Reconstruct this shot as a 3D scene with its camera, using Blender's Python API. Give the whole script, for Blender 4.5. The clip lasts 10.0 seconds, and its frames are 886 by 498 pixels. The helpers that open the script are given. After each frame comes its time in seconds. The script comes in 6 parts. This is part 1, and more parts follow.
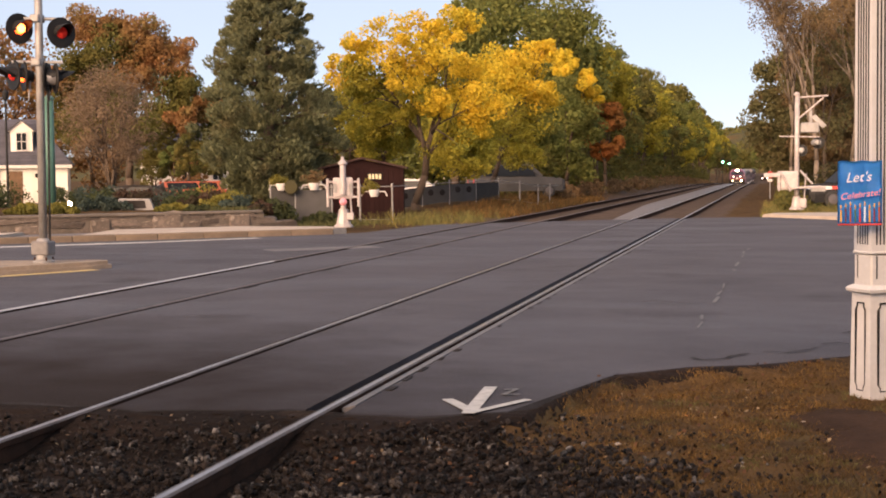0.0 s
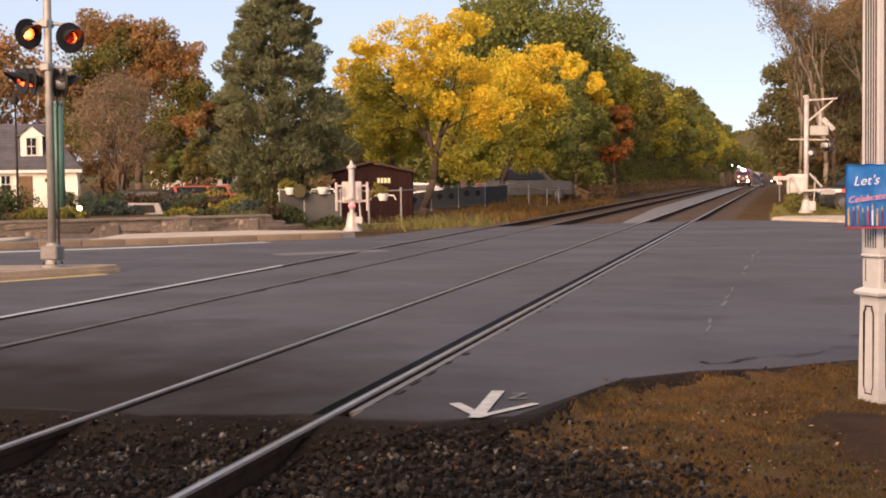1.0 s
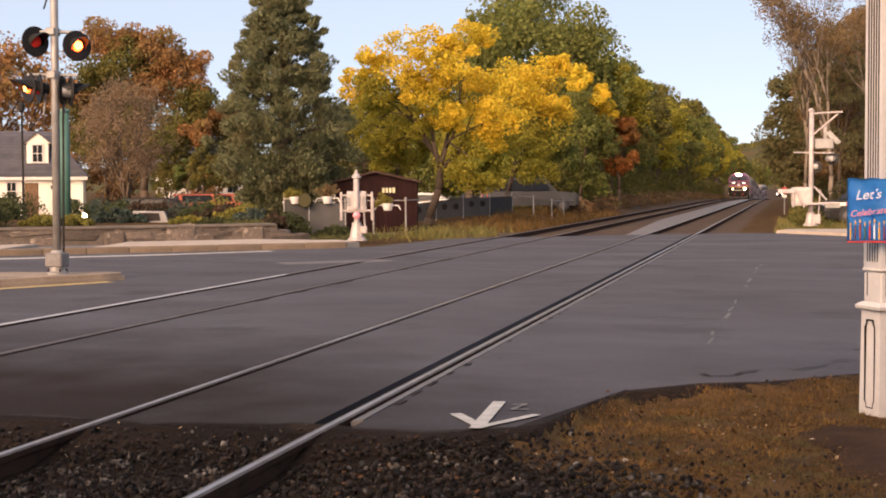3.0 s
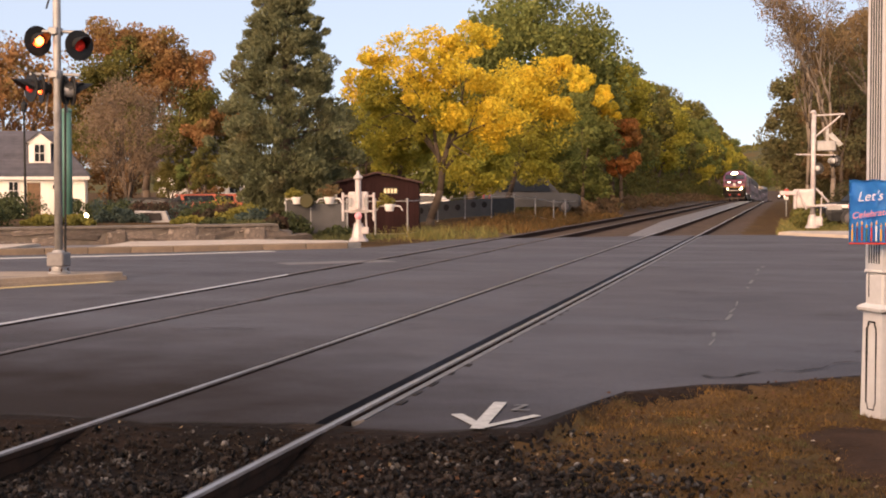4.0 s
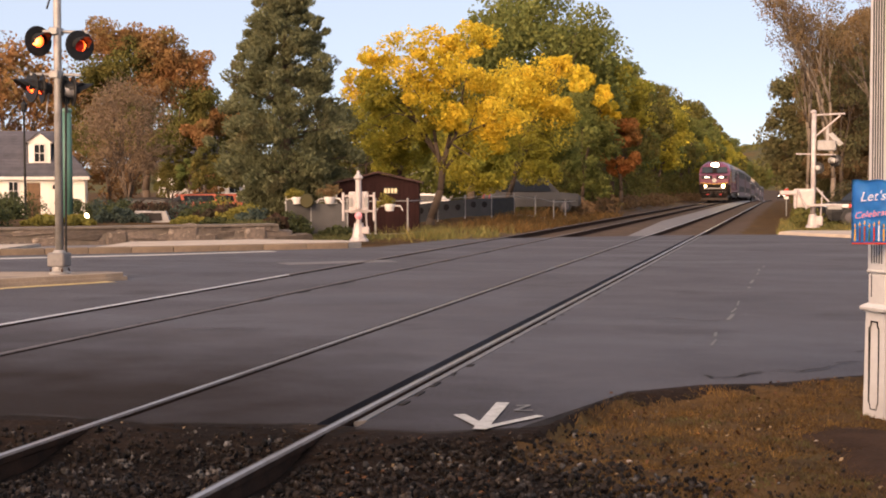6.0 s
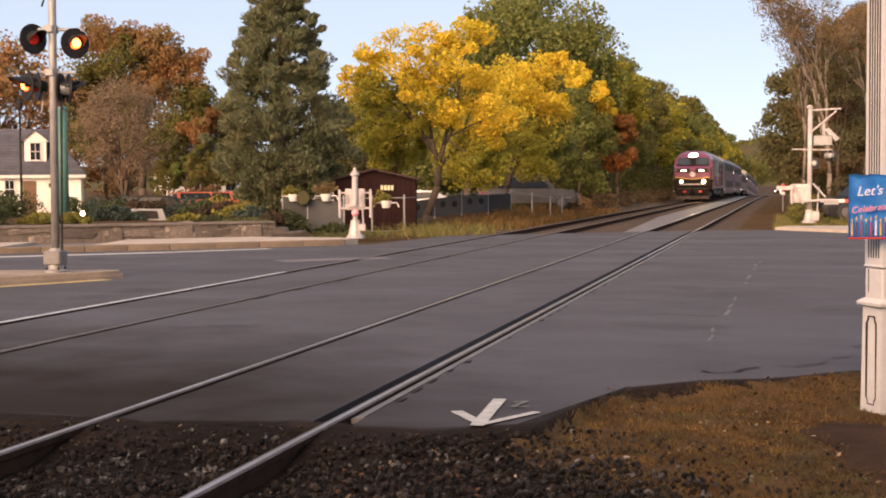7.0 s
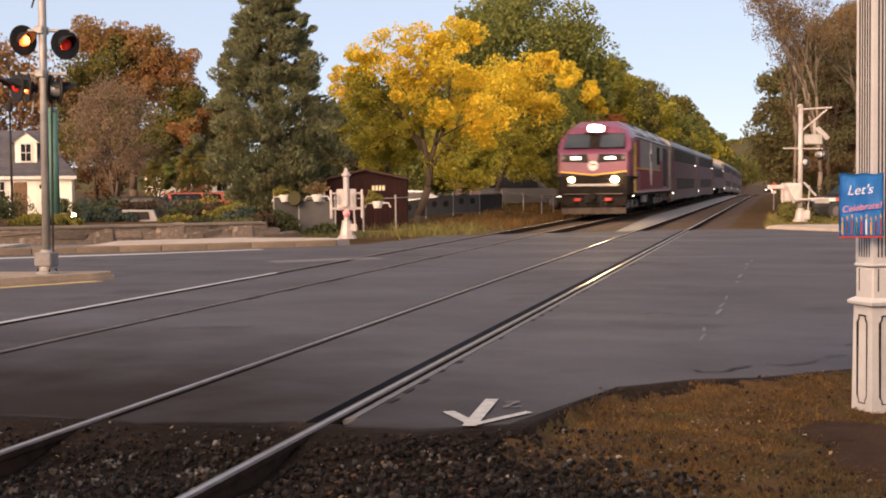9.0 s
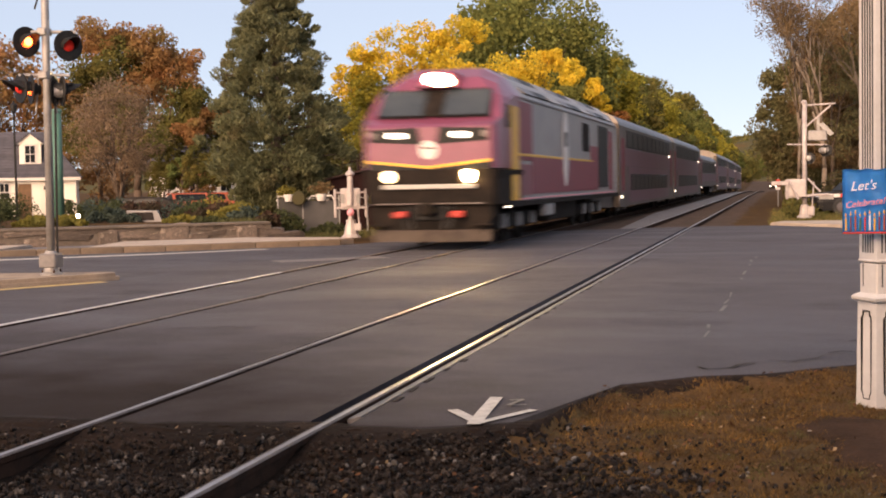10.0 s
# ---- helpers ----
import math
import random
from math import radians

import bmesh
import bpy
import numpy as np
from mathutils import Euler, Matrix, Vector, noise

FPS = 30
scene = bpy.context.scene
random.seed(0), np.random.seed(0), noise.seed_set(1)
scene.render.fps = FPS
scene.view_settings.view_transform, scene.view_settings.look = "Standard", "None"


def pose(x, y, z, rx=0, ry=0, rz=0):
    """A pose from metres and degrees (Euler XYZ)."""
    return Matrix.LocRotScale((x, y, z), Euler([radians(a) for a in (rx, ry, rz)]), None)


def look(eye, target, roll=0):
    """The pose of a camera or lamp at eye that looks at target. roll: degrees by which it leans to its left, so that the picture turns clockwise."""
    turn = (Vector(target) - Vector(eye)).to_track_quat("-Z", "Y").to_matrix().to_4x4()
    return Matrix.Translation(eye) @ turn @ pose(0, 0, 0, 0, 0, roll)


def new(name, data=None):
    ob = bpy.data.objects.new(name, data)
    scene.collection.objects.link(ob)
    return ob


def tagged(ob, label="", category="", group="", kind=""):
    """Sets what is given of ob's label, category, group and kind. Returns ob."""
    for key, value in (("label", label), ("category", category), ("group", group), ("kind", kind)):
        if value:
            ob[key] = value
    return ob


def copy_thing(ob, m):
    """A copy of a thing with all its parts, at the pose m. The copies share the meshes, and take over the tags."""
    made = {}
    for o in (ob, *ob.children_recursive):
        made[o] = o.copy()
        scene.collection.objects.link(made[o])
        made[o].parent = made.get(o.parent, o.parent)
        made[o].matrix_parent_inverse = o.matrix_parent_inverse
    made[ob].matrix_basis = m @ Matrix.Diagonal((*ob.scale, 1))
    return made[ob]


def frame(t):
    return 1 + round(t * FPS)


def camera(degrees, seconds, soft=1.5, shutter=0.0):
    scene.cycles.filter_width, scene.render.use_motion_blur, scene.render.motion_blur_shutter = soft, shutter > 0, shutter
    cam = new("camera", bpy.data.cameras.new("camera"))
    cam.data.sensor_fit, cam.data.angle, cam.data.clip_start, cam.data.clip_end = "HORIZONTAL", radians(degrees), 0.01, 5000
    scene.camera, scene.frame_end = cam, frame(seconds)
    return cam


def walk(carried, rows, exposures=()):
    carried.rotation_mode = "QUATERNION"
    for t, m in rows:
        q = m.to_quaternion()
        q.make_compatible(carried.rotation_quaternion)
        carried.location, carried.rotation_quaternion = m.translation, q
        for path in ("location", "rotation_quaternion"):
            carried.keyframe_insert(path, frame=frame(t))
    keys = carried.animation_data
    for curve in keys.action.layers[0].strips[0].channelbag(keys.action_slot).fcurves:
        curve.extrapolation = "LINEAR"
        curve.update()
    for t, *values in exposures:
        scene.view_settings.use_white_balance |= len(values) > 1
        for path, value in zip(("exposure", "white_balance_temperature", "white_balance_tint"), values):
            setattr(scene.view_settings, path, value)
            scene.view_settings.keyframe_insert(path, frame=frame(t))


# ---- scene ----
def view(x, y, z, yaw, pitch, roll):
    """A camera pose: yaw degrees left of +Y, pitch degrees downwards, roll degrees to its right."""
    return Matrix.Translation((x, y, z)) @ pose(0, 0, 0, 0, 0, yaw) @ pose(0, 0, 0, 90 - pitch) @ pose(0, 0, 0, 0, 0, -roll)


cam = camera(36.0, 10.0, soft=1.9, shutter=1.0)
walk(cam, [
    (0, view(-0.028, 0.009, 1.3987, 13.643, 3.143, 0.713)),
    (0.5, view(-0.019, 0.015, 1.4013, 13.803, 3.053, 0.818)),
    (1, view(-0.013, 0.012, 1.4012, 14.036, 2.982, 0.843)),
    (1.5, view(-0.007, 0.003, 1.4008, 14.045, 2.844, 0.918)),
    (2, view(-0.003, 0.002, 1.4001, 14.183, 2.899, 0.576)),
    (2.5, view(0.005, -0.008, 1.4052, 14.228, 2.698, 0.422)),
    (4, view(0.008, -0.006, 1.4013, 14.301, 2.513, 0.214)),
    (4.5, view(-0.001, 0.005, 1.3978, 14.284, 2.540, -0.010)),
    (5, view(-0.000, -0.000, 1.4040, 14.286, 2.468, -0.000)),
    (5.5, view(-0.006, -0.008, 1.4055, 14.289, 2.464, 0.128)),
    (7, view(-0.012, 0.014, 1.4005, 14.156, 2.658, 0.472)),
    (7.5, view(-0.010, 0.016, 1.4049, 13.993, 2.644, 0.631)),
    (8, view(-0.012, 0.019, 1.4010, 13.966, 2.746, 0.763)),
    (8.5, view(-0.014, 0.017, 1.4004, 13.957, 2.799, 0.753)),
    (9, view(-0.011, 0.012, 1.4038, 13.802, 2.665, 0.660)),
    (9.5, view(-0.006, 0.021, 1.4061, 13.844, 2.661, 0.897)),
    (10, view(-0.003, 0.011, 1.4035, 13.994, 2.721, 1.051)),
], exposures=[(0, 1.14, 7650, 19), (6.2, 1.14, 7650, 19), (8.0, 1.15, 7650, 19), (9.3, 1.02, 7600, 18), (10, 1.02, 7600, 19)])

# ---- light: a clear dusk sky, the low sun behind the camera and screened by haze ----
world = bpy.data.worlds.new("dusk")
scene.world = world
world.use_nodes = True
sky = world.node_tree.nodes.new("ShaderNodeTexSky")
sky.sky_type = "NISHITA"
sky.sun_disc = False
sky.sun_elevation = radians(19)
sky.sun_rotation = radians(196)
sky.air_density = 0.65
sky.dust_density = 0.05
sky.ozone_density = 2.2
haze = world.node_tree.nodes.new("ShaderNodeMix")  # a thin even veil of high cloud over the whole sky
haze.data_type = "RGBA"
haze.inputs["Factor"].default_value = 0.68
haze.inputs["B"].default_value = (4.3, 5.4, 7.0, 1)
world.node_tree.links.new(sky.outputs[0], haze.inputs["A"])
world.node_tree.links.new(haze.outputs["Result"], world.node_tree.nodes["Background"].inputs[0])
world.node_tree.nodes["Background"].inputs[1].default_value = 0.074
sun = new("sun", bpy.data.lights.new("sun", "SUN"))
sun.data.energy = 4.6
sun.data.angle = radians(65)
sun.data.color = (1.0, 0.74, 0.52)
sun.matrix_world = look((-5, -18, 6.3), (0, 0, 0))

# ---- materials ----
def material(name, col, col2=None, scale=6.0, rough=0.7, metal=0.0, bump=0.0, fine=60.0, per=None, spread=0.35, third=None,
             emit=0.0, spec=0.5, through_light=0.0):
    """A procedural surface: two colours mixed by noise at two scales, relief, and a variation per island or per object."""
    m = bpy.data.materials.new(name)
    m.use_nodes = True
    nt = m.node_tree
    nd, ln = nt.nodes, nt.links
    b = nd["Principled BSDF"]
    b.inputs["Roughness"].default_value = rough
    b.inputs["Metallic"].default_value = metal
    b.inputs["Specular IOR Level"].default_value = spec
    if emit:
        b.inputs["Base Color"].default_value = (*col, 1)
        b.inputs["Emission Color"].default_value = (*col, 1)
        b.inputs["Emission Strength"].default_value = emit
        return m
    co = nd.new("ShaderNodeTexCoord")
    n1 = nd.new("ShaderNodeTexNoise")
    n1.inputs["Scale"].default_value = scale
    n1.inputs["Detail"].default_value = 6
    n1.inputs["Roughness"].default_value = 0.62
    n2 = nd.new("ShaderNodeTexNoise")
    n2.inputs["Scale"].default_value = fine
    n2.inputs["Detail"].default_value = 3
    for n in (n1, n2):
        ln.new(co.outputs["Object"], n.inputs["Vector"])
    ramp = nd.new("ShaderNodeValToRGB")
    ramp.color_ramp.elements[0].position, ramp.color_ramp.elements[1].position = 0.36, 0.64
    ramp.color_ramp.elements[0].color = (*col, 1)
    ramp.color_ramp.elements[1].color = (*(col2 or [c * 0.75 for c in col]), 1)
    if third:
        ramp.color_ramp.elements[1].position = 0.55
        e = ramp.color_ramp.elements.new(0.7)
        e.color = (*third, 1)
    ln.new(n1.outputs["Fac"], ramp.inputs["Fac"])
    hsv = nd.new("ShaderNodeHueSaturation")
    ln.new(ramp.outputs["Color"], hsv.inputs["Color"])
    mul = nd.new("ShaderNodeMath")
    mul.operation = "MULTIPLY_ADD"
    mul.inputs[1].default_value, mul.inputs[2].default_value = spread, 1 - spread / 2
    if per == "island":
        g = nd.new("ShaderNodeNewGeometry")
        ln.new(g.outputs["Random Per Island"], mul.inputs[0])
    elif per == "object":
        g = nd.new("ShaderNodeObjectInfo")
        ln.new(g.outputs["Random"], mul.inputs[0])
    else:
        ln.new(n2.outputs["Fac"], mul.inputs[0])
    ln.new(mul.outputs[0], hsv.inputs["Value"])
    ln.new(hsv.outputs["Color"], b.inputs["Base Color"])
    if bump:
        bp = nd.new("ShaderNodeBump")
        bp.inputs["Strength"].default_value = bump
        bp.inputs["Distance"].default_value = 0.02
        ln.new(n2.outputs["Fac"], bp.inputs["Height"])
        ln.new(bp.outputs["Normal"], b.inputs["Normal"])
    if through_light:
        t = nd.new("ShaderNodeBsdfTranslucent")
        ln.new(hsv.outputs["Color"], t.inputs["Color"])
        mx = nd.new("ShaderNodeMixShader")
        mx.inputs["Fac"].default_value = through_light
        ln.new(b.outputs[0], mx.inputs[1])
        ln.new(t.outputs[0], mx.inputs[2])
        ln.new(mx.outputs[0], nd["Material Output"].inputs["Surface"])
    return m


def leaf(name, a, b, c, spread=0.45, scale=0.55):
    return material(name, a, b, scale=scale, rough=0.75, per="island", spread=spread, third=c, spec=0.15, through_light=0.4)


M = dict(
    red_faint=material("faintly lit red lens", (0.6, 0.02, 0.01), emit=0.05),
    asphalt=material("asphalt", (0.066, 0.0625, 0.0715), (0.083, 0.079, 0.09), scale=0.5, rough=0.82, spec=0.16, bump=0.5, fine=70, spread=0.8, third=(0.056, 0.052, 0.058)),
    patch=material("asphalt patch", (0.15, 0.132, 0.13), (0.11, 0.098, 0.096), scale=2, rough=0.7, bump=0.3, fine=70),
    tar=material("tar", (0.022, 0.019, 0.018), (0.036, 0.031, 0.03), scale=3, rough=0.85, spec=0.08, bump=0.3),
    far_soil=material("weathered brown ballast", (0.105, 0.074, 0.057), (0.07, 0.05, 0.04), scale=0.9, rough=0.95, spec=0.05, bump=0.8, fine=14, spread=0.8, third=(0.13, 0.09, 0.062)),
    weeds=material("green weeds", (0.10, 0.10, 0.04), (0.07, 0.075, 0.03), scale=2, rough=0.85, per="island", spread=0.8, third=(0.17, 0.13, 0.05), spec=0.2, through_light=0.2),
    soil=material("soil and ballast", (0.026, 0.017, 0.013), (0.014, 0.01, 0.008), scale=0.8, rough=0.95, spec=0.05, bump=0.8, fine=22, spread=0.9, third=(0.055, 0.034, 0.022)),
    verge=material("dry verge", (0.105, 0.06, 0.026), (0.058, 0.035, 0.018), scale=1.2, rough=0.95, spec=0.05, bump=0.7, fine=30, spread=0.8, third=(0.10, 0.068, 0.03)),
    stone=material("ballast stone", (0.028, 0.0205, 0.0165), (0.0135, 0.01, 0.0085), scale=5, rough=0.85, spec=0.2, bump=0.5, fine=120, per="island", spread=1.9, third=(0.17, 0.155, 0.145)),
    stone_one=material("loose ballast stone", (0.05, 0.038, 0.031), (0.026, 0.02, 0.016), scale=5, rough=0.85, spec=0.2, bump=0.5, fine=120, per="object", spread=1.8, third=(0.15, 0.135, 0.127)),
    earth=material("bare earth", (0.062, 0.034, 0.021), (0.036, 0.021, 0.014), scale=2.5, rough=0.95, spec=0.05, bump=0.8, fine=30, spread=0.8),
    dry_grass=material("dry grass", (0.205, 0.112, 0.034), (0.10, 0.058, 0.023), scale=3, rough=0.85, per="island", spread=1.0, third=(0.13, 0.125, 0.045), spec=0.2, through_light=0.2),
    litter_red=material("red brown dead leaves", (0.10, 0.046, 0.023), (0.062, 0.03, 0.017), scale=3, rough=0.9, per="island", spread=1.2, third=(0.15, 0.085, 0.035), spec=0.1),
    litter_tan=material("pale dead leaves", (0.24, 0.17, 0.10), (0.15, 0.10, 0.06), scale=3, rough=0.9, per="island", spread=1.2, third=(0.30, 0.24, 0.17), spec=0.1),
    tall_grass=material("tall grass", (0.25, 0.19, 0.06), (0.11, 0.115, 0.04), scale=0.8, rough=0.85, per="island", spread=0.8, third=(0.30, 0.2, 0.07), spec=0.2, through_light=0.2),
    rail_top=material("worn rail steel", (0.40, 0.335, 0.30), (0.28, 0.225, 0.195), scale=3, rough=0.28, metal=0.8, bump=0.05, fine=40),
    # pale base colour carries the sky's sheen on the farthest rail
    rail_sheen=material("rail steel with sky sheen in its colour", (0.62, 0.57, 0.54), (0.46, 0.41, 0.385), scale=3, rough=0.5, metal=0.35, bump=0.05, fine=40),
    rail_dull=material("dull rail steel", (0.16, 0.125, 0.11), (0.09, 0.065, 0.055), scale=5, rough=0.6, metal=0.4, bump=0.1, fine=40),
    windscreen=material("windscreen glass", (0.035, 0.045, 0.055), (0.05, 0.06, 0.07), scale=1, rough=0.12, spec=0.3),
    rail_side=material("rusty rail steel", (0.034, 0.021, 0.016), (0.058, 0.03, 0.02), scale=9, rough=0.9, spec=0.06, bump=0.4, fine=80),
    tie=material("creosoted tie", (0.05, 0.037, 0.03), (0.085, 0.065, 0.052), scale=4, rough=0.9, bump=0.7, fine=45, per="object", spread=0.7),
    rubber=material("crossing rubber", (0.16, 0.15, 0.15), (0.11, 0.10, 0.10), scale=5, rough=0.6, bump=0.3),
    dark=material("black rubber", (0.018, 0.017, 0.017), (0.03, 0.028, 0.027), scale=6, rough=0.7, bump=0.2),
    concrete=material("worn concrete", (0.42, 0.35, 0.29), (0.33, 0.275, 0.23), scale=2.2, rough=0.9, bump=0.4, fine=60),
    island=material("weathered tan concrete", (0.29, 0.225, 0.17), (0.19, 0.145, 0.11), scale=1.6, rough=0.92, bump=0.6, fine=40, spread=0.5),
    kerb=material("granite kerb", (0.17, 0.125, 0.09), (0.12, 0.09, 0.068), scale=4, rough=0.9, bump=0.5, fine=60, per="object", spread=0.3),
    line=material("road paint", (0.50, 0.48, 0.45), (0.34, 0.325, 0.305), scale=14, rough=0.7, bump=0.2),
    line_worn=material("worn road paint", (0.16, 0.15, 0.145), (0.09, 0.085, 0.085), scale=12, rough=0.75, bump=0.2),
    line_yellow=material("yellow road paint", (0.50, 0.36, 0.14), (0.36, 0.26, 0.12), scale=7, rough=0.75),
    wallstone=material("field stone", (0.14, 0.108, 0.09), (0.08, 0.063, 0.053), scale=3.5, rough=0.92, bump=0.7, fine=40, per="object", spread=0.9, third=(0.26, 0.21, 0.175)),
    mortar=material("mortar", (0.14, 0.112, 0.092), (0.085, 0.07, 0.058), scale=3, rough=0.95, bump=0.5),
    galv=material("aluminium painted mast", (0.30, 0.29, 0.285), (0.22, 0.21, 0.205), scale=5, rough=0.5, metal=0.3, bump=0.1),
    silver=material("silver paint", (0.45, 0.40, 0.39), (0.34, 0.30, 0.295), scale=5, rough=0.5, metal=0.15, bump=0.1),
    black=material("black paint", (0.009, 0.009, 0.0095), (0.017, 0.016, 0.016), scale=6, rough=0.55, spec=0.25),
    red_lit=material("lit red lens", (1.0, 0.10, 0.02), emit=3.6),
    red_dim=material("red lens", (0.45, 0.015, 0.01), (0.32, 0.01, 0.01), scale=14, rough=0.2),
    bulb=material("lamp glow", (1.0, 0.34, 0.08), emit=4.5),
    green=material("green painted steel", (0.06, 0.15, 0.12), (0.045, 0.115, 0.095), scale=4, rough=0.5, bump=0.1),
    white=material("white paint", (0.64, 0.61, 0.59), (0.54, 0.51, 0.49), scale=3, rough=0.5, bump=0.12, fine=30, spread=0.15),
    clap=material("white clapboard", (0.78, 0.74, 0.68), (0.68, 0.64, 0.58), scale=1.2, rough=0.7, bump=0.15, spread=0.12),
    slate=material("grey shingles", (0.085, 0.082, 0.1), (0.06, 0.058, 0.07), scale=1.5, rough=0.85, bump=0.6, fine=25, per="object", spread=0.35),
    timber=material("brown wood", (0.16, 0.09, 0.045), (0.11, 0.06, 0.032), scale=3, rough=0.7, bump=0.2),
    shed=material("maroon boards", (0.027, 0.011, 0.011), (0.019, 0.009, 0.0085), scale=2, rough=0.9, spec=0.1, bump=0.25, per="object", spread=0.35),
    shedroof=material("maroon roof felt", (0.05, 0.023, 0.02), (0.04, 0.02, 0.018), scale=2, rough=0.9, bump=0.3),
    glass=material("dark window glass", (0.012, 0.013, 0.015), (0.018, 0.019, 0.021), scale=1, rough=0.16, spec=0.2),
    smoked=material("smoked window", (0.022, 0.021, 0.022), (0.03, 0.028, 0.028), scale=1, rough=0.45, spec=0.2),
    blue=material("blue vinyl", (0.03, 0.27, 0.72), (0.035, 0.32, 0.78), scale=5, rough=0.45, bump=0.15, fine=14),
    pink=material("pink print", (0.75, 0.30, 0.34), (0.68, 0.25, 0.3), scale=8, rough=0.5),
    pale=material("pale print", (0.62, 0.70, 0.80), (0.55, 0.64, 0.76), scale=8, rough=0.5),
    red=material("red paint", (0.50, 0.045, 0.03), (0.40, 0.035, 0.028), scale=4, rough=0.5),
    orange=material("orange-red car paint", (0.36, 0.085, 0.045), (0.30, 0.072, 0.04), scale=2, rough=0.45),
    yellow=material("yellow paint", (0.72, 0.40, 0.05), (0.62, 0.34, 0.045), scale=4, rough=0.5),
    greybanner=material("grey fence screen", (0.062, 0.06, 0.062), (0.046, 0.045, 0.046), scale=1.4, rough=0.8, bump=0.2),
    purple=material("purple enamel", (0.20, 0.052, 0.095), (0.165, 0.044, 0.08), scale=2, rough=0.3, bump=0.03),
    maroon=material("maroon enamel", (0.21, 0.022, 0.04), (0.17, 0.02, 0.034), scale=2, rough=0.5, bump=0.03),
    mauve=material("faded purple band", (0.17, 0.085, 0.12), (0.14, 0.07, 0.10), scale=1.5, rough=0.4, metal=0.3),
    steel=material("brushed steel", (0.17, 0.15, 0.148), (0.12, 0.105, 0.105), scale=1.5, rough=0.45, metal=0.8, bump=0.08),
    greypaint=material("grey enamel", (0.28, 0.265, 0.26), (0.23, 0.215, 0.215), scale=1.5, rough=0.45, bump=0.04),
    grime=material("sooty underframe", (0.012, 0.0098, 0.0085), (0.024, 0.018, 0.015), scale=4, rough=0.85, spec=0.12, bump=0.4),
    head=material("headlight lens", (1.0, 0.72, 0.34), emit=700.0),
    ditch=material("ditch light lens", (1.0, 0.70, 0.30), emit=140.0),
    ditch_dim=material("dimmed ditch light lens", (1.0, 0.72, 0.40), emit=5.0),
    board=material("lit number board", (1.0, 0.93, 0.80), emit=2.6),
    step=material("step light", (1.0, 0.9, 0.75), emit=2.6),
    sgreen=material("green signal lens", (0.15, 1.0, 0.55), emit=14.0),
    flood=material("flood lamp glass", (1.0, 0.82, 0.55), emit=14.0),
    bark=material("bark", (0.10, 0.07, 0.05), (0.065, 0.046, 0.034), scale=3, rough=0.95, bump=0.8, fine=18),
    bark_pale=material("pale bark", (0.19, 0.15, 0.115), (0.13, 0.10, 0.078), scale=3, rough=0.95, bump=0.6, fine=18),
    hill=material("wooded hill", (0.045, 0.05, 0.03), (0.075, 0.065, 0.03), scale=0.09, rough=1.0, fine=0.6, spread=0.7, third=(0.10, 0.06, 0.025), spec=0.1),
    l_yellow=leaf("yellow leaves", (0.73, 0.50, 0.06), (0.60, 0.45, 0.05), (0.36, 0.32, 0.045), spread=0.35, scale=0.75),
    l_yellow2=leaf("yellow green leaves", (0.23, 0.235, 0.045), (0.36, 0.30, 0.045), (0.14, 0.165, 0.045), spread=0.5),
    l_green=leaf("green leaves", (0.125, 0.155, 0.05), (0.17, 0.175, 0.05), (0.09, 0.115, 0.04)),
    l_olive=leaf("olive leaves", (0.165, 0.135, 0.04), (0.105, 0.11, 0.034), (0.21, 0.15, 0.04)),
    l_conifer=leaf("conifer needles", (0.118, 0.128, 0.07), (0.155, 0.16, 0.086), (0.142, 0.114, 0.06), spread=0.5, scale=0.6),
    l_red=leaf("red brown leaves", (0.32, 0.155, 0.068), (0.25, 0.148, 0.062), (0.17, 0.142, 0.052)),
    l_rust=leaf("rusty leaves", (0.26, 0.185, 0.125), (0.21, 0.15, 0.10), (0.24, 0.16, 0.09)),
    l_orange=leaf("orange leaves", (0.46, 0.17, 0.06), (0.33, 0.16, 0.055), (0.22, 0.15, 0.05)),
    l_tan=leaf("sparse tan leaves", (0.25, 0.16, 0.08), (0.18, 0.125, 0.065), (0.14, 0.105, 0.05)),
    l_dusk=leaf("brownish dark green leaves", (0.19, 0.155, 0.075), (0.135, 0.13, 0.06), (0.235, 0.165, 0.082)),
    l_pale=leaf("pale grey-green leaves", (0.20, 0.20, 0.11), (0.16, 0.17, 0.09), (0.22, 0.18, 0.10)),
    l_dark=leaf("dark evergreen leaves", (0.06, 0.06, 0.032), (0.08, 0.07, 0.036), (0.09, 0.065, 0.035)),
    l_brush=leaf("brown brush leaves", (0.22, 0.135, 0.075), (0.16, 0.105, 0.058), (0.17, 0.14, 0.06)),
    l_bush=leaf("shrub leaves", (0.05, 0.065, 0.03), (0.07, 0.08, 0.035), (0.04, 0.05, 0.028)),
    l_goldbush=leaf("golden shrub leaves", (0.24, 0.20, 0.045), (0.17, 0.155, 0.04), (0.11, 0.115, 0.04)),
    l_bluebush=leaf("blue green shrub leaves", (0.07, 0.095, 0.08), (0.055, 0.075, 0.06), (0.09, 0.105, 0.08)),
    l_redbush=leaf("dark red shrub leaves", (0.09, 0.042, 0.032), (0.062, 0.05, 0.032), (0.055, 0.055, 0.03)),
)

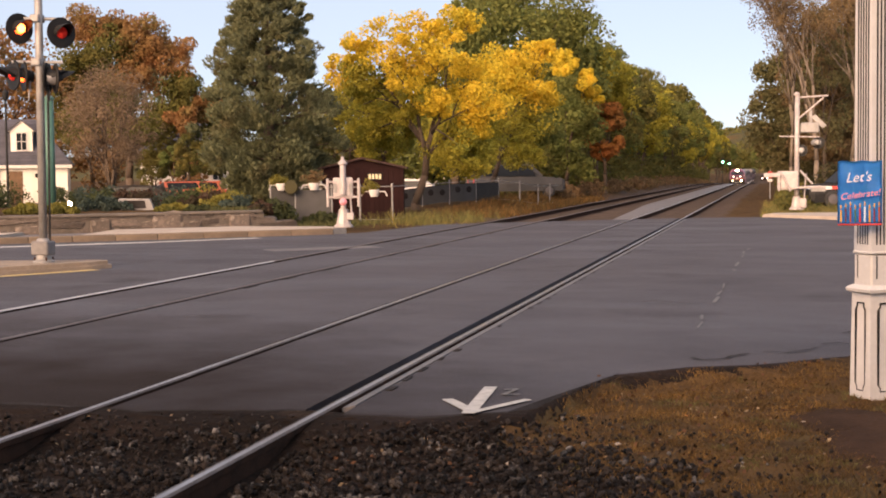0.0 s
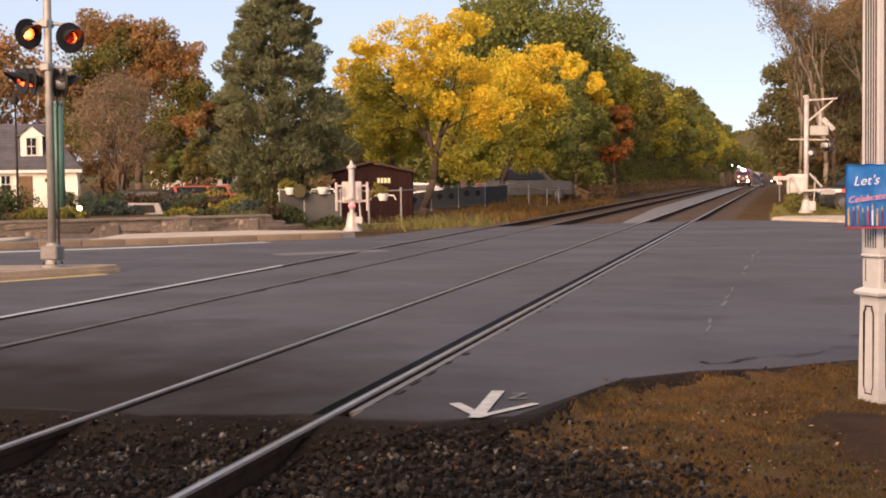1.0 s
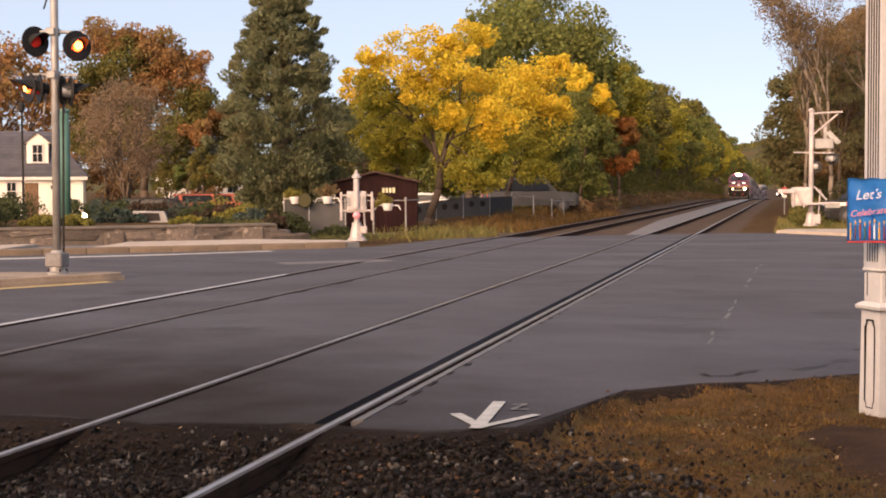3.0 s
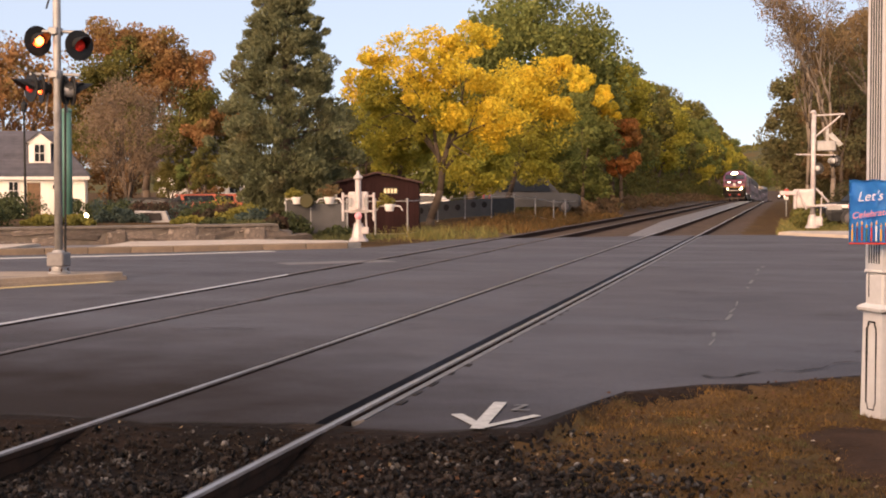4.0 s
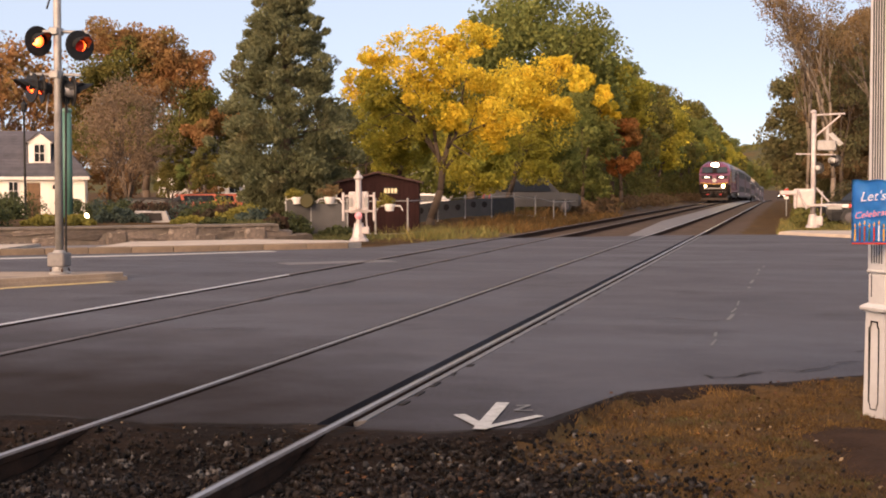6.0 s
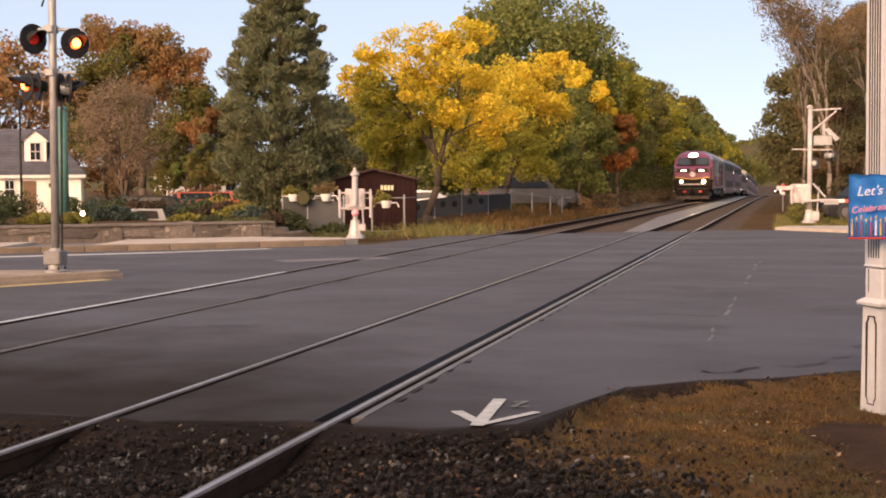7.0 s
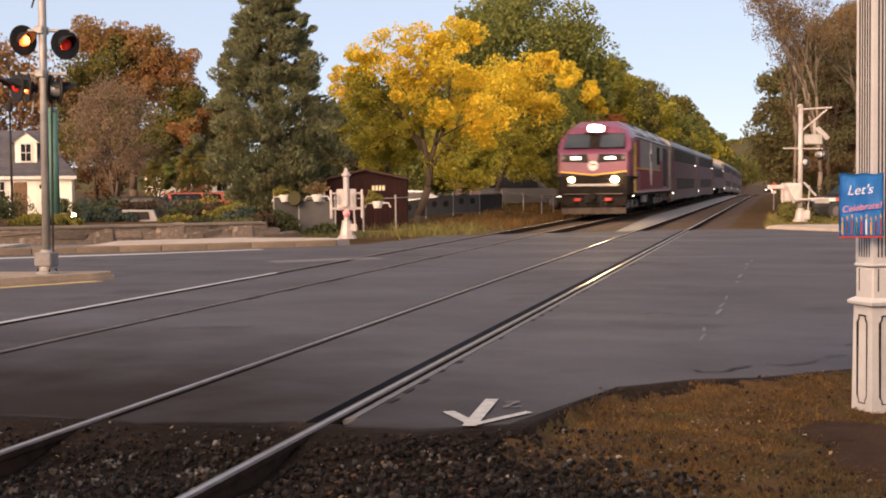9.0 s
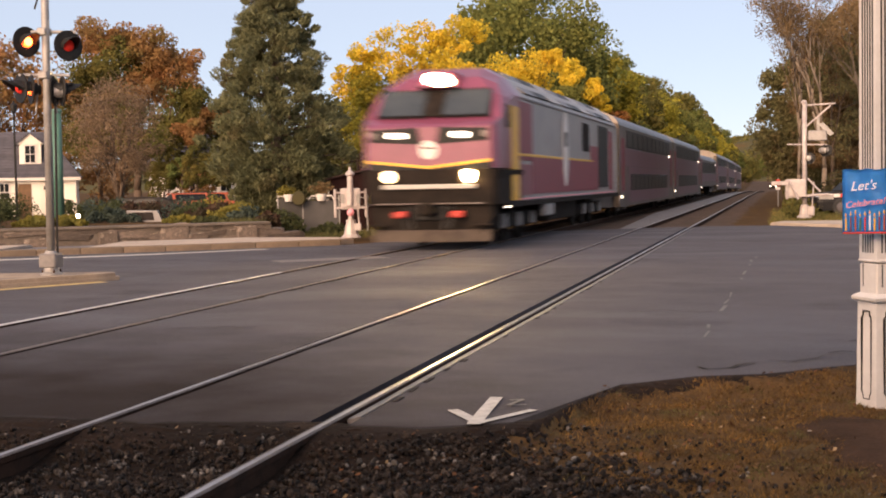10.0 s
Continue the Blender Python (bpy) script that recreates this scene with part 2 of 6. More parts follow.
# wheel-borne soil trodden over the asphalt near its broken edge, and long worn bands along the road
def soiled(m):
    nd, ln = m.node_tree.nodes, m.node_tree.links
    b = nd["Principled BSDF"]
    old = b.inputs["Base Color"].links[0].from_socket
    co = nd.new("ShaderNodeTexCoord")
    sep = nd.new("ShaderNodeSeparateXYZ")
    ln.new(co.outputs["Object"], sep.inputs[0])
    no = nd.new("ShaderNodeTexNoise")
    no.inputs["Scale"].default_value, no.inputs["Detail"].default_value = 1.1, 7
    ln.new(co.outputs["Object"], no.inputs["Vector"])
    add = nd.new("ShaderNodeMath")
    add.operation = "MULTIPLY_ADD"
    add.inputs[1].default_value = 4.5
    ln.new(no.outputs["Fac"], add.inputs[0])
    side = nd.new("ShaderNodeMapRange")  # the track side is dirtier than the lane
    side.inputs["From Min"].default_value, side.inputs["From Max"].default_value = -4.6, -1.4
    side.inputs["To Min"].default_value, side.inputs["To Max"].default_value = -1.7, 1.9
    ln.new(sep.outputs["X"], side.inputs["Value"])
    both = nd.new("ShaderNodeMath")
    ln.new(sep.outputs["Y"], both.inputs[0])
    ln.new(side.outputs[0], both.inputs[1])
    ln.new(both.outputs[0], add.inputs[2])
    mr = nd.new("ShaderNodeMapRange")
    mr.inputs["From Min"].default_value, mr.inputs["From Max"].default_value = 9.2, 13.8
    mr.inputs["To Min"].default_value, mr.inputs["To Max"].default_value = 0.86, 0.0
    ln.new(add.outputs[0], mr.inputs["Value"])
    mx = nd.new("ShaderNodeMix")
    mx.data_type = "RGBA"
    ln.new(mr.outputs[0], mx.inputs["Factor"])
    ln.new(old, mx.inputs["A"])
    mx.inputs["B"].default_value = (0.024, 0.017, 0.0135, 1)
    dull = nd.new("ShaderNodeMapRange")  # loose soil has no gloss
    dull.inputs["To Min"].default_value, dull.inputs["To Max"].default_value = 0.16, 0.0
    ln.new(mr.outputs[0], dull.inputs["Value"])
    ln.new(dull.outputs[0], b.inputs["Specular IOR Level"])
    wv = nd.new("ShaderNodeMapping")
    wv.inputs["Scale"].default_value = (0.22, 0.55, 1)
    wv.inputs["Rotation"].default_value = (0, 0, radians(20))
    ln.new(co.outputs["Object"], wv.inputs["Vector"])
    n2 = nd.new("ShaderNodeTexNoise")
    n2.inputs["Scale"].default_value, n2.inputs["Detail"].default_value = 1.0, 5
    ln.new(wv.outputs[0], n2.inputs["Vector"])
    hs = nd.new("ShaderNodeHueSaturation")
    m2 = nd.new("ShaderNodeMath")
    m2.operation = "MULTIPLY_ADD"
    m2.inputs[1].default_value, m2.inputs[2].default_value = 0.18, 0.92
    ln.new(n2.outputs["Fac"], m2.inputs[0])
    ln.new(m2.outputs[0], hs.inputs["Value"])
    ln.new(mx.outputs["Result"], hs.inputs["Color"])
    ln.new(hs.outputs["Color"], b.inputs["Base Color"])
    # smoother where traffic has polished the surface
    pol = nd.new("ShaderNodeMapRange")
    pol.inputs["From Min"].default_value, pol.inputs["From Max"].default_value = 0.42, 0.62
    pol.inputs["To Min"].default_value, pol.inputs["To Max"].default_value = 0.9, 0.7
    ln.new(n2.outputs["Fac"], pol.inputs["Value"])
    ln.new(pol.outputs[0], b.inputs["Roughness"])


soiled(M["asphalt"])

# ---- mesh helpers ----
def part(name, bm, mat, parent=None, label="", smooth=False):
    me = bpy.data.meshes.new(name)
    bm.to_mesh(me)
    bm.free()
    return link(name, me, mat, parent, label, smooth)


def link(name, me, mat, parent=None, label="", smooth=False):
    for m in mat if isinstance(mat, (list, tuple)) else [mat]:
        me.materials.append(M[m])
    if smooth:
        me.polygons.foreach_set("use_smooth", [True] * len(me.polygons))
    ob = new(name, me)
    if parent:
        ob.parent = parent
    if label:
        ob["label"] = label
    return ob


def piece(name, me, parent, m):
    """A repeat that shares its mesh."""
    ob = new(name, me)
    ob.parent = parent
    ob.matrix_basis = m
    return ob


def box(lo, hi, bevel=0.0, bm=None, seg=1):
    bm = bm or bmesh.new()
    c = [(a + b) / 2 for a, b in zip(lo, hi)]
    d = [max(abs(b - a), 1e-4) for a, b in zip(lo, hi)]
    r = bmesh.ops.create_cube(bm, size=1, matrix=Matrix.Translation(c) @ Matrix.Diagonal((*d, 1)))
    if bevel:
        es = {e for v in r["verts"] for e in v.link_edges}
        bmesh.ops.bevel(bm, geom=list(es), offset=bevel, segments=seg, affect="EDGES", profile=0.7)
    return bm


def tube(p0, p1, r0, r1=None, n=12, bm=None):
    bm = bm or bmesh.new()
    p0, p1 = Vector(p0), Vector(p1)
    d = p1 - p0
    q = d.to_track_quat("Z", "Y").to_matrix().to_4x4()
    bmesh.ops.create_cone(bm, cap_ends=True, segments=n, radius1=r0, radius2=r0 if r1 is None else r1, depth=d.length,
                          matrix=Matrix.Translation((p0 + p1) / 2) @ q)
    return bm


def turned(profile, n=16, bm=None, m=None):
    """A lathed solid from (radius, height) rows."""
    bm = bm or bmesh.new()
    rings = []
    for r, z in profile:
        rings.append([bm.verts.new(Vector((r * math.cos(2 * math.pi * i / n), r * math.sin(2 * math.pi * i / n), z))) for i in range(n)])
    for a, b in zip(rings, rings[1:]):
        for i in range(n):
            bm.faces.new((a[i], a[(i + 1) % n], b[(i + 1) % n], b[i]))
    bm.faces.new(rings[0][::-1])
    bm.faces.new(rings[-1])
    if m is not None:
        bmesh.ops.transform(bm, matrix=m, verts=[v for ring in rings for v in ring])
    return bm


def prism(outline, axis, a, b, bm=None):
    """A flat outline of 2D points, drawn out along an axis from a to b."""
    bm = bm or bmesh.new()
    def put(p, w):
        c = list(p)
        c.insert("xyz".index(axis), w)
        return bm.verts.new(c)
    A, B = [put(p, a) for p in outline], [put(p, b) for p in outline]
    n = len(outline)
    bm.faces.new(A[::-1])
    bm.faces.new(B)
    for i in range(n):
        bm.faces.new((A[i], A[(i + 1) % n], B[(i + 1) % n], B[i]))
    bmesh.ops.recalc_face_normals(bm, faces=bm.faces)
    return bm


def loft(sections, bm=None, cap=True):
    """Closed rings of equal length, skinned one to the next."""
    bm = bm or bmesh.new()
    R = [[bm.verts.new(p) for p in s] for s in sections]
    n = len(R[0])
    for a, b in zip(R, R[1:]):
        for i in range(n):
            bm.faces.new((a[i], a[(i + 1) % n], b[(i + 1) % n], b[i]))
    if cap:
        bm.faces.new(R[0][::-1])
        bm.faces.new(R[-1])
    bmesh.ops.recalc_face_normals(bm, faces=bm.faces)
    return bm


def raw(name, verts, faces):
    me = bpy.data.meshes.new(name)
    me.from_pydata(verts, [], faces)
    me.update()
    return me


def quads(name, corners):
    """A mesh of loose quads from an array of shape (n, 4, 3)."""
    n = len(corners)
    me = bpy.data.meshes.new(name)
    me.vertices.add(4 * n)
    me.vertices.foreach_set("co", np.ascontiguousarray(corners, dtype=np.float32).ravel())
    me.loops.add(4 * n)
    me.loops.foreach_set("vertex_index", np.arange(4 * n, dtype=np.int32))
    me.polygons.add(n)
    me.polygons.foreach_set("loop_start", np.arange(0, 4 * n, 4, dtype=np.int32))
    me.update()
    me.validate()
    return me


def empty(name, m, label, category, group="", kind=""):
    ob = new(name)
    ob.matrix_basis = m
    return tagged(ob, label, category, group, kind)


def writing(name, words, size, mat, parent, m, label=""):
    cu = bpy.data.curves.new(name, "FONT")
    cu.body, cu.size, cu.extrude, cu.align_x, cu.shear = words, size, 0.002, "CENTER", 0.35
    tmp = new("text", cu)
    me = bpy.data.meshes.new_from_object(tmp.evaluated_get(bpy.context.evaluated_depsgraph_get()))
    bpy.data.objects.remove(tmp)
    me.name = name
    me.materials.clear()
    ob = link(name, me, mat, parent, label)
    ob.matrix_basis = m
    return ob


def smooth_step(a, b, x):
    t = np.clip((x - a) / (b - a), 0, 1)
    return t * t * (3 - 2 * t)


def sag(y):
    """The line falls away gently beyond the crossing and then levels out."""
    y = np.asarray(y, dtype=float)
    t = np.clip(y - 130, 0, 160)
    return -1.0 * (t / 100) ** 2 * 0.9

# ---- ground, road and tracks ----
RAILS = (-2.648, -4.084, -6.563, -7.998)
TRACKS = (-3.366, -7.281)
WALL_A, WALL_B = Vector((-24.0, 25.2)), Vector((-13.1, 34.0))


def near_edge(x):
    base = np.interp(x, [-60, -8, -4.8, -4.0, -2.7, -2.0, -1.43, -1.34, -1.18, -0.76, 0.02, 0.72, 4, 40],
                     [6.5, 7.3, 7.5, 7.5, 7.6, 7.45, 7.85, 8.35, 9.25, 9.75, 10.1, 10.8, 12, 12.5])
    return base


def far_edge(x):
    return np.interp(x, [-60, -30.8, -16.7, -13.6, -10.19, -9.6, -9.4, -7.4, -3.94, -2.6, -0.3, 2.5, 6, 40],
                     [-6, 15.2, 26.4, 28.5, 31.02, 32.4, 36.6, 38.3, 40.6, 41.4, 42.0, 38.2, 37.0, 37.0])


def ground_height(x, y):
    z = np.full_like(x, -0.10)
    # the ballast bed beside and between the rails
    bed = smooth_step(-1.5, -2.2, x) * smooth_step(-11.5, -9.2, x)
    z = z - 0.035 * bed
    # dirt banked up against the near edge of the asphalt
    z = z + 0.122 * smooth_step(0.9, 0.06, near_edge(x) - y) * bed * (y < 12) * smooth_step(-0.5, -0.12, near_edge(x) - y) + 0.087 * smooth_step(0.5, 0.0, near_edge(x) - y) * (1 - bed) * (y < 12) * smooth_step(-0.5, -0.12, near_edge(x) - y)
    # the planted ground behind the stone wall and the park beyond
    d = WALL_B - WALL_A
    side = (d.x * (y - WALL_A.y) - d.y * (x - WALL_A.x)) / d.length
    garden = smooth_step(0.25, 0.6, side) * smooth_step(-0.372 * y, -0.402 * y, x) * smooth_step(20, 24, y)
    z = z + 0.52 * garden * smooth_step(52, 42, y)
    # the bank on the far side of the line
    z = z + 0.35 * smooth_step(-9.6, -11.5, x) * smooth_step(-15.5, -13, x) * smooth_step(42, 60, y) + 0.25 * smooth_step(-0.8, 1.5, x) * smooth_step(48, 60, y)
    z = z + sag(y)
    z = z + 2.5 * smooth_step(330, 520, y)
    return z


def make_ground():
    xs = np.unique(np.concatenate([np.linspace(-700, -60, 20), np.linspace(-60, -12, 60), np.linspace(-12, 6, 130), np.linspace(-3.2, 1.7, 150), np.linspace(6, 60, 30), np.linspace(60, 700, 18)]))
    ys = np.unique(np.concatenate([np.linspace(-200, 2, 14), np.linspace(2, 12, 90), np.linspace(7, 11.2, 110), np.linspace(12, 70, 110), np.linspace(70, 400, 60), np.linspace(400, 1500, 20)]))
    X, Y = np.meshgrid(xs, ys)
    Z = ground_height(X, Y)
    rng = np.random.default_rng(3)
    Z = Z + np.where((Y > 2) & (Y < 12) & (np.abs(X) < 13) & (Y < near_edge(X) - 0.02), rng.normal(0, 0.004, X.shape), 0)
    nx, ny = len(xs), len(ys)
    verts = np.stack([X, Y, Z], -1).reshape(-1, 3).tolist()
    faces = [(j * nx + i, j * nx + i + 1, (j + 1) * nx + i + 1, (j + 1) * nx + i) for j in range(ny - 1) for i in range(nx - 1)]
    me = raw("ground", verts, faces)
    me.materials.append(M["verge"])
    me.materials.append(M["soil"])
    me.materials.append(M["far_soil"])
    cx = np.array([p.center[0] for p in me.polygons])
    cy = np.array([p.center[1] for p in me.polygons])
    wob = 0.35 * np.sin(cy * 1.7) * np.sin(cx * 2.3)
    soil = (cx < -1.55 + wob * 0.6 + 0.8 * smooth_step(7.5, 6.5, cy)) & (cx > -10.2 + wob)
    ragged = 0.09 * np.sin(11 * cx + 3 * cy) * np.sin(7 * cy) + 0.06 * np.sin(31 * cx) * np.sin(27 * cy + 1)
    rim = near_edge(cx) - cy + ragged  # crumbled dark edge along the asphalt
    soil = soil | ((rim > -1) & (rim < (0.2 + 0.4 * wob) * smooth_step(0.2, -1.0, cx)) & (cx > -3) & (cx < 1.2))
    me.polygons.foreach_set("material_index", soil.astype(np.int32) * np.where(cy > 34, 2, 1).astype(np.int32))
    me.polygons.foreach_set("use_smooth", np.ones(len(me.polygons), dtype=bool))
    tagged(new("ground", me), "brown earth, ballast bed and dry grass verge", "ground", kind="structure")


make_ground()


def road_strip(x0, x1, name="road"):
    n = max(2, int((x1 - x0) / 0.12)) if x0 > -14 and x1 < 8 else 90
    xs = np.linspace(x0, x1, n + 1)
    rng = np.random.default_rng(int(abs(x0 * 100)))
    ny = near_edge(xs) + 0.03 * np.sin(xs * 9.0) + 0.04 * np.sin(xs * 4.1 + 1) + rng.normal(0, 0.03, len(xs))
    fy = far_edge(xs)
    verts, faces = [], []
    for x, a, b in zip(xs, ny, fy):
        mid = np.linspace(a + 0.12, b, 7)
        verts += [(x, a - 0.03, -0.26), (x, a, -0.035), (x, a + 0.12, -0.008)] + [(x, y, -0.004) for y in mid[1:]] + [(x, b + 0.02, -0.26)]
    w = 10
    for i in range(n):
        for j in range(w - 1):
            faces.append((i * w + j, (i + 1) * w + j, (i + 1) * w + j + 1, i * w + j + 1))
    k = n * w
    faces.append(tuple(range(w))[::-1])
    faces.append(tuple(range(k, k + w)))
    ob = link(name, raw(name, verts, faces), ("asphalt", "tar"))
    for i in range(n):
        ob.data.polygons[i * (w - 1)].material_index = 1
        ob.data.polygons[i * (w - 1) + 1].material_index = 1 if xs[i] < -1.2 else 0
    return tagged(ob, "worn dark grey asphalt of the level crossing", "road", kind="structure")


G = 0.085
for a, b in ((-60, RAILS[3] - 0.05), (RAILS[3] + 0.036 + G, RAILS[2] - 0.036 - G), (RAILS[2] + 0.05, RAILS[1] - 0.05),
             (RAILS[1] + 0.036 + G * 0.7, RAILS[0] - 0.036 - G), (RAILS[0] + 0.15, 40)):
    road_strip(a, b)


def rail_profile(x):
    head = [(-0.030, -0.045), (-0.035, -0.010), (-0.028, -0.002), (-0.010, 0.0), (0.021, 0.0), (0.029, -0.002), (0.035, -0.010), (0.030, -0.045)]
    low = [(0.010, -0.055), (0.010, -0.14), (0.070, -0.158), (0.070, -0.17), (-0.070, -0.17), (-0.070, -0.158), (-0.010, -0.14), (-0.010, -0.055)]
    return [(x + a, b) for a, b in head + low]


def make_rail(x):
    ys = [-30, 0] + [4, 8, 21, 41] + list(range(50, 131, 20)) + list(range(140, 420, 10))
    th = empty("rail", pose(0, 0, 0), "worn steel rail with a polished head", "rail", "running rails", "structure")
    up = 0.014 if x < -6 else 0.0
    secs = [[(a, y, b + up + float(sag(y))) for a, b in rail_profile(x)] for y in ys]
    bm = loft(secs)
    for f in bm.faces:
        f.material_index = 1
        if f.normal.z > 0.5 and max(v.co.z - float(sag(v.co.y)) for v in f.verts) > up - 0.02:
            # only a strip of the head is polished by the wheels
            c = f.calc_center_median()
            # the last rail's near head is pale all over, a painted sky sheen
            f.material_index = 0 if (abs(c.x - x - 0.0055) < 0.008 and (x != RAILS[3] or c.y < 21)) or (x == RAILS[3] and c.y < 21) else 2
    part("rail_bar", bm, ({RAILS[2]: "rail_dull", RAILS[3]: "rail_sheen"}.get(x, "rail_top"), "rail_side", "rail_dull"), th)


for x in RAILS:
    make_rail(x)

# steel-edged rubber strip on the field side of the first rail
strip = prism([(RAILS[0] + 0.04, -0.2), (RAILS[0] + 0.04, -0.03), (RAILS[0] + 0.125, -0.012), (RAILS[0] + 0.14, -0.2)], "y", 7.95, 41.2)
tagged(part("rubber_strip", strip, "rubber"), "grey rubber strip beside the crossing rail", "strip", kind="structure")
# dark flangeway notches along the strip
rng = random.Random(5)
bm = bmesh.new()
y = 8.5
while y < 36:
    l = rng.uniform(0.06, 0.22)
    x = RAILS[0] + 0.15 + rng.uniform(0, 0.015)
    box((x, y, -0.006), (x + rng.uniform(0.02, 0.05), y + l, 0.0005), 0, bm)
    y += l + rng.choice((0.25, 0.4, 0.8, 1.6))
for rx in (RAILS[2] + 0.06, RAILS[3] + 0.06):
    y = 16.0
    while y < 33:
        l = rng.uniform(0.2, 0.8)
        box((rx, y, -0.006), (rx + 0.05, y + l, 0.001), 0, bm)
        y += l + rng.uniform(0.8, 4)
tagged(part("asphalt_cracks", bm, "tar"), "tar-filled cracks beside the rails", "cracks", kind="stuff")

# ties, near the camera and beyond the crossing
tie_me = None
for k, tx in enumerate(TRACKS):
    bed = empty("track_bed", pose(0, 0, 0), "dark creosoted ties under the rails", "railway ties", "", "structure")
    for y in [4.6, 5.15, 5.7, 6.25, 6.8, 7.3] + [41.8 + 0.55 * i for i in range(110)]:
        if tie_me is None:
            o = part("tie", box((-1.28, -0.115, -0.16), (1.28, 0.115, 0.0), 0.012), "tie", bed)
            tie_me = o.data
            o.location = (tx, y, -0.172)
        else:
            piece("tie", tie_me, bed, pose(tx + random.uniform(-0.04, 0.04), y, -0.172 - 0.02 * (y > 40), 0, 0, random.uniform(-1, 1)))

# grey walkway between the tracks beyond the crossing
bm = loft([[(-4.78 - w, y, -0.2 + float(sag(y))), (-4.75 - w, y, -0.04 + float(sag(y))), (-4.22, y, -0.04 + float(sag(y))), (-4.18, y, -0.2 + float(sag(y)))]
           for y, w in ((40.9, 0.0), (60, 0.7), (100, 0.7), (130, 0.7), (160, 0.7), (200, 0.7), (260, 0.7))])
tagged(part("walkway", bm, "patch"), "pale gravel walkway between the two tracks", "walkway", kind="structure")


def stroke(bm, a, b, w, z=0.0015):
    a, b = Vector(a), Vector(b)
    d = (b - a).normalized()
    n = Vector((-d.y, d.x)) * w / 2
    vs = [bm.verts.new((*p, z)) for p in (a + n, a - n, b - n, b + n)]
    bm.faces.new(vs)


def painted(name, strokes, mat, label, z=0.002):
    bm = bmesh.new()
    for i, (a, b, w) in enumerate(strokes):
        stroke(bm, a, b, w, z + 0.0006 * i)
    bmesh.ops.recalc_face_normals(bm, faces=bm.faces)
    bmesh.ops.solidify(bm, geom=bm.faces[:], thickness=0.001)
    tagged(part(name, bm, mat), label, "road marking", kind="structure")


painted("road_arrow", [((-1.73, 7.76), (-2.0, 8.2), 0.075), ((-1.76, 7.72), (-1.83, 8.72), 0.085), ((-1.76, 7.74), (-1.5, 8.26), 0.06)],
        "line", "white spray-painted survey arrow on asphalt")
painted("road_letter", [((-1.72, 8.62), (-1.64, 8.66), 0.03), ((-1.64, 8.66), (-1.69, 8.42), 0.03), ((-1.69, 8.42), (-1.58, 8.45), 0.03)],
        "line_worn", "faint sprayed mark beside the arrow")
rng = random.Random(17)
bits = []
for k in range(15):
    y = 11.7 + 12.8 * (k / 14) ** 1.15
    x = -0.68 + 0.18 * (y - 11.7) / 12.8 + rng.uniform(-0.03, 0.03)
    l = rng.uniform(0.12, 0.4) * (0.6 + y / 14)
    if rng.random() < 0.75:
        bits.append(((x, y), (x + rng.uniform(-0.03, 0.04), y + l), rng.uniform(0.018, 0.045)))
painted("lane_dash", bits, "line_worn", "worn pale remains of a lane line")
cr = []
for x0, y0, n in ((-0.62, 10.35, 6), (-0.1, 10.75, 5), (0.35, 11.25, 6), (0.55, 12.0, 5), (-6.0, 12.5, 8), (-1.6, 14.5, 7)):
    p = Vector((x0, y0))
    for k in range(n):
        q = p + Vector((rng.uniform(0.03, 0.16), rng.uniform(-0.12, 0.16)))
        cr.append((p, q, rng.uniform(0.008, 0.035)))
        p = q
painted("road_crack", cr, "tar", "dark cracks in the worn asphalt")
painted("edge_line", [((-30, 13.95), (-15.86, 25.1), 0.5), ((-15.86, 25.1), (-13.11, 27.25), 0.5), ((-13.11, 27.25), (-11.4, 29.1), 0.4)], "line", "white edge line along the kerb")
painted("island_line", [((-13.5, 13.55), (-11.0, 17.4), 0.28), ((-11.0, 17.4), (-10.1, 19.0), 0.26)], "line_yellow", "yellowish edge line at the traffic island")
painted("road_patch", [((-9.3, 24.2), (-7.6, 25.6), 0.8)], "patch", "pale patch in the asphalt between the rails")


def slab(name, outline, z0, z1, mat, label, category, bevel=0.03):
    bm = prism(outline, "z", z0, z1)
    top = [e for e in bm.edges if all(v.co.z > z1 - 1e-4 for v in e.verts)]
    bmesh.ops.bevel(bm, geom=top, offset=bevel, segments=2, affect="EDGES")
    return tagged(part(name, bm, mat), label, category, kind="structure")


# pavement before the stone wall, in two lengths with a darker drive between them
slab("pavement", [(-30.9, 15.4), (-16.8, 26.6), (-17.6, 29.6), (-30, 19.0)], -0.2, 0.13, "concrete", "pale concrete pavement beside the road", "pavement")
slab("drive_apron", [(-16.8, 26.6), (-15.2, 27.7), (-15.9, 30.9), (-17.6, 29.6)], -0.2, 0.06, "patch", "dark asphalt apron crossing the pavement", "pavement")
slab("pavement", [(-15.2, 27.7), (-13.6, 28.75), (-10.35, 31.3), (-10.2, 31.9), (-10.9, 32.5), (-13.4, 32.8), (-15.9, 30.9)], -0.2, 0.13, "concrete", "pale concrete pavement beside the road", "pavement")
slab("pavement", [(-0.35, 42.0), (2.5, 38.3), (8, 37.2), (30, 37.2), (30, 42), (6, 43.5), (2.5, 43.6), (0.0, 43.3)], -0.2, 0.08, "concrete", "pale concrete pavement by the crossing gate", "pavement")

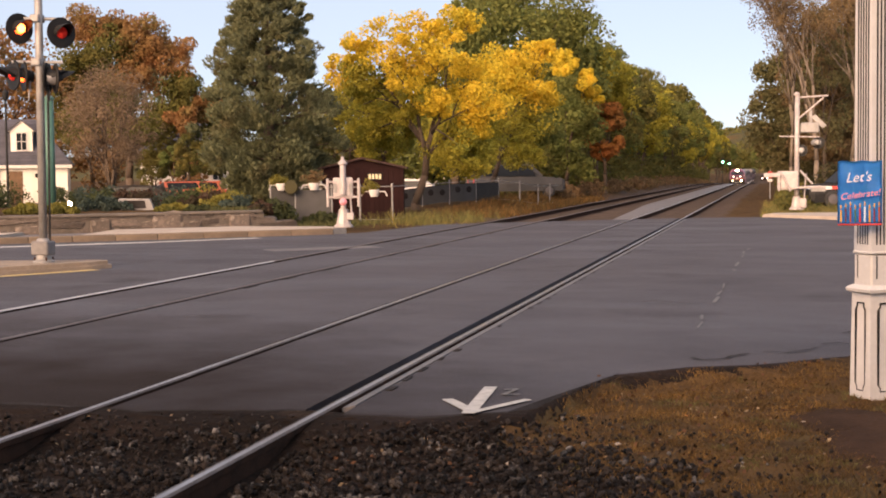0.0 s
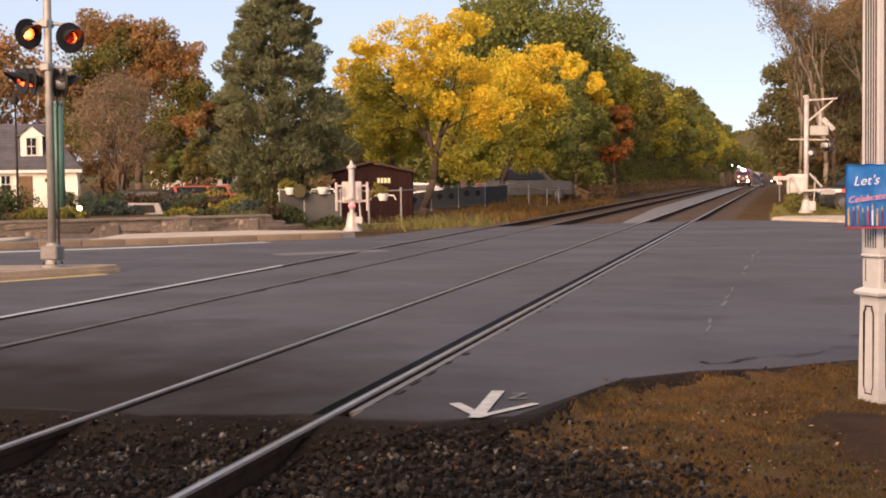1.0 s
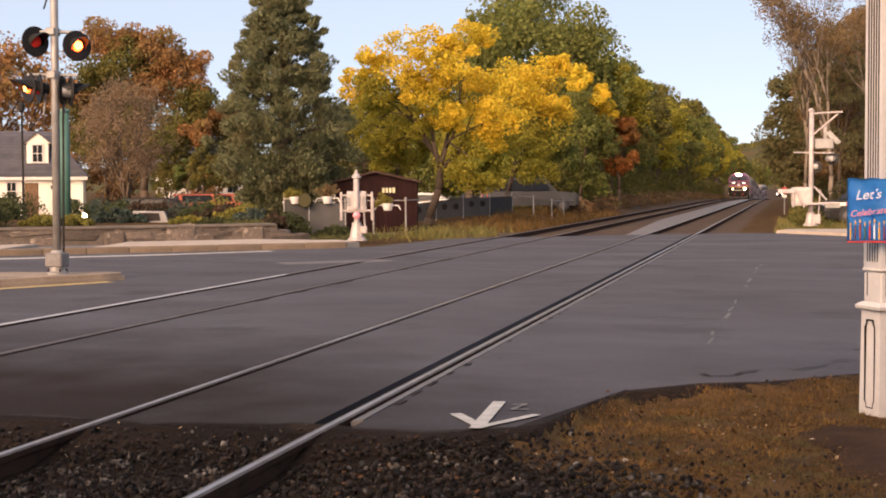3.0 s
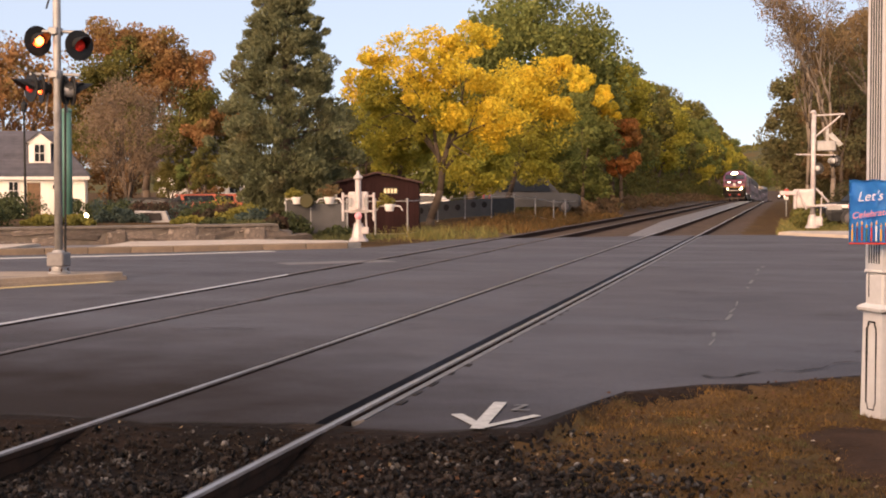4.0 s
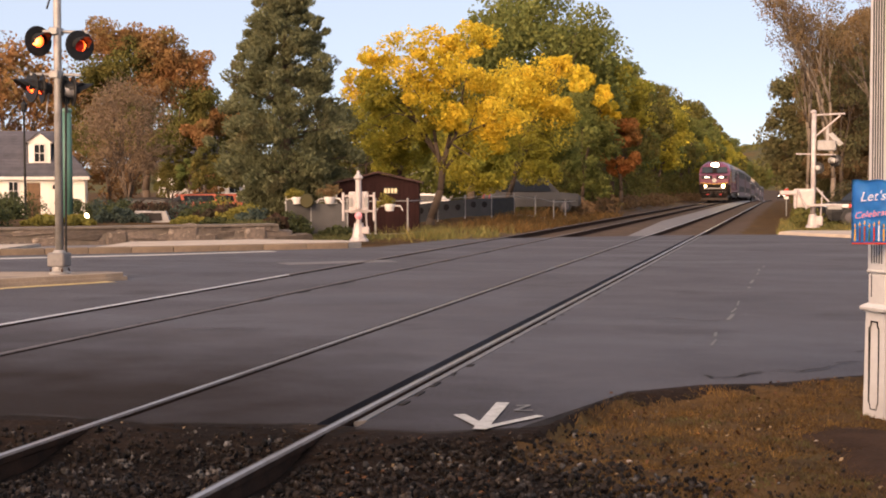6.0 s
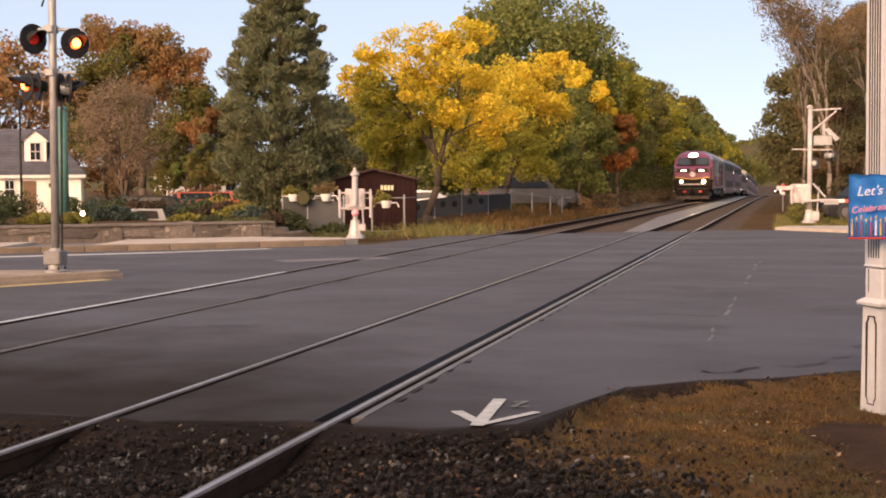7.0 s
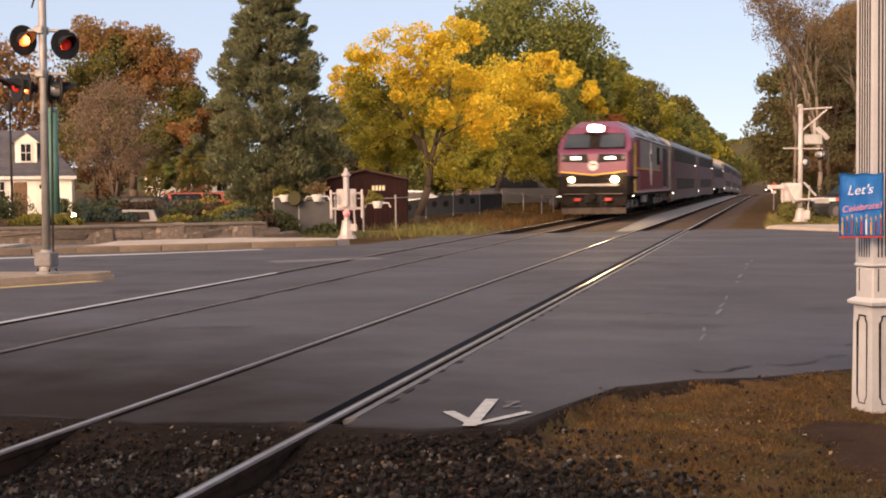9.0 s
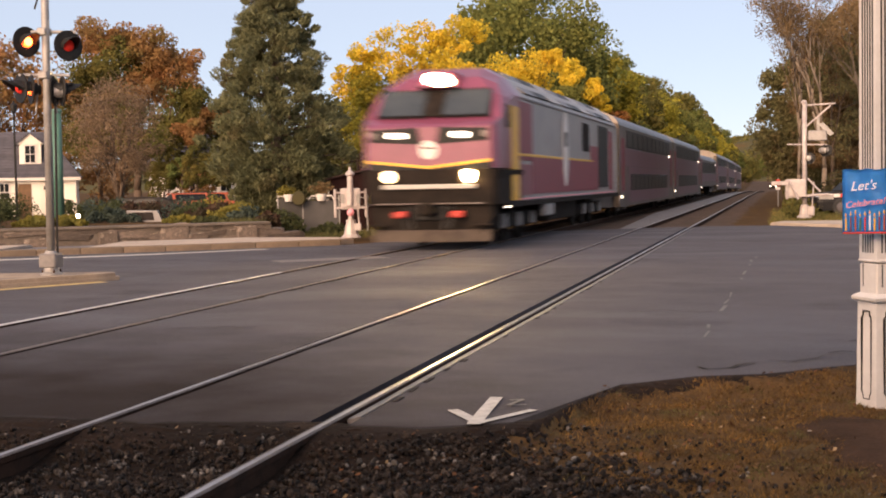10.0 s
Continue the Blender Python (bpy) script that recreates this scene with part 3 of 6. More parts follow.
# kerbstones in front of the pavement
run = [Vector((-30.8, 15.2)), Vector((-16.7, 26.4)), Vector((-13.6, 28.5)), Vector((-10.25, 31.0))]
kerb = empty("kerb", pose(0, 0, 0), "row of brown granite kerbstones along the pavement", "kerb", kind="structure")
kerb_me = None
for a, b in zip(run, run[1:]):
    d = b - a
    n = int(d.length / 0.9)
    for i in range(n):
        p = a + d * (i + 0.5) / n
        m = pose(p.x, p.y, 0.0, 0, 0, math.degrees(math.atan2(d.y, d.x)))
        if kerb_me is None:
            o = part("kerbstone", box((-0.45, -0.08, -0.2), (0.45, 0.12, 0.14), 0.02), "kerb", kerb)
            kerb_me = o.data
            o.matrix_basis = m
        else:
            piece("kerbstone", kerb_me, kerb, m @ Matrix.Diagonal((d.length / n / 0.905, 1, 1, 1)))

# traffic island under the crossing mast
isl = [(-16, 11.0), (-13.2, 14.1), (-11.2, 17.7), (-10.25, 19.15), (-10.1, 19.5), (-10.25, 19.75), (-10.6, 19.8), (-12.4, 19.4), (-15.5, 16.6), (-19, 12.5)]
slab("traffic_island", isl, -0.2, 0.11, "island", "low tan concrete traffic island with worn kerb", "traffic island", 0.06)

# ---- stone wall with its stones ----
wall = empty("stone_wall", pose(WALL_A.x, WALL_A.y, 0, 0, 0, math.degrees(math.atan2((WALL_B - WALL_A).y, (WALL_B - WALL_A).x))),
             "low rough field-stone retaining wall", "stone wall", kind="structure")
WL = (WALL_B - WALL_A).length
part("core", box((0, -0.022, -0.25), (WL - 0.05, 0.4, 0.46), 0.02), "mortar", wall)
rng = random.Random(11)
stones = []
for v in range(8):
    bm = bmesh.new()
    bmesh.ops.create_cube(bm, size=1)
    bmesh.ops.bevel(bm, geom=bm.edges[:], offset=0.1, segments=1, affect="EDGES")
    bmesh.ops.triangulate(bm, faces=[f for f in bm.faces if f.calc_area() > 0.3])
    for q in bm.verts:
        q.co += noise.noise_vector(q.co * 1.7 + Vector((v * 9, 0, 0))) * 0.14
    me = bpy.data.meshes.new("stone")
    bm.to_mesh(me)
    bm.free()
    me.materials.append(M["wallstone"])
    stones.append(me)
for row, (z, h) in enumerate(((-0.1, 0.29), (0.16, 0.18), (0.31, 0.15))):
    x = rng.uniform(-0.2, 0.1)
    while x < WL - 0.3:
        l = rng.uniform(0.35, 1.35)
        h2 = h * rng.uniform(0.85, 1.2)
        tall = row == 0 and rng.random() < 0.22
        piece("stone", rng.choice(stones), wall, Matrix.LocRotScale((x + l / 2, 0.12 + (-0.035 if tall else 0) + rng.uniform(0.0, 0.03), z + (h2 * 1.7 if tall else h2) / 2), Euler((0, rng.uniform(-0.07, 0.07), 0)),
                                                                (l * 1.04, 0.34, h2 * (1.75 if tall else 1.06))))
        x += l
cap = prism([(-0.075, 0.45), (-0.06, 0.5), (0.42, 0.51), (0.42, 0.45)], "x", 0.0, WL - 0.1)
part("coping", cap, "mortar", wall)

# ---- the station side, behind the camera: a plain unseen wall added for foreground shade ----
tagged(part("wall_south", box((-11, -4.4, -0.2), (10, -4.0, 6.0)), "clap"), "plain pale wall, unseen, added to shade the foreground", "wall", kind="structure")

# ---- trees and shrubs ----
def height_at(x, y):
    return float(ground_height(np.array([float(x)]), np.array([float(y)]))[0])


def leaf_quads(rng, centres, radii, per, size):
    """Leaves strewn in clumps: an array of quads."""
    n = len(centres) * per
    c = np.repeat(centres, per, 0)
    r = np.repeat(radii, per)[:, None]
    d = rng.normal(size=(n, 3))
    d /= np.linalg.norm(d, axis=1)[:, None]
    p = c + d * r * np.cbrt(rng.uniform(0.15, 1.1, (n, 1))) * np.array([1, 1, 0.8])
    a = rng.normal(size=(n, 3))
    a /= np.linalg.norm(a, axis=1)[:, None]
    b = np.cross(a, d + rng.normal(0, 0.6, (n, 3)))
    b /= np.linalg.norm(b, axis=1)[:, None] + 1e-6
    s = size * rng.uniform(0.6, 1.3, (n, 1))
    u, v = a * s * 0.5, b * s * 0.36
    return np.stack([p - u, p + v, p + u, p - v], 1)


def branches(bm, rng, base, tips, r0, h_fork, lean=(0, 0)):
    """A tapered trunk with limbs to the clumps."""
    top = base + Vector((lean[0], lean[1], h_fork))
    mid = base.lerp(top, 0.5) + Vector((rng.normal(0, 0.05), rng.normal(0, 0.05), 0))
    tube(base - Vector((0, 0, 0.3)), base + Vector((0, 0, 0.25)), r0 * 1.35, r0, 9, bm)
    tube(base + Vector((0, 0, 0.2)), mid, r0, r0 * 0.85, 9, bm)
    tube(mid, top, r0 * 0.87, r0 * 0.7, 9, bm)
    tips = sorted((Vector(t) for t in tips), key=lambda t: (math.atan2(t.y - top.y, t.x - top.x), t.z))
    n = max(3, min(6, len(tips) // 3))
    for i in range(n):
        own = tips[i * len(tips) // n:(i + 1) * len(tips) // n]
        if not own:
            continue
        c = sum(own, Vector()) / len(own)
        start = mid.lerp(top, rng.uniform(0.45, 1.0))
        bend = start.lerp(c, 0.3) + Vector((rng.normal(0, 0.1), rng.normal(0, 0.1), 0.25))
        knot = start.lerp(c, 0.62) + Vector((rng.normal(0, 0.12), rng.normal(0, 0.12), 0.2))
        tube(start, bend, r0 * 0.56, r0 * 0.44, 7, bm)
        tube(bend, knot, r0 * 0.44, r0 * 0.3, 7, bm)
        for t in own:
            a = bend.lerp(knot, rng.uniform(0.3, 1.0))
            k = a.lerp(t, 0.5) + Vector((rng.normal(0, 0.15), rng.normal(0, 0.15), rng.normal(0.12, 0.1)))
            tube(a, k, r0 * 0.24, r0 * 0.15, 6, bm)
            tube(k, t, r0 * 0.15, r0 * 0.05, 5, bm)


def broadleaf(x, y, top, rx, rz, mat, label, clumps=60, per=130, size=0.2, seed=1, bark="bark", r0=0.22, ry=None, droop=0.0, clump=0.24,
              shift=(0, 0), fork=0.35, limbs=14, name="tree", group=""):
    rng = np.random.default_rng(seed)
    zb = height_at(x, y)
    th = empty(name, pose(x, y, zb), label, "tree" if name == "tree" else "shrub", group)
    H = top - zb
    zc = H - rz
    ry = ry or rx
    d = rng.normal(size=(clumps, 3))
    d /= np.linalg.norm(d, axis=1)[:, None]
    rad = rng.uniform(0.3, 1.0, (clumps, 1)) ** 0.35
    wob = 1 + 0.17 * np.sin(3 * np.arctan2(d[:, 1:2], d[:, 0:1]) + seed) * (1 - np.abs(d[:, 2:3]))
    c = d * rad * wob * np.array([rx, ry, rz]) * (1 - clump * 0.8) + np.array([shift[0], shift[1], zc])
    c[:, 2] -= droop * (np.hypot(c[:, 0], c[:, 1]) / rx) ** 2
    rr = clump * rx * rng.uniform(0.55, 1.45, clumps)
    near = y < 76
    q = leaf_quads(rng, c, rr, int(per * (2.6 if near else 1.5)), size * (0.55 if near else 0.75))
    bm = bmesh.new()
    order = np.argsort(rng.random(clumps))[:limbs]
    branches(bm, rng, Vector((0, 0, 0)), [c[i] for i in order], r0, max(0.4, (zc - rz) + fork * rz), (shift[0] * 0.4, shift[1] * 0.4))
    part("trunk", bm, bark, th, smooth=True)
    link("crown", quads("crown", q), mat, th)
    return th


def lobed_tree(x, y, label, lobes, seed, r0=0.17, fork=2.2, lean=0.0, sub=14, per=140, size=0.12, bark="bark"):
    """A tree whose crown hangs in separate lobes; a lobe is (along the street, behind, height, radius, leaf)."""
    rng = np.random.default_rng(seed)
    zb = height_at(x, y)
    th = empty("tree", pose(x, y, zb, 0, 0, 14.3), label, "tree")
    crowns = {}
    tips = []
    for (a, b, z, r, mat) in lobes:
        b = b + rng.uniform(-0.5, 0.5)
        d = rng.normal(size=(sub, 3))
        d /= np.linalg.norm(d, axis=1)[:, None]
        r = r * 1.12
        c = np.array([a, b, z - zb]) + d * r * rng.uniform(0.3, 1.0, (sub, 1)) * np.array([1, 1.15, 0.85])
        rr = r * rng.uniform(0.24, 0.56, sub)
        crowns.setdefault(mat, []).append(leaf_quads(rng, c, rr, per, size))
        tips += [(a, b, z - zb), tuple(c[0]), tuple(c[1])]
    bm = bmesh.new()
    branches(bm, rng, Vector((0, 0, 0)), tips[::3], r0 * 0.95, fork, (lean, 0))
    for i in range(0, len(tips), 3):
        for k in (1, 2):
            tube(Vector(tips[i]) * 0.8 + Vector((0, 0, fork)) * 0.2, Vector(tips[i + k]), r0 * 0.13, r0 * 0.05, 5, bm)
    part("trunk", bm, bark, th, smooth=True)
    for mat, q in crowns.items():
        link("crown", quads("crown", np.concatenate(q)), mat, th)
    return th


def sprays(rng, centres, out, radii, per, length):
    """Feathery needle sprays: long narrow quads that point outwards and upwards from their bough."""
    n = len(centres) * per
    c, r = np.repeat(centres, per, 0), np.repeat(radii, per)[:, None]
    o = np.repeat(out, per, 0)
    d = rng.normal(size=(n, 3))
    d /= np.linalg.norm(d, axis=1)[:, None]
    p = c + d * r * np.cbrt(rng.uniform(0.1, 1.1, (n, 1))) * np.array([1, 1, 0.75])
    u = o * rng.uniform(0.2, 1.0, (n, 1)) + np.array([0, 0, 0.55]) + rng.normal(0, 0.4, (n, 3))
    u /= np.linalg.norm(u, axis=1)[:, None]
    v = np.cross(u, rng.normal(size=(n, 3)))
    v /= np.linalg.norm(v, axis=1)[:, None] + 1e-6
    s = length * rng.uniform(0.5, 1.4, (n, 1))
    return np.stack([p - u * s * 0.5, p + v * s * 0.16, p + u * s * 0.5, p - v * s * 0.16], 1)


def conifer(x, y, top, r, mat, label, seed=1, n=1000, per=150, size=0.15):
    rng = np.random.default_rng(seed)
    zb = height_at(x, y)
    th = empty("tree", pose(x, y, zb), label, "tree")
    H = top - zb
    f = rng.uniform(0, 1, n) ** 1.15
    z = 0.8 + f * (H - 0.95)
    prof = np.interp(f, [0, 0.12, 0.3, 0.5, 0.75, 0.92, 1], [0.45, 0.84, 0.95, 0.72, 0.31, 0.12, 0.02]) * r
    ang = rng.uniform(0, 2 * np.pi, n)
    rad = prof * np.sqrt(rng.uniform(0.25, 1, n)) * (1 + 0.22 * np.sin(5 * ang + 31 * f) + 0.12 * np.sin(3 * ang - 57 * f))
    c = np.stack([rad * np.cos(ang), rad * np.sin(ang), z - 0.12 * rad], 1)
    out = np.stack([np.cos(ang), np.sin(ang), np.zeros(n)], 1)
    q = sprays(rng, c, out, 0.15 * r * rng.uniform(0.5, 1.5, n) * (0.5 + 0.5 * (1 - f)), per, size)
    bm = bmesh.new()
    tube((0, 0, -0.3), (0, 0, H * 0.5), 0.24, 0.15, 9, bm)
    tube((0, 0, H * 0.5), (0, 0, H * 0.97), 0.15, 0.03, 8, bm)
    for i in range(0, n, 6):
        tube((0, 0, max(0.2, z[i] - 0.2 - 0.1 * rad[i])), tuple(c[i]), 0.035, 0.012, 5, bm)
    part("trunk", bm, "bark", th, smooth=True)
    link("crown", quads("crown", q), mat, th)


def bare_tree(x, y, top, spread, label, seed, twigs=26, r0=0.2, mat="l_tan", leaves=5, bark="bark_pale", size=0.085):
    """A tall, thin-leaved tree: forked stems, limbs and twigs with few leaves."""
    rng = np.random.default_rng(seed)
    zb = height_at(x, y)
    th = empty("tree", pose(x, y, zb), label, "tree")
    H = top - zb
    bm = bmesh.new()
    tips = []
    def grow(p, d, length, r, level):
        q = p + d * length * 0.5 + Vector((rng.normal(0, 0.05), rng.normal(0, 0.05), 0)) * length * 0.5
        e = p + d * length
        tube(p, q, r, r * 0.85, 7 if level < 2 else 4, bm)
        tube(q, e, r * 0.85, r * 0.66, 7 if level < 2 else 4, bm)
        if level >= 4:
            tips.append(e)
            return
        for i in range(3 if level else 4):
            side = Vector((rng.normal(0, 1), rng.normal(0, 1), rng.normal(0.25, 0.4)))
            nd = (d * 1.0 + side * spread * ((0.8 if level else 0.45) if i else 0.22)).normalized()
            nd.z = max(nd.z, 0.1)
            at = e if i < 2 else q.lerp(e, rng.uniform(0, 1))
            grow(at, nd.normalized(), length * rng.uniform(0.6, 0.82), r * rng.uniform(0.45, 0.62), level + 1)
    grow(Vector((0, 0, -0.2)), Vector((rng.normal(0, 0.02), rng.normal(0, 0.02), 1)).normalized(), H * 0.36, r0, 0)
    zmax = max(t.z for t in tips)
    part("trunk", bm, bark, th, smooth=True)
    c = np.array([tuple(t) for t in tips])
    link("crown", quads("crown", leaf_quads(rng, c, np.full(len(c), 0.45), leaves, size)), mat, th)
    th.scale = (1, 1, H / zmax)
    return th


conifer(-16.5, 43.3, 10.6, 2.2, "l_conifer", "tall dark grey-green conifer with dense ragged crown", 4)
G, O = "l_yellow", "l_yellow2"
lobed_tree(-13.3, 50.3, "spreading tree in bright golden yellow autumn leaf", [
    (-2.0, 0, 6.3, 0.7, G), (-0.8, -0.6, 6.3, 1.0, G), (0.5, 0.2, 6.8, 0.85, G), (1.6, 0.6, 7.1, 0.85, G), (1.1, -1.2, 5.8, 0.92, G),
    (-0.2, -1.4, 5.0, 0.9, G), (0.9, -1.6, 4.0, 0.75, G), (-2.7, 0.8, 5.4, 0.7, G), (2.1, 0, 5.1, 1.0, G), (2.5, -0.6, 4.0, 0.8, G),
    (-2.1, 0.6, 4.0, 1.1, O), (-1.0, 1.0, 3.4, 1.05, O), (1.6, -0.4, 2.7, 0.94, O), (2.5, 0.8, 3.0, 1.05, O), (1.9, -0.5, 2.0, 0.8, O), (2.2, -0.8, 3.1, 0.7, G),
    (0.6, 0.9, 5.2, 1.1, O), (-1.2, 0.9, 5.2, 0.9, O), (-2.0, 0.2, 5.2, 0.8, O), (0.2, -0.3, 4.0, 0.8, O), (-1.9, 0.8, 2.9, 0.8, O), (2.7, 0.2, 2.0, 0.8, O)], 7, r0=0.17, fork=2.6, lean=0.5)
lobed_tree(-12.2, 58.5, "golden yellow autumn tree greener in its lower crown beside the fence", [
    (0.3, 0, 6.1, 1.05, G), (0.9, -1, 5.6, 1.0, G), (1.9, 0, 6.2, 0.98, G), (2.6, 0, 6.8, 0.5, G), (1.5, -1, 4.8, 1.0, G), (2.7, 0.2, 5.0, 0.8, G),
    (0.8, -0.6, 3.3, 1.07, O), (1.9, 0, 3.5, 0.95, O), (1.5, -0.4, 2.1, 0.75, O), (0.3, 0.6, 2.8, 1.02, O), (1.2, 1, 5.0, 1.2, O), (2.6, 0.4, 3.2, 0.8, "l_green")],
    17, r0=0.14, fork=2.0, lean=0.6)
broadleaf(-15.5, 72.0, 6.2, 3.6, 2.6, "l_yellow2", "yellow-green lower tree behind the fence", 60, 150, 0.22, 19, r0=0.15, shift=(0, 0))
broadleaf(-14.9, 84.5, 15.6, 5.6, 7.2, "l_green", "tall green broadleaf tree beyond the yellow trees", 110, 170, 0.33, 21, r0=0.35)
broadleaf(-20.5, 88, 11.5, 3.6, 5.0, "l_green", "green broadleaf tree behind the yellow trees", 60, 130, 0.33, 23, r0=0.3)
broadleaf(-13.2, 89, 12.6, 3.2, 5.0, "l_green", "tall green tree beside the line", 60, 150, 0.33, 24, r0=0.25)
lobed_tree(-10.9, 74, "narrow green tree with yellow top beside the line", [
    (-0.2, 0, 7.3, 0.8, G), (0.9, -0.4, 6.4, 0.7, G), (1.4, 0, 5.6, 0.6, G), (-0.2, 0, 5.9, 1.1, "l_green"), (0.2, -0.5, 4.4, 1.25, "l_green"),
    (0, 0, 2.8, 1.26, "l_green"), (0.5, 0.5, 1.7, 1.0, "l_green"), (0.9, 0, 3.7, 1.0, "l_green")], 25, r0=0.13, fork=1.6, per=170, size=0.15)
broadleaf(-11.4, 90, 9.9, 2.6, 3.0, "l_yellow2", "tree turning yellow beside the line", 55, 140, 0.28, 27, r0=0.2)
broadleaf(-10.6, 88, 6.9, 1.6, 2.7, "l_orange", "small tree in orange-red leaf beside the line", 40, 120, 0.27, 29, r0=0.14)
broadleaf(-15.5, 53.6, 5.4, 1.9, 2.0, "l_yellow2", "low yellow-green tree behind the shed", 30, 190, 0.2, 18, r0=0.1)
# the wood along the line
rng = np.random.default_rng(77)
wood = ["l_green", "l_olive", "l_green", "l_olive", "l_yellow2", "l_green"]
for i, y in enumerate(np.concatenate([np.linspace(104, 200, 13), np.linspace(210, 400, 15)])):
    far = y > 200
    broadleaf(-12.6 - rng.uniform(0, 1.5), float(y), 9.8 + rng.uniform(0, 2.2) + (1.5 if far else 0) + float(sag(y)), 2.9 + rng.uniform(0, 0.9), 4.2, wood[i % 6],
              "broadleaf tree at the edge of the wood", 42 if not far else 34, 90 if not far else 60, 0.4 if not far else 0.65, 100 + i, r0=0.22, limbs=8, fork=0.0, group="trees along the line")
for i, y in enumerate(np.concatenate([np.linspace(98, 210, 11), np.linspace(225, 420, 12)])):
    far = y > 200
    broadleaf(-18.5 - rng.uniform(0, 2.5), float(y), 16.6 + rng.uniform(-1.5, 1.4) + (1.2 if far else 0), 4.4 + rng.uniform(0, 1.2), 7.2, ("l_green", "l_olive")[i % 2],
              "tall broadleaf tree in the wood", 46, 80, 0.55 if not far else 0.8, 200 + i, r0=0.28, limbs=8, group="trees of the wood")
# trees that close the view down the line
for i, (x, y, top, r, mat) in enumerate(((-26, 455, 10, 8, "l_green"), (-12, 470, 9, 7, "l_olive"), (2, 440, 9, 7, "l_olive"), (12, 420, 12, 8, "l_olive"), (-5, 520, 11, 9, "l_green"), (14, 470, 16, 9, "l_green"))):
    broadleaf(x, y, top, r, 4.5, mat, "distant tree at the end of the line", 30, 90, 0.9, 300 + i, r0=0.3, limbs=6, group="distant trees")
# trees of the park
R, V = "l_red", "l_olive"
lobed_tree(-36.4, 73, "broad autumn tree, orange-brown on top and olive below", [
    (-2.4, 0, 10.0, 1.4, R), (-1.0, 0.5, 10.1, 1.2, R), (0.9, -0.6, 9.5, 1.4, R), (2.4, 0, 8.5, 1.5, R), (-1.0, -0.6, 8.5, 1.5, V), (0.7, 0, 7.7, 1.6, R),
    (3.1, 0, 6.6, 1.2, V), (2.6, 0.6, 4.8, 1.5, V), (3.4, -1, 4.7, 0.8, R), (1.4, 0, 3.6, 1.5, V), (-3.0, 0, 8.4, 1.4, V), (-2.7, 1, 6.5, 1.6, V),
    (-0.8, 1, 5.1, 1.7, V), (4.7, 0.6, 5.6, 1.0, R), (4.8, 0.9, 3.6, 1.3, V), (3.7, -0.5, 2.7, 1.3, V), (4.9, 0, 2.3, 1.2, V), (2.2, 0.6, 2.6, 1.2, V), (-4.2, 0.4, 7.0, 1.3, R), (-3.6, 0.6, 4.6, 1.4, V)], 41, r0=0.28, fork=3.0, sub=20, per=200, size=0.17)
broadleaf(-32.0, 62, 7.2, 2.7, 3.0, "l_rust", "small tree with thin faded tan leaves in the park", 90, 72, 0.17, 43, r0=0.15, limbs=46, fork=-0.1)
broadleaf(-60.0, 92, 12.5, 4.6, 6, "l_red", "red-brown tree beside the white house", 60, 130, 0.28, 45, r0=0.25)
broadleaf(-48, 96, 12.9, 5.5, 6, "l_pale", "pale grey-green tree behind the white house", 70, 110, 0.4, 47, r0=0.3)
broadleaf(-56, 90, 13.5, 6, 6, "l_red", "red-brown tree behind the white house", 70, 110, 0.4, 48, r0=0.3)
broadleaf(-46.8, 88, 7.8, 3.4, 3.9, "l_red", "red-brown tree between the houses", 70, 120, 0.26, 53, r0=0.2)
broadleaf(-41.5, 93, 8.5, 4.0, 4.4, "l_olive", "olive tree between the houses", 70, 110, 0.3, 54, r0=0.22)
broadleaf(-34.5, 72, 3.5, 1.3, 1.7, "l_olive", "low olive tree before the pale house", 34, 90, 0.16, 55, r0=0.08)
broadleaf(-32.7, 73, 3.2, 1.2, 1.5, "l_red", "low brown tree before the pale house", 34, 90, 0.16, 56, r0=0.08)
broadleaf(-30, 95, 8.5, 6, 4.5, "l_olive", "green tree beyond the park", 60, 110, 0.4, 49, r0=0.25)
broadleaf(-22.5, 92, 8.0, 5, 4.2, "l_green", "green tree beyond the park", 60, 110, 0.4, 50, r0=0.25)
broadleaf(-25.8, 57.4, 3.9, 0.75, 1.45, "l_olive", "young slender yellow-green tree", 34, 90, 0.14, 51, r0=0.05)
broadleaf(-27.0, 58.4, 3.2, 0.65, 1.0, "l_green", "young slender green tree", 28, 90, 0.14, 52, r0=0.05)
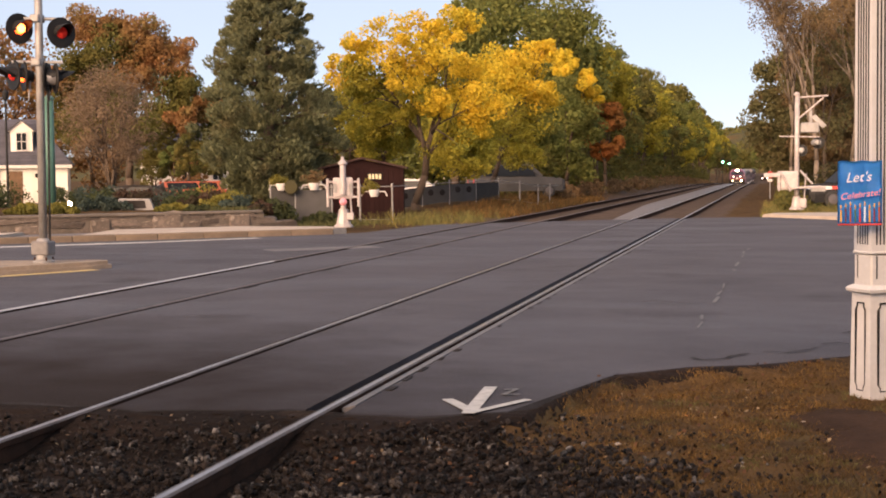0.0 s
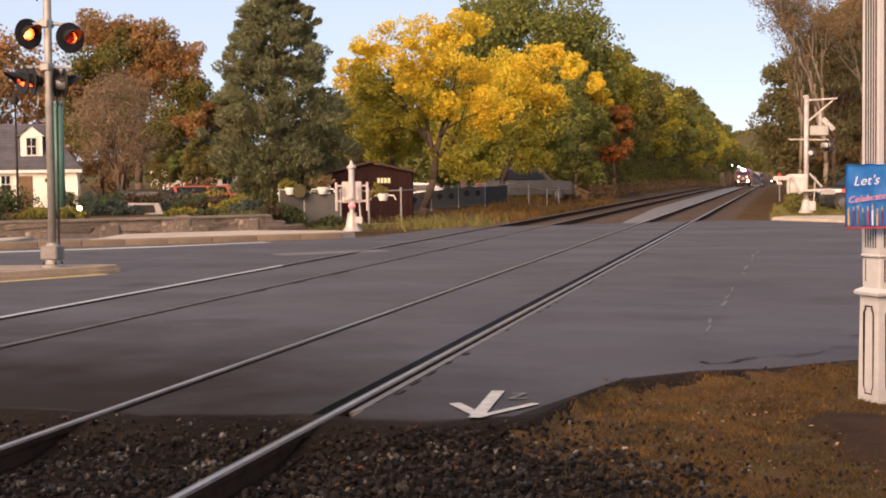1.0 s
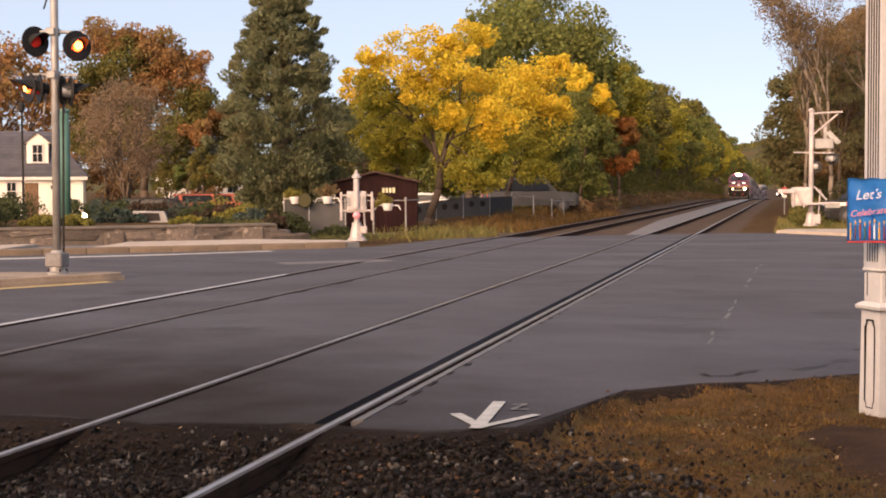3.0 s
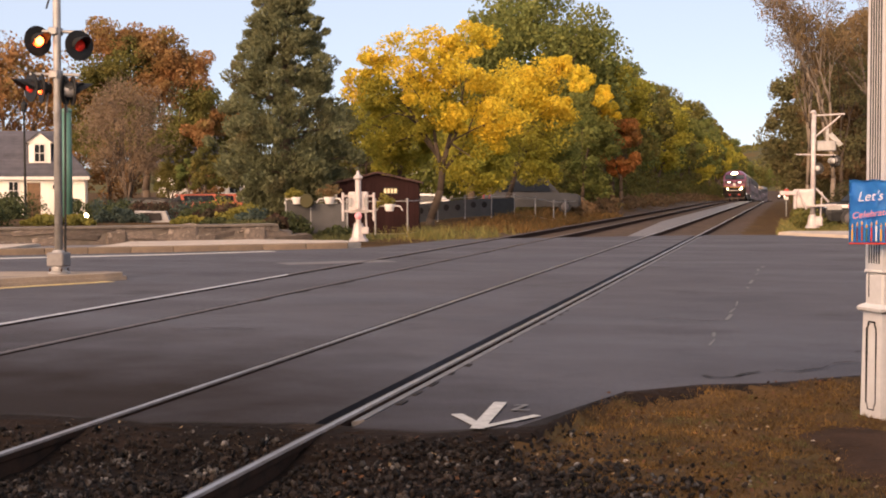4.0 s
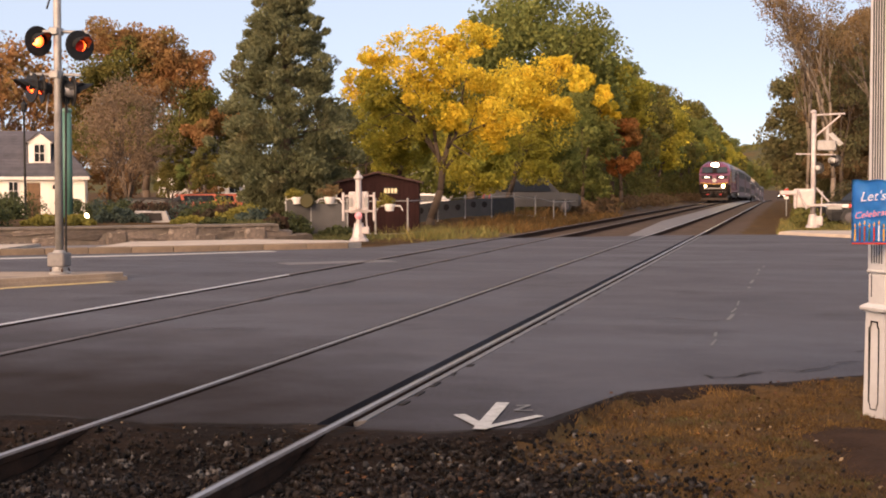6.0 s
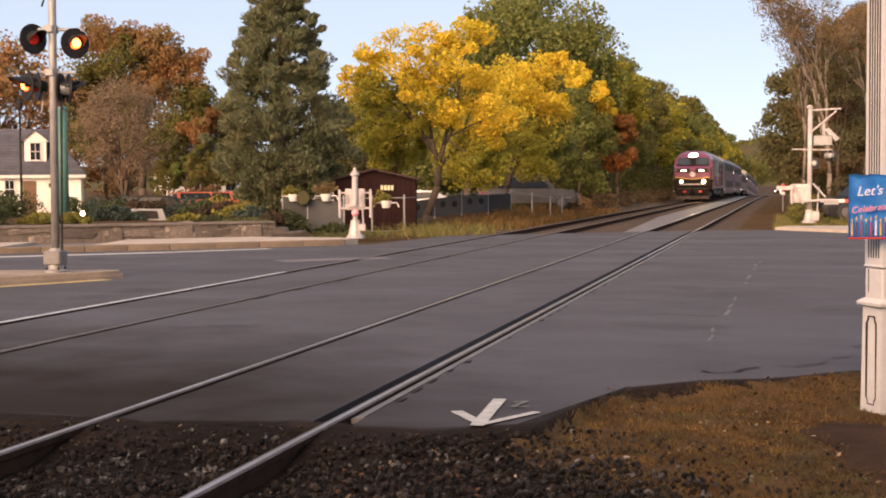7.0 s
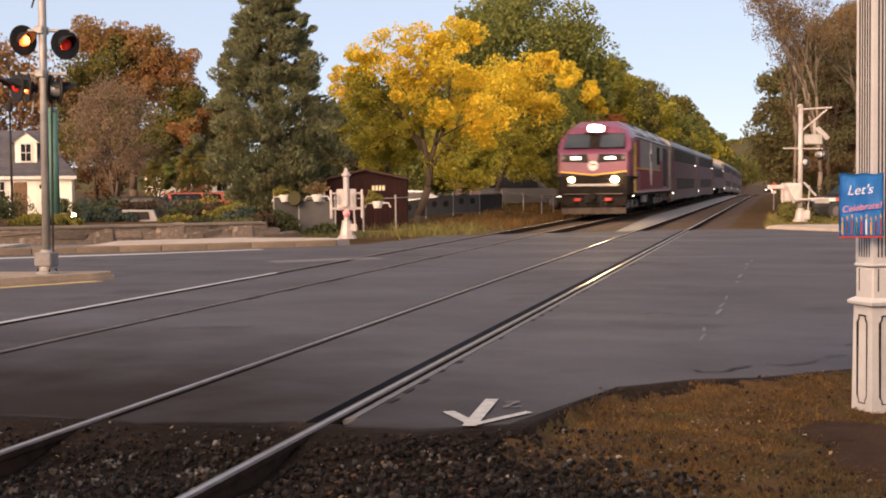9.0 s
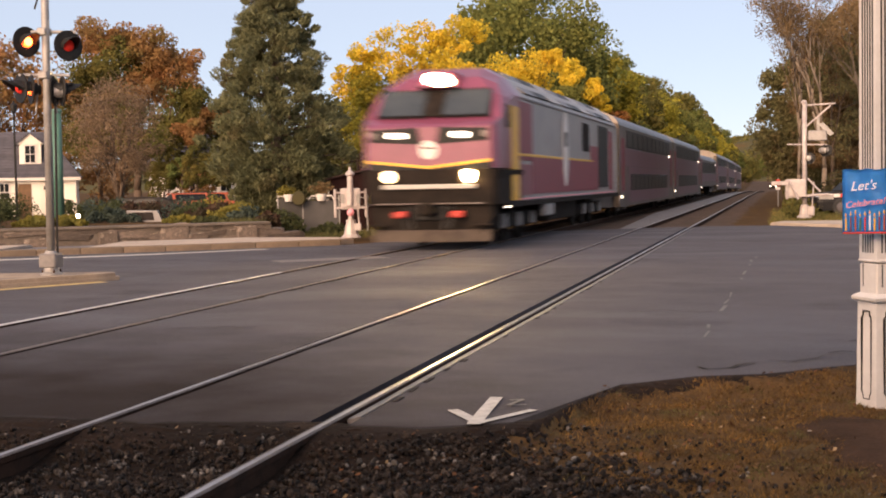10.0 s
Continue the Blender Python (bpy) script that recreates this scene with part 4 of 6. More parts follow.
# right of the line
bare_tree(1.7, 61, 10.6, 0.42, "tall pale-barked tree with thin tan leaves", 61, r0=0.115, leaves=80)
bare_tree(0.75, 63, 9.4, 0.4, "thin pale-barked tree nearly bare", 66, r0=0.09, leaves=40)
bare_tree(3.5, 63, 11.2, 0.46, "tall pale-barked tree with thin tan leaves", 63, r0=0.12, leaves=100)
broadleaf(2.3, 66, 9.9, 2.0, 4.2, "l_dusk", "ragged brown-green tree among the pale trunks", 70, 60, 0.2, 68, r0=0.1)
for i, (x, y, top, r, rz, mat) in enumerate(((0.95, 75, 8.9, 2.5, 4.4, "l_dusk"), (2.5, 71, 10.4, 2.3, 5.0, "l_tan"), (4.6, 74, 11.6, 2.8, 5.6, "l_tan"), (6.4, 80, 11.5, 3.4, 5.6, "l_dusk"), (2.2, 92, 8.6, 3.0, 4.2, "l_dusk"), (3.6, 98, 9.5, 3.4, 4.6, "l_olive"), (6, 115, 11, 4, 5, "l_dark"), (5, 140, 10, 4.2, 5, "l_olive"), (7, 175, 11, 5, 5.5, "l_dark"), (8, 220, 12, 6, 5.5, "l_olive"), (9, 280, 12, 7, 5.5, "l_green"), (9, 340, 12, 7, 5.5, "l_olive"))):
    broadleaf(x, y, top, r, rz, mat, "dark ragged tree across the line", 120 if y < 110 else 60, 110, 0.28 if y < 110 else 0.55, 400 + i, r0=0.17, group="trees across the line")


def shrub(x, y, r, h, mat, label, seed, size=0.09, per=90, clumps=22, group=""):
    rng = np.random.default_rng(seed)
    zb = height_at(x, y)
    th = empty("shrub", pose(x, y, zb), label, "shrub", group)
    d = rng.normal(size=(clumps, 3))
    d /= np.linalg.norm(d, axis=1)[:, None]
    d[:, 2] = np.abs(d[:, 2])
    c = d * np.sqrt(rng.uniform(0.2, 1, (clumps, 1))) * np.array([r, r, h * 0.8])
    bm = bmesh.new()
    for i in range(0, clumps, 3):
        tube((0, 0, -0.05), tuple(c[i]), 0.02, 0.006, 5, bm)
    part("stems", bm, "bark", th)
    link("foliage", quads("foliage", leaf_quads(rng, c, rng.uniform(0.25, 0.5, clumps) * min(r, h), per, size)), mat, th)


for i, (x, y, r, h, mat, lab) in enumerate((
        (-21.5, 33.2, 0.9, 0.75, "l_bush", "clipped dark green shrub"), (-20.4, 34.6, 0.6, 0.4, "l_goldbush", "low golden shrub by the wall"),
        (-22.6, 32.4, 0.8, 0.9, "l_bush", "clipped dark green shrub"), (-19.5, 34.8, 0.5, 0.35, "l_goldbush", "low golden shrub by the wall"),
        (-19.7, 37.7, 0.8, 0.5, "l_bluebush", "blue-green shrub in the garden"), (-19.6, 39.6, 0.8, 0.75, "l_redbush", "dark red garden shrub"),
        (-18.0, 40.0, 0.9, 0.7, "l_bush", "dark green garden shrub"),
        (-17.2, 39.4, 0.7, 0.6, "l_redbush", "dark red garden shrub"), (-16.3, 38.9, 0.75, 0.62, "l_goldbush", "bright golden garden shrub"),
        (-15.6, 38.2, 0.5, 0.45, "l_bluebush", "blue-green shrub in the garden"), (-14.6, 37.2, 0.4, 0.5, "l_redbush", "red flowering plant at the wall end"),
        (-17.1, 36.9, 0.5, 0.25, "l_goldbush", "low yellow-green edging plant"), (-16.2, 37.0, 0.5, 0.2, "l_bush", "low green edging plant"),
        (-21.0, 41, 1.0, 0.8, "l_bush", "dark green garden shrub"), (-22.3, 42.6, 1.0, 0.8, "l_bluebush", "blue-green shrub in the garden"),
        (-24.5, 44, 1.1, 0.9, "l_bush", "dark green garden shrub"), (-13.7, 40.5, 0.6, 0.4, "l_bush", "green weeds under the fence"), (-15.0, 39.8, 0.6, 0.95, "l_bush", "dark green plants before the fence"),
        (-19.9, 45.3, 1.2, 0.95, "l_bush", "dark green shrub before the parked cars"), (-21.6, 46.5, 1.2, 0.95, "l_bluebush", "blue-green shrub before the parked cars"), (-18.6, 43.6, 0.9, 0.8, "l_goldbush", "golden shrub before the parked cars"), (-26.5, 42, 0.9, 0.9, "l_bush", "dark green shrub before the house"), (-44.5, 72, 1.6, 1.5, "l_bush", "dark hedge shrub before the white house"), (-46.8, 71.5, 1.5, 1.5, "l_bush", "dark hedge shrub before the white house"))):
    shrub(x, y, r, h, mat, lab, 500 + i, size=0.1 if y < 50 else 0.16)
for i, (x, y) in enumerate(((2.7, 57.6), (4.3, 57.9), (6.0, 58.3))):
    shrub(x, y, 1.3, 2.0, "l_dark", "dark evergreen hedge shrub behind the parked car", 540 + i, size=0.14, per=120, clumps=34, group="hedge by the crossing")
rng = np.random.default_rng(93)
cs = np.stack([-11.9 - rng.uniform(0, 3.2, 420), 68 + 200 * rng.random(420) ** 1.3, np.zeros(420)], 1)
cs[:, 2] = ground_height(cs[:, 0], cs[:, 1]) + rng.uniform(0.3, 2.6, 420)
tagged(link("undergrowth", quads("undergrowth", leaf_quads(rng, cs, rng.uniform(0.5, 1.1, 420), 90, 0.26)), "l_olive"), "dense olive undergrowth between the trees", "undergrowth", kind="stuff")
# brush along the foot of the wood and on the right bank
rng = np.random.default_rng(91)
cs, rs = [], []
for i in range(420):
    y = 67 + 181 * rng.random() ** 1.5
    x = -10.2 - rng.uniform(0, 1.5)
    cs.append((x, y, height_at(x, y) + rng.uniform(0.0, 0.5)))
    rs.append(rng.uniform(0.2, 0.55))
tagged(link("brush", quads("brush", leaf_quads(rng, np.array(cs), np.array(rs), 26, 0.2)), "l_brush"), "brown brush at the foot of the wood", "brush", kind="stuff")
cs, rs = [], []
for i in range(260):
    y = 49 + 120 * rng.random() ** 1.6
    x = 0.3 + rng.uniform(0, 3.5) * (1.0 if y > 58 else 0.25)
    cs.append((x, y, height_at(x, y) + rng.uniform(0.0, 0.45)))
    rs.append(rng.uniform(0.15, 0.5))
tagged(link("brush", quads("brush", leaf_quads(rng, np.array(cs), np.array(rs), 30, 0.15)), "l_olive"), "low weeds and brush on the bank by the gate", "brush", kind="stuff")


def blades(name, pts, hmin, hmax, w, mat, label, seed, category="grass"):
    rng = np.random.default_rng(seed)
    n = len(pts)
    a = rng.uniform(0, 2 * np.pi, n)
    side = np.stack([np.cos(a), np.sin(a), np.zeros(n)], 1) * w * rng.uniform(0.6, 1.4, (n, 1))
    h = rng.uniform(hmin, hmax, (n, 1))
    bend = np.stack([rng.normal(0, 0.6, n), rng.normal(0, 0.6, n), np.ones(n)], 1)
    tip = pts + bend * h
    q = np.stack([pts - side, pts + side, tip + side * 0.3, tip - side * 0.3], 1)
    tagged(link(name, quads(name, q), mat), label, category, kind="stuff")


def scatter(n, x0, x1, y0, y1, seed, keep):
    rng = np.random.default_rng(seed)
    x, y = rng.uniform(x0, x1, n), rng.uniform(y0, y1, n)
    k = keep(x, y, rng)
    x, y = x[k], y[k]
    return np.stack([x, y, ground_height(x, y) - 0.005], 1)


def on_verge(x, y, rng):
    edge = near_edge(x)
    dens = smooth_step(-1.75, -0.9, x + 0.25 * np.sin(y * 3.1) - 0.75 * smooth_step(7.45, 6.6, y)) * smooth_step(0.06, 0.34, edge - y + 0.1 * np.sin(9 * x) + 0.12 * smooth_step(-0.9, 0.3, x))
    bald = smooth_step(0.18, 0.5, np.hypot((x - 0.55) / 1.0, (y - 8.1) / 0.9))
    return rng.random(len(x)) < dens * (0.4 + 0.6 * bald) * (0.62 + 0.38 * np.sin(7 * x + 3 * y) * np.sin(5 * y - 4 * x + 1) + 0.2 * np.sin(17 * x - 11 * y))


blades("grass", scatter(120000, -1.7, 2.0, 4.8, 10.9, 31, on_verge), 0.012, 0.034, 0.003, "dry_grass", "short dry brown grass on the verge", 32)
blades("tall_grass", scatter(9000, -12.3, -8.8, 37.0, 46, 33, lambda x, y, r: r.random(len(x)) < 0.06 + 0.6 * smooth_step(1.3, 0.2, np.hypot(x + 10.6, (y - 40.5) * 0.6)) + 0.5 * smooth_step(0.8, 0.1, np.hypot(x + 9.5, (y - 42.5) * 0.5))),
       0.1, 0.42, 0.009, "tall_grass", "tall yellow grass before the maroon shed", 34)
blades("tall_grass", scatter(9000, -11.6, -8.9, 46, 75, 35, lambda x, y, r: r.random(len(x)) < 0.6), 0.1, 0.35, 0.015, "dry_grass", "brown grass on the bank beside the track", 36)
blades("grass", scatter(9000, -0.4, 5, 43.6, 60, 37, lambda x, y, r: r.random(len(x)) < 0.8), 0.05, 0.25, 0.012, "tall_grass", "rough grass by the crossing gate", 38)
blades("grass", scatter(5000, -15.5, -11.9, 35.4, 41.5, 39, lambda x, y, r: y > 33.8 + (x + 13) * 0.8), 0.04, 0.16, 0.01, "weeds", "green-yellow weeds at the fence", 40)

# the wooded hill far down the line
xs = np.linspace(-420, 420, 85)
bm = bmesh.new()
rows = []
for k, (dy, f) in enumerate(((0, 0.0), (40, 0.45), (80, 0.8), (120, 1.0), (180, 0.9))):
    rows.append([bm.verts.new((x, 640 + dy, -2 + f * (21 + 4 * math.sin(x * 0.021 + 1) + 3.5 * math.exp(-((x + 5) / 40) ** 2) + 1.3 * noise.noise(Vector((x * 0.09, k, 0))) + 0.9 * noise.noise(Vector((x * 0.31, k, 4)))))) for x in xs])
for a, b in zip(rows, rows[1:]):
    for i in range(len(xs) - 1):
        bm.faces.new((a[i], a[i + 1], b[i + 1], b[i]))
tagged(part("backdrop", bm, "hill", smooth=True), "wooded hill on the horizon", "hill", kind="structure")
rng = np.random.default_rng(8)
hx = rng.uniform(-150, 70, 3000)
hk = rng.uniform(0.1, 1, 3000)
hc = np.stack([hx, 640 + 120 * hk, -2 + hk ** 0.8 * (20.5 + 4 * np.sin(hx * 0.021 + 1) + 3.5 * np.exp(-((hx + 5) / 40) ** 2))], 1)
tagged(link("hill_trees", quads("hill_trees", leaf_quads(rng, hc, rng.uniform(1.8, 3.6, 3000), 22, 1.7)), "l_olive"), "tree crowns on the distant hill", "trees", kind="stuff")

# ---- loose ballast ----
def pebble(rng, bm_seed):
    bm = bmesh.new()
    bmesh.ops.create_icosphere(bm, subdivisions=1, radius=0.5)
    for v in bm.verts:
        v.co = v.co * rng.uniform(0.72, 1.1)
        v.co.z *= 0.75
    return bm


rng = random.Random(21)
bases = []
for k in range(6):
    bm = pebble(rng, k)
    bm.verts.ensure_lookup_table()
    bases.append((np.array([tuple(v.co) for v in bm.verts]), [tuple(v.index for v in f.verts) for f in bm.faces]))
    bm.free()


def ballast():
    g = np.random.default_rng(22)
    near, verts, faces = [], [], []
    n = 0
    tries = 26000
    X = g.uniform(-7.5, 1.6, tries)
    Y = 4.9 + 3.3 * g.random(tries)
    big = g.random(tries)
    for x, y, s in zip(X, Y, big):
        if y > near_edge(x) - 0.12 - 0.4 * s * (x < -2.2):
            continue
        grass = float(smooth_step(-1.9, -0.6, x + 0.2 * math.sin(y * 5) - 1.0 * float(smooth_step(7.4, 6.7, y))))
        if s < grass * 0.94:
            continue
        if any(abs(x - r) < 0.085 for r in RAILS):
            continue
        size = (0.013 + 0.034 * g.random() ** 1.8) * (0.7 if grass > 0.6 else 1.0)
        z = height_at(x, y) + size * 0.2 + (0.02 * g.random())
        rot = Euler(g.uniform(0, 6.28, 3)).to_matrix()
        if len(near) < 300 and -2.6 < x < -0.9 and y < 6.9:
            near.append((x, y, z, size * 1.15, rot))
            continue
        vs, fs = bases[int(g.integers(6))]
        P = (vs * size * g.uniform(0.7, 1.35, 3)) @ np.array(rot).T + np.array((x, y, z))
        k = len(verts)
        verts.extend(P.tolist())
        faces.extend([tuple(i + k for i in f) for f in fs])
    ob = link("ballast", raw("ballast", verts, faces), "stone")
    tagged(ob, "coarse grey-brown crushed stone ballast", "ballast", kind="stuff")
    bed = empty("ballast_stones", pose(0, 0, 0), "loose crushed stones beside the rail", "ballast", kind="structure")
    mes = []
    for vs, fs in bases:
        me = raw("ballast_stone", vs.tolist(), fs)
        me.materials.append(M["stone_one"])
        mes.append(me)
    for i, (x, y, z, s, rot) in enumerate(near):
        piece("ballast_stone", mes[i % 6], bed, Matrix.LocRotScale((x, y, z), rot.to_quaternion(), (s * 1.15, s * 0.9, s)))


ballast()
# fallen leaves strewn over the verge and the stones
def litter(n, mat, label, seed, x0, x1, y0, y1, size):
    rng = np.random.default_rng(seed)
    x, y = rng.uniform(x0, x1, n), rng.uniform(y0, y1, n)
    keep = (y < near_edge(x) - 0.03) & (rng.random(n) < 0.35 + 0.65 * (np.sin(3.1 * x + 1.7 * y) * np.sin(2.3 * y - 1.9 * x) > -0.1))
    for r in RAILS:
        keep &= np.abs(x - r) > 0.1
    x, y = x[keep], y[keep]
    k = len(x)
    p = np.stack([x, y, ground_height(x, y) + rng.uniform(0.012, 0.034, k)], 1)
    a = rng.uniform(0, 2 * np.pi, k)
    tilt = rng.normal(0, 0.35, (k, 2))
    s = size * rng.uniform(0.5, 1.4, (k, 1))
    u = np.stack([np.cos(a), np.sin(a), tilt[:, 0]], 1) * s * 0.5
    v = np.stack([-np.sin(a), np.cos(a), tilt[:, 1]], 1) * s * 0.32
    tagged(link("leaf_litter", quads("leaf_litter", np.stack([p - u, p + v, p + u, p - v], 1)), mat), label, "fallen leaves", kind="stuff")


litter(2600, "litter_red", "red-brown fallen leaves on the verge and stones", 71, -2.4, 1.9, 6.2, 10.6, 0.028)
litter(1100, "litter_tan", "pale tan fallen leaves on the verge and stones", 72, -6.5, 1.9, 6.2, 10.6, 0.024)
# stones and scraps on the verge
for x, y, s, mat in ((-0.86, 7.45, 0.06, "concrete"), (-1.75, 6.72, 0.05, "pale"), (-1.35, 6.85, 0.06, "concrete"), (0.15, 8.3, 0.05, "concrete"), (-0.2, 7.0, 0.05, "concrete"), (0.35, 8.05, 0.04, "l_orange"), (-0.55, 8.4, 0.045, "l_orange"), (-2.2, 7.2, 0.05, "stone_one")):
    bm = bmesh.new()
    bmesh.ops.create_icosphere(bm, subdivisions=2, radius=s / 2)
    for v in bm.verts:
        v.co = Vector((v.co.x * 1.2, v.co.y, v.co.z * 0.5)) + noise.noise_vector(v.co * 40 + Vector((x * 7, 0, 0))) * s * 0.1
    o = part("stone", bm, mat, smooth=True)
    o.location = (x, y, height_at(x, y) + s * 0.06)
    o.scale = (0.65, 0.65, 0.65)
    tagged(o, "pale loose stone lying on the verge", "stone")

# ---- the train: built with its front at the origin, its length along +y ----
TRAIN_MID = 11.0
TRAIN_PATH = ((0, 286.0), (2.5, 222.0), (4.5, 174.5), (5.5, 150.0), (7.5, 96.5), (9, 55.3), (9.5, 41.7), (10, 28.1))
TRAIN = []


def plate(corners, thick, bm=None):
    """A flat plate over four corners, with thickness along its normal."""
    bm = bm or bmesh.new()
    c = [Vector(p) for p in corners]
    n = (c[1] - c[0]).cross(c[3] - c[0]).normalized() * thick
    A, B = [bm.verts.new(p) for p in c], [bm.verts.new(p + n) for p in c]
    bm.faces.new(A[::-1])
    bm.faces.new(B)
    for i in range(4):
        bm.faces.new((A[i], A[(i + 1) % 4], B[(i + 1) % 4], B[i]))
    return bm


def truck(parent, y, axles, r=0.5, gap=1.8):
    t = part("truck", box((-1.1, y - gap * (axles - 1) / 2 - 0.8, 0.35), (-0.98, y + gap * (axles - 1) / 2 + 0.8, 0.72), 0.04), "grime", parent)
    part("side_frame", box((0.98, y - gap * (axles - 1) / 2 - 0.8, 0.35), (1.1, y + gap * (axles - 1) / 2 + 0.8, 0.72), 0.04), "grime", t)
    part("bolster", box((-1.0, y - 0.3, 0.4), (1.0, y + 0.3, 0.85), 0.04), "grime", t)
    for i in range(axles):
        wy = y + (i - (axles - 1) / 2) * gap
        bm = bmesh.new()
        for sx in (-1, 1):
            m = pose(sx * 0.76, wy, r, 0, 90, 0)
            turned([(0.1, -0.07), (r * 0.85, -0.07), (r, -0.045), (r, 0.05), (r * 0.9, 0.07), (0.1, 0.07)], 22, bm, m)
        tube((-1.1, wy, r), (1.1, wy, r), 0.09, n=8, bm=bm)
        part("wheelset", bm, "grime", t)
        for sx in (-1, 1):
            part("axle_box", box((sx * 1.13 - 0.07, wy - 0.17, r - 0.16), (sx * 1.13 + 0.07, wy + 0.17, r + 0.16), 0.03), "greypaint", t)
    return t


def locomotive():
    th = empty("locomotive", pose(0, 0, 0), "purple, grey and yellow diesel passenger locomotive with headlights lit", "locomotive", "the train")
    W = 1.5
    def ring(y, w, low, eave, top, tw):
        return [(-w, y, low), (-w, y, eave), (-(w + tw) / 2 - 0.06, y, (eave + top) / 2 + 0.08), (-tw, y, top), (tw, y, top), ((w + tw) / 2 + 0.06, y, (eave + top) / 2 + 0.08), (w, y, eave), (w, y, low)]
    # cab: purple nose below a raked windscreen
    part("nose", loft([ring(0.0, 1.36, 1.72, 2.5, 2.6, 1.25), ring(0.12, 1.45, 1.72, 2.56, 2.68, 1.32), ring(0.45, W, 1.72, 2.64, 2.82, 1.38),
                       ring(0.95, W, 1.72, 3.05, 3.38, 1.15), ring(1.35, W, 1.72, 3.25, 3.74, 0.85), ring(2.0, W, 1.72, 3.35, 3.98, 0.75), ring(2.7, W, 1.72, 3.35, 4.02, 0.75)]), "purple", th, "purple painted cab nose", False)
    part("lower_nose", loft([ring(0.02, 1.36, 0.95, 1.5, 1.7, 1.34), ring(0.14, 1.45, 0.95, 1.5, 1.7, 1.42), ring(0.45, W - 0.005, 0.95, 1.5, 1.7, 1.46), ring(2.7, W - 0.005, 0.95, 1.5, 1.7, 1.46)]), "grime", th, "sooty black lower front")
    # yellow line that dips to the middle of the nose
    bm = bmesh.new()
    for sx in (-1, 1):
        plate([(sx * 1.36, -0.004, 1.86), (0, -0.004, 1.72), (0, -0.004, 1.78), (sx * 1.36, -0.004, 1.92)], 0.012 * sx, bm)
    bmesh.ops.recalc_face_normals(bm, faces=bm.faces)
    part("front_stripe", bm, "yellow", th)
    bm = bmesh.new()
    for sx in (-1, 1):
        plate([(sx * 1.36, -0.003, 1.70), (0, -0.003, 1.70), (0, -0.003, 1.72), (sx * 1.36, -0.003, 1.86)], 0.008 * sx, bm)
    bmesh.ops.recalc_face_normals(bm, faces=bm.faces)
    part("chevron", bm, "black", th)
    part("front_band", box((-1.02, -0.05, 1.29), (1.02, 0.05, 1.39), 0.015), "line", th, "white anticlimber edge")
    # raked windscreens
    def rake(x, f):
        return (x, 0.42 + 0.62 * f, 2.86 + 0.60 * f - 0.0)
    for sx in (-1, 1):
        a, b = sorted((sx * 0.22, sx * 1.2))
        fr = part("windscreen_frame", plate([(a - 0.07, 0.40, 2.82), (b + 0.07, 0.40, 2.82), (b + 0.0, 0.93, 3.46), (a + 0.0, 0.93, 3.46)], -0.06), "black", th)
        part("windscreen", plate([(a, 0.36, 2.88), (b, 0.36, 2.88), (b + 0.02, 0.84, 3.42), (a + 0.02, 0.84, 3.42)], -0.03), "windscreen", fr)
        c, d = sorted((sx * 0.28, sx * 1.15))
        rec = part("light_recess", box((c, -0.015, 2.3), (d, 0.06, 2.58), 0.02), "black", th)
        part("number_board", box((sx * 0.7 - 0.2, -0.03, 2.38), (sx * 0.7 + 0.2, -0.012, 2.485), 0.005), "board", rec)
        part("recess_mask", plate([(sx * 0.16, -0.006, 2.24), (sx * 1.3, -0.002, 2.30), (sx * 1.3, -0.002, 2.56), (sx * 0.24, -0.006, 2.60)], -0.01 * sx), "black", th)
        part("marker_lamp", turned([(0.0, 0), (0.075, 0.0), (0.07, 0.03), (0.01, 0.035)], 14, None, pose(sx * 1.22, -0.01, 2.44, 90)), "steel", th)
        dl = part("ditch_light", turned([(0.06, 0), (0.15, 0.02), (0.16, 0.1), (0.12, 0.2)], 18, None, pose(sx * 0.88, -0.02, 1.56, -90)), "steel", th)
        part("lens", turned([(0.005, 0.0), (0.125, 0.002), (0.125, 0.012), (0.005, 0.014)], 18, None, pose(sx * 0.88, -0.03, 1.56, 90)), "ditch" if sx > 0 else "ditch_dim", dl, "bright ditch light lens" if sx > 0 else "dimmed ditch light lens")
        part("step", box((sx * 1.15 - 0.22, -0.05, 0.5), (sx * 1.15 + 0.22, 0.25, 0.54), 0.01), "grime", th)
        part("red_cap", box((sx * 0.62 - 0.14, -0.16, 0.68), (sx * 0.62 + 0.14, 0.05, 0.82), 0.03), "red", th)
        part("handrail", tube((sx * 1.3, -0.1, 0.6), (sx * 1.3, -0.1, 1.25), 0.014, n=8), "grime", th)
    # round emblem of plain shapes
    em = part("emblem", turned([(0.005, 0.0), (0.2, 0.0), (0.2, 0.02), (0.005, 0.021)], 28, None, pose(0, -0.005, 2.12, 90)), "white", th, "round white emblem")
    part("emblem_bar", box((-0.12, -0.035, 2.14), (0.12, -0.026, 2.18)), "black", em)
    # roof headlight in its housing
    hl = part("headlight_housing", box((-0.42, 1.0, 3.5), (0.42, 1.7, 3.86), 0.06), "purple", th)
    # added shelf that keeps the lens's light off the nose below
    part("headlight_visor", box((-0.45, 0.72, 3.49), (0.45, 1.05, 3.53), 0.01), "purple", hl)
    part("headlight_lens", turned([(0.005, 0), (0.15, 0.0), (0.15, 0.02), (0.005, 0.022)], 28, None, pose(0, 0.996, 3.67, 90) @ Matrix.Diagonal((2.1, 0.82, 1, 1))), "head", hl)
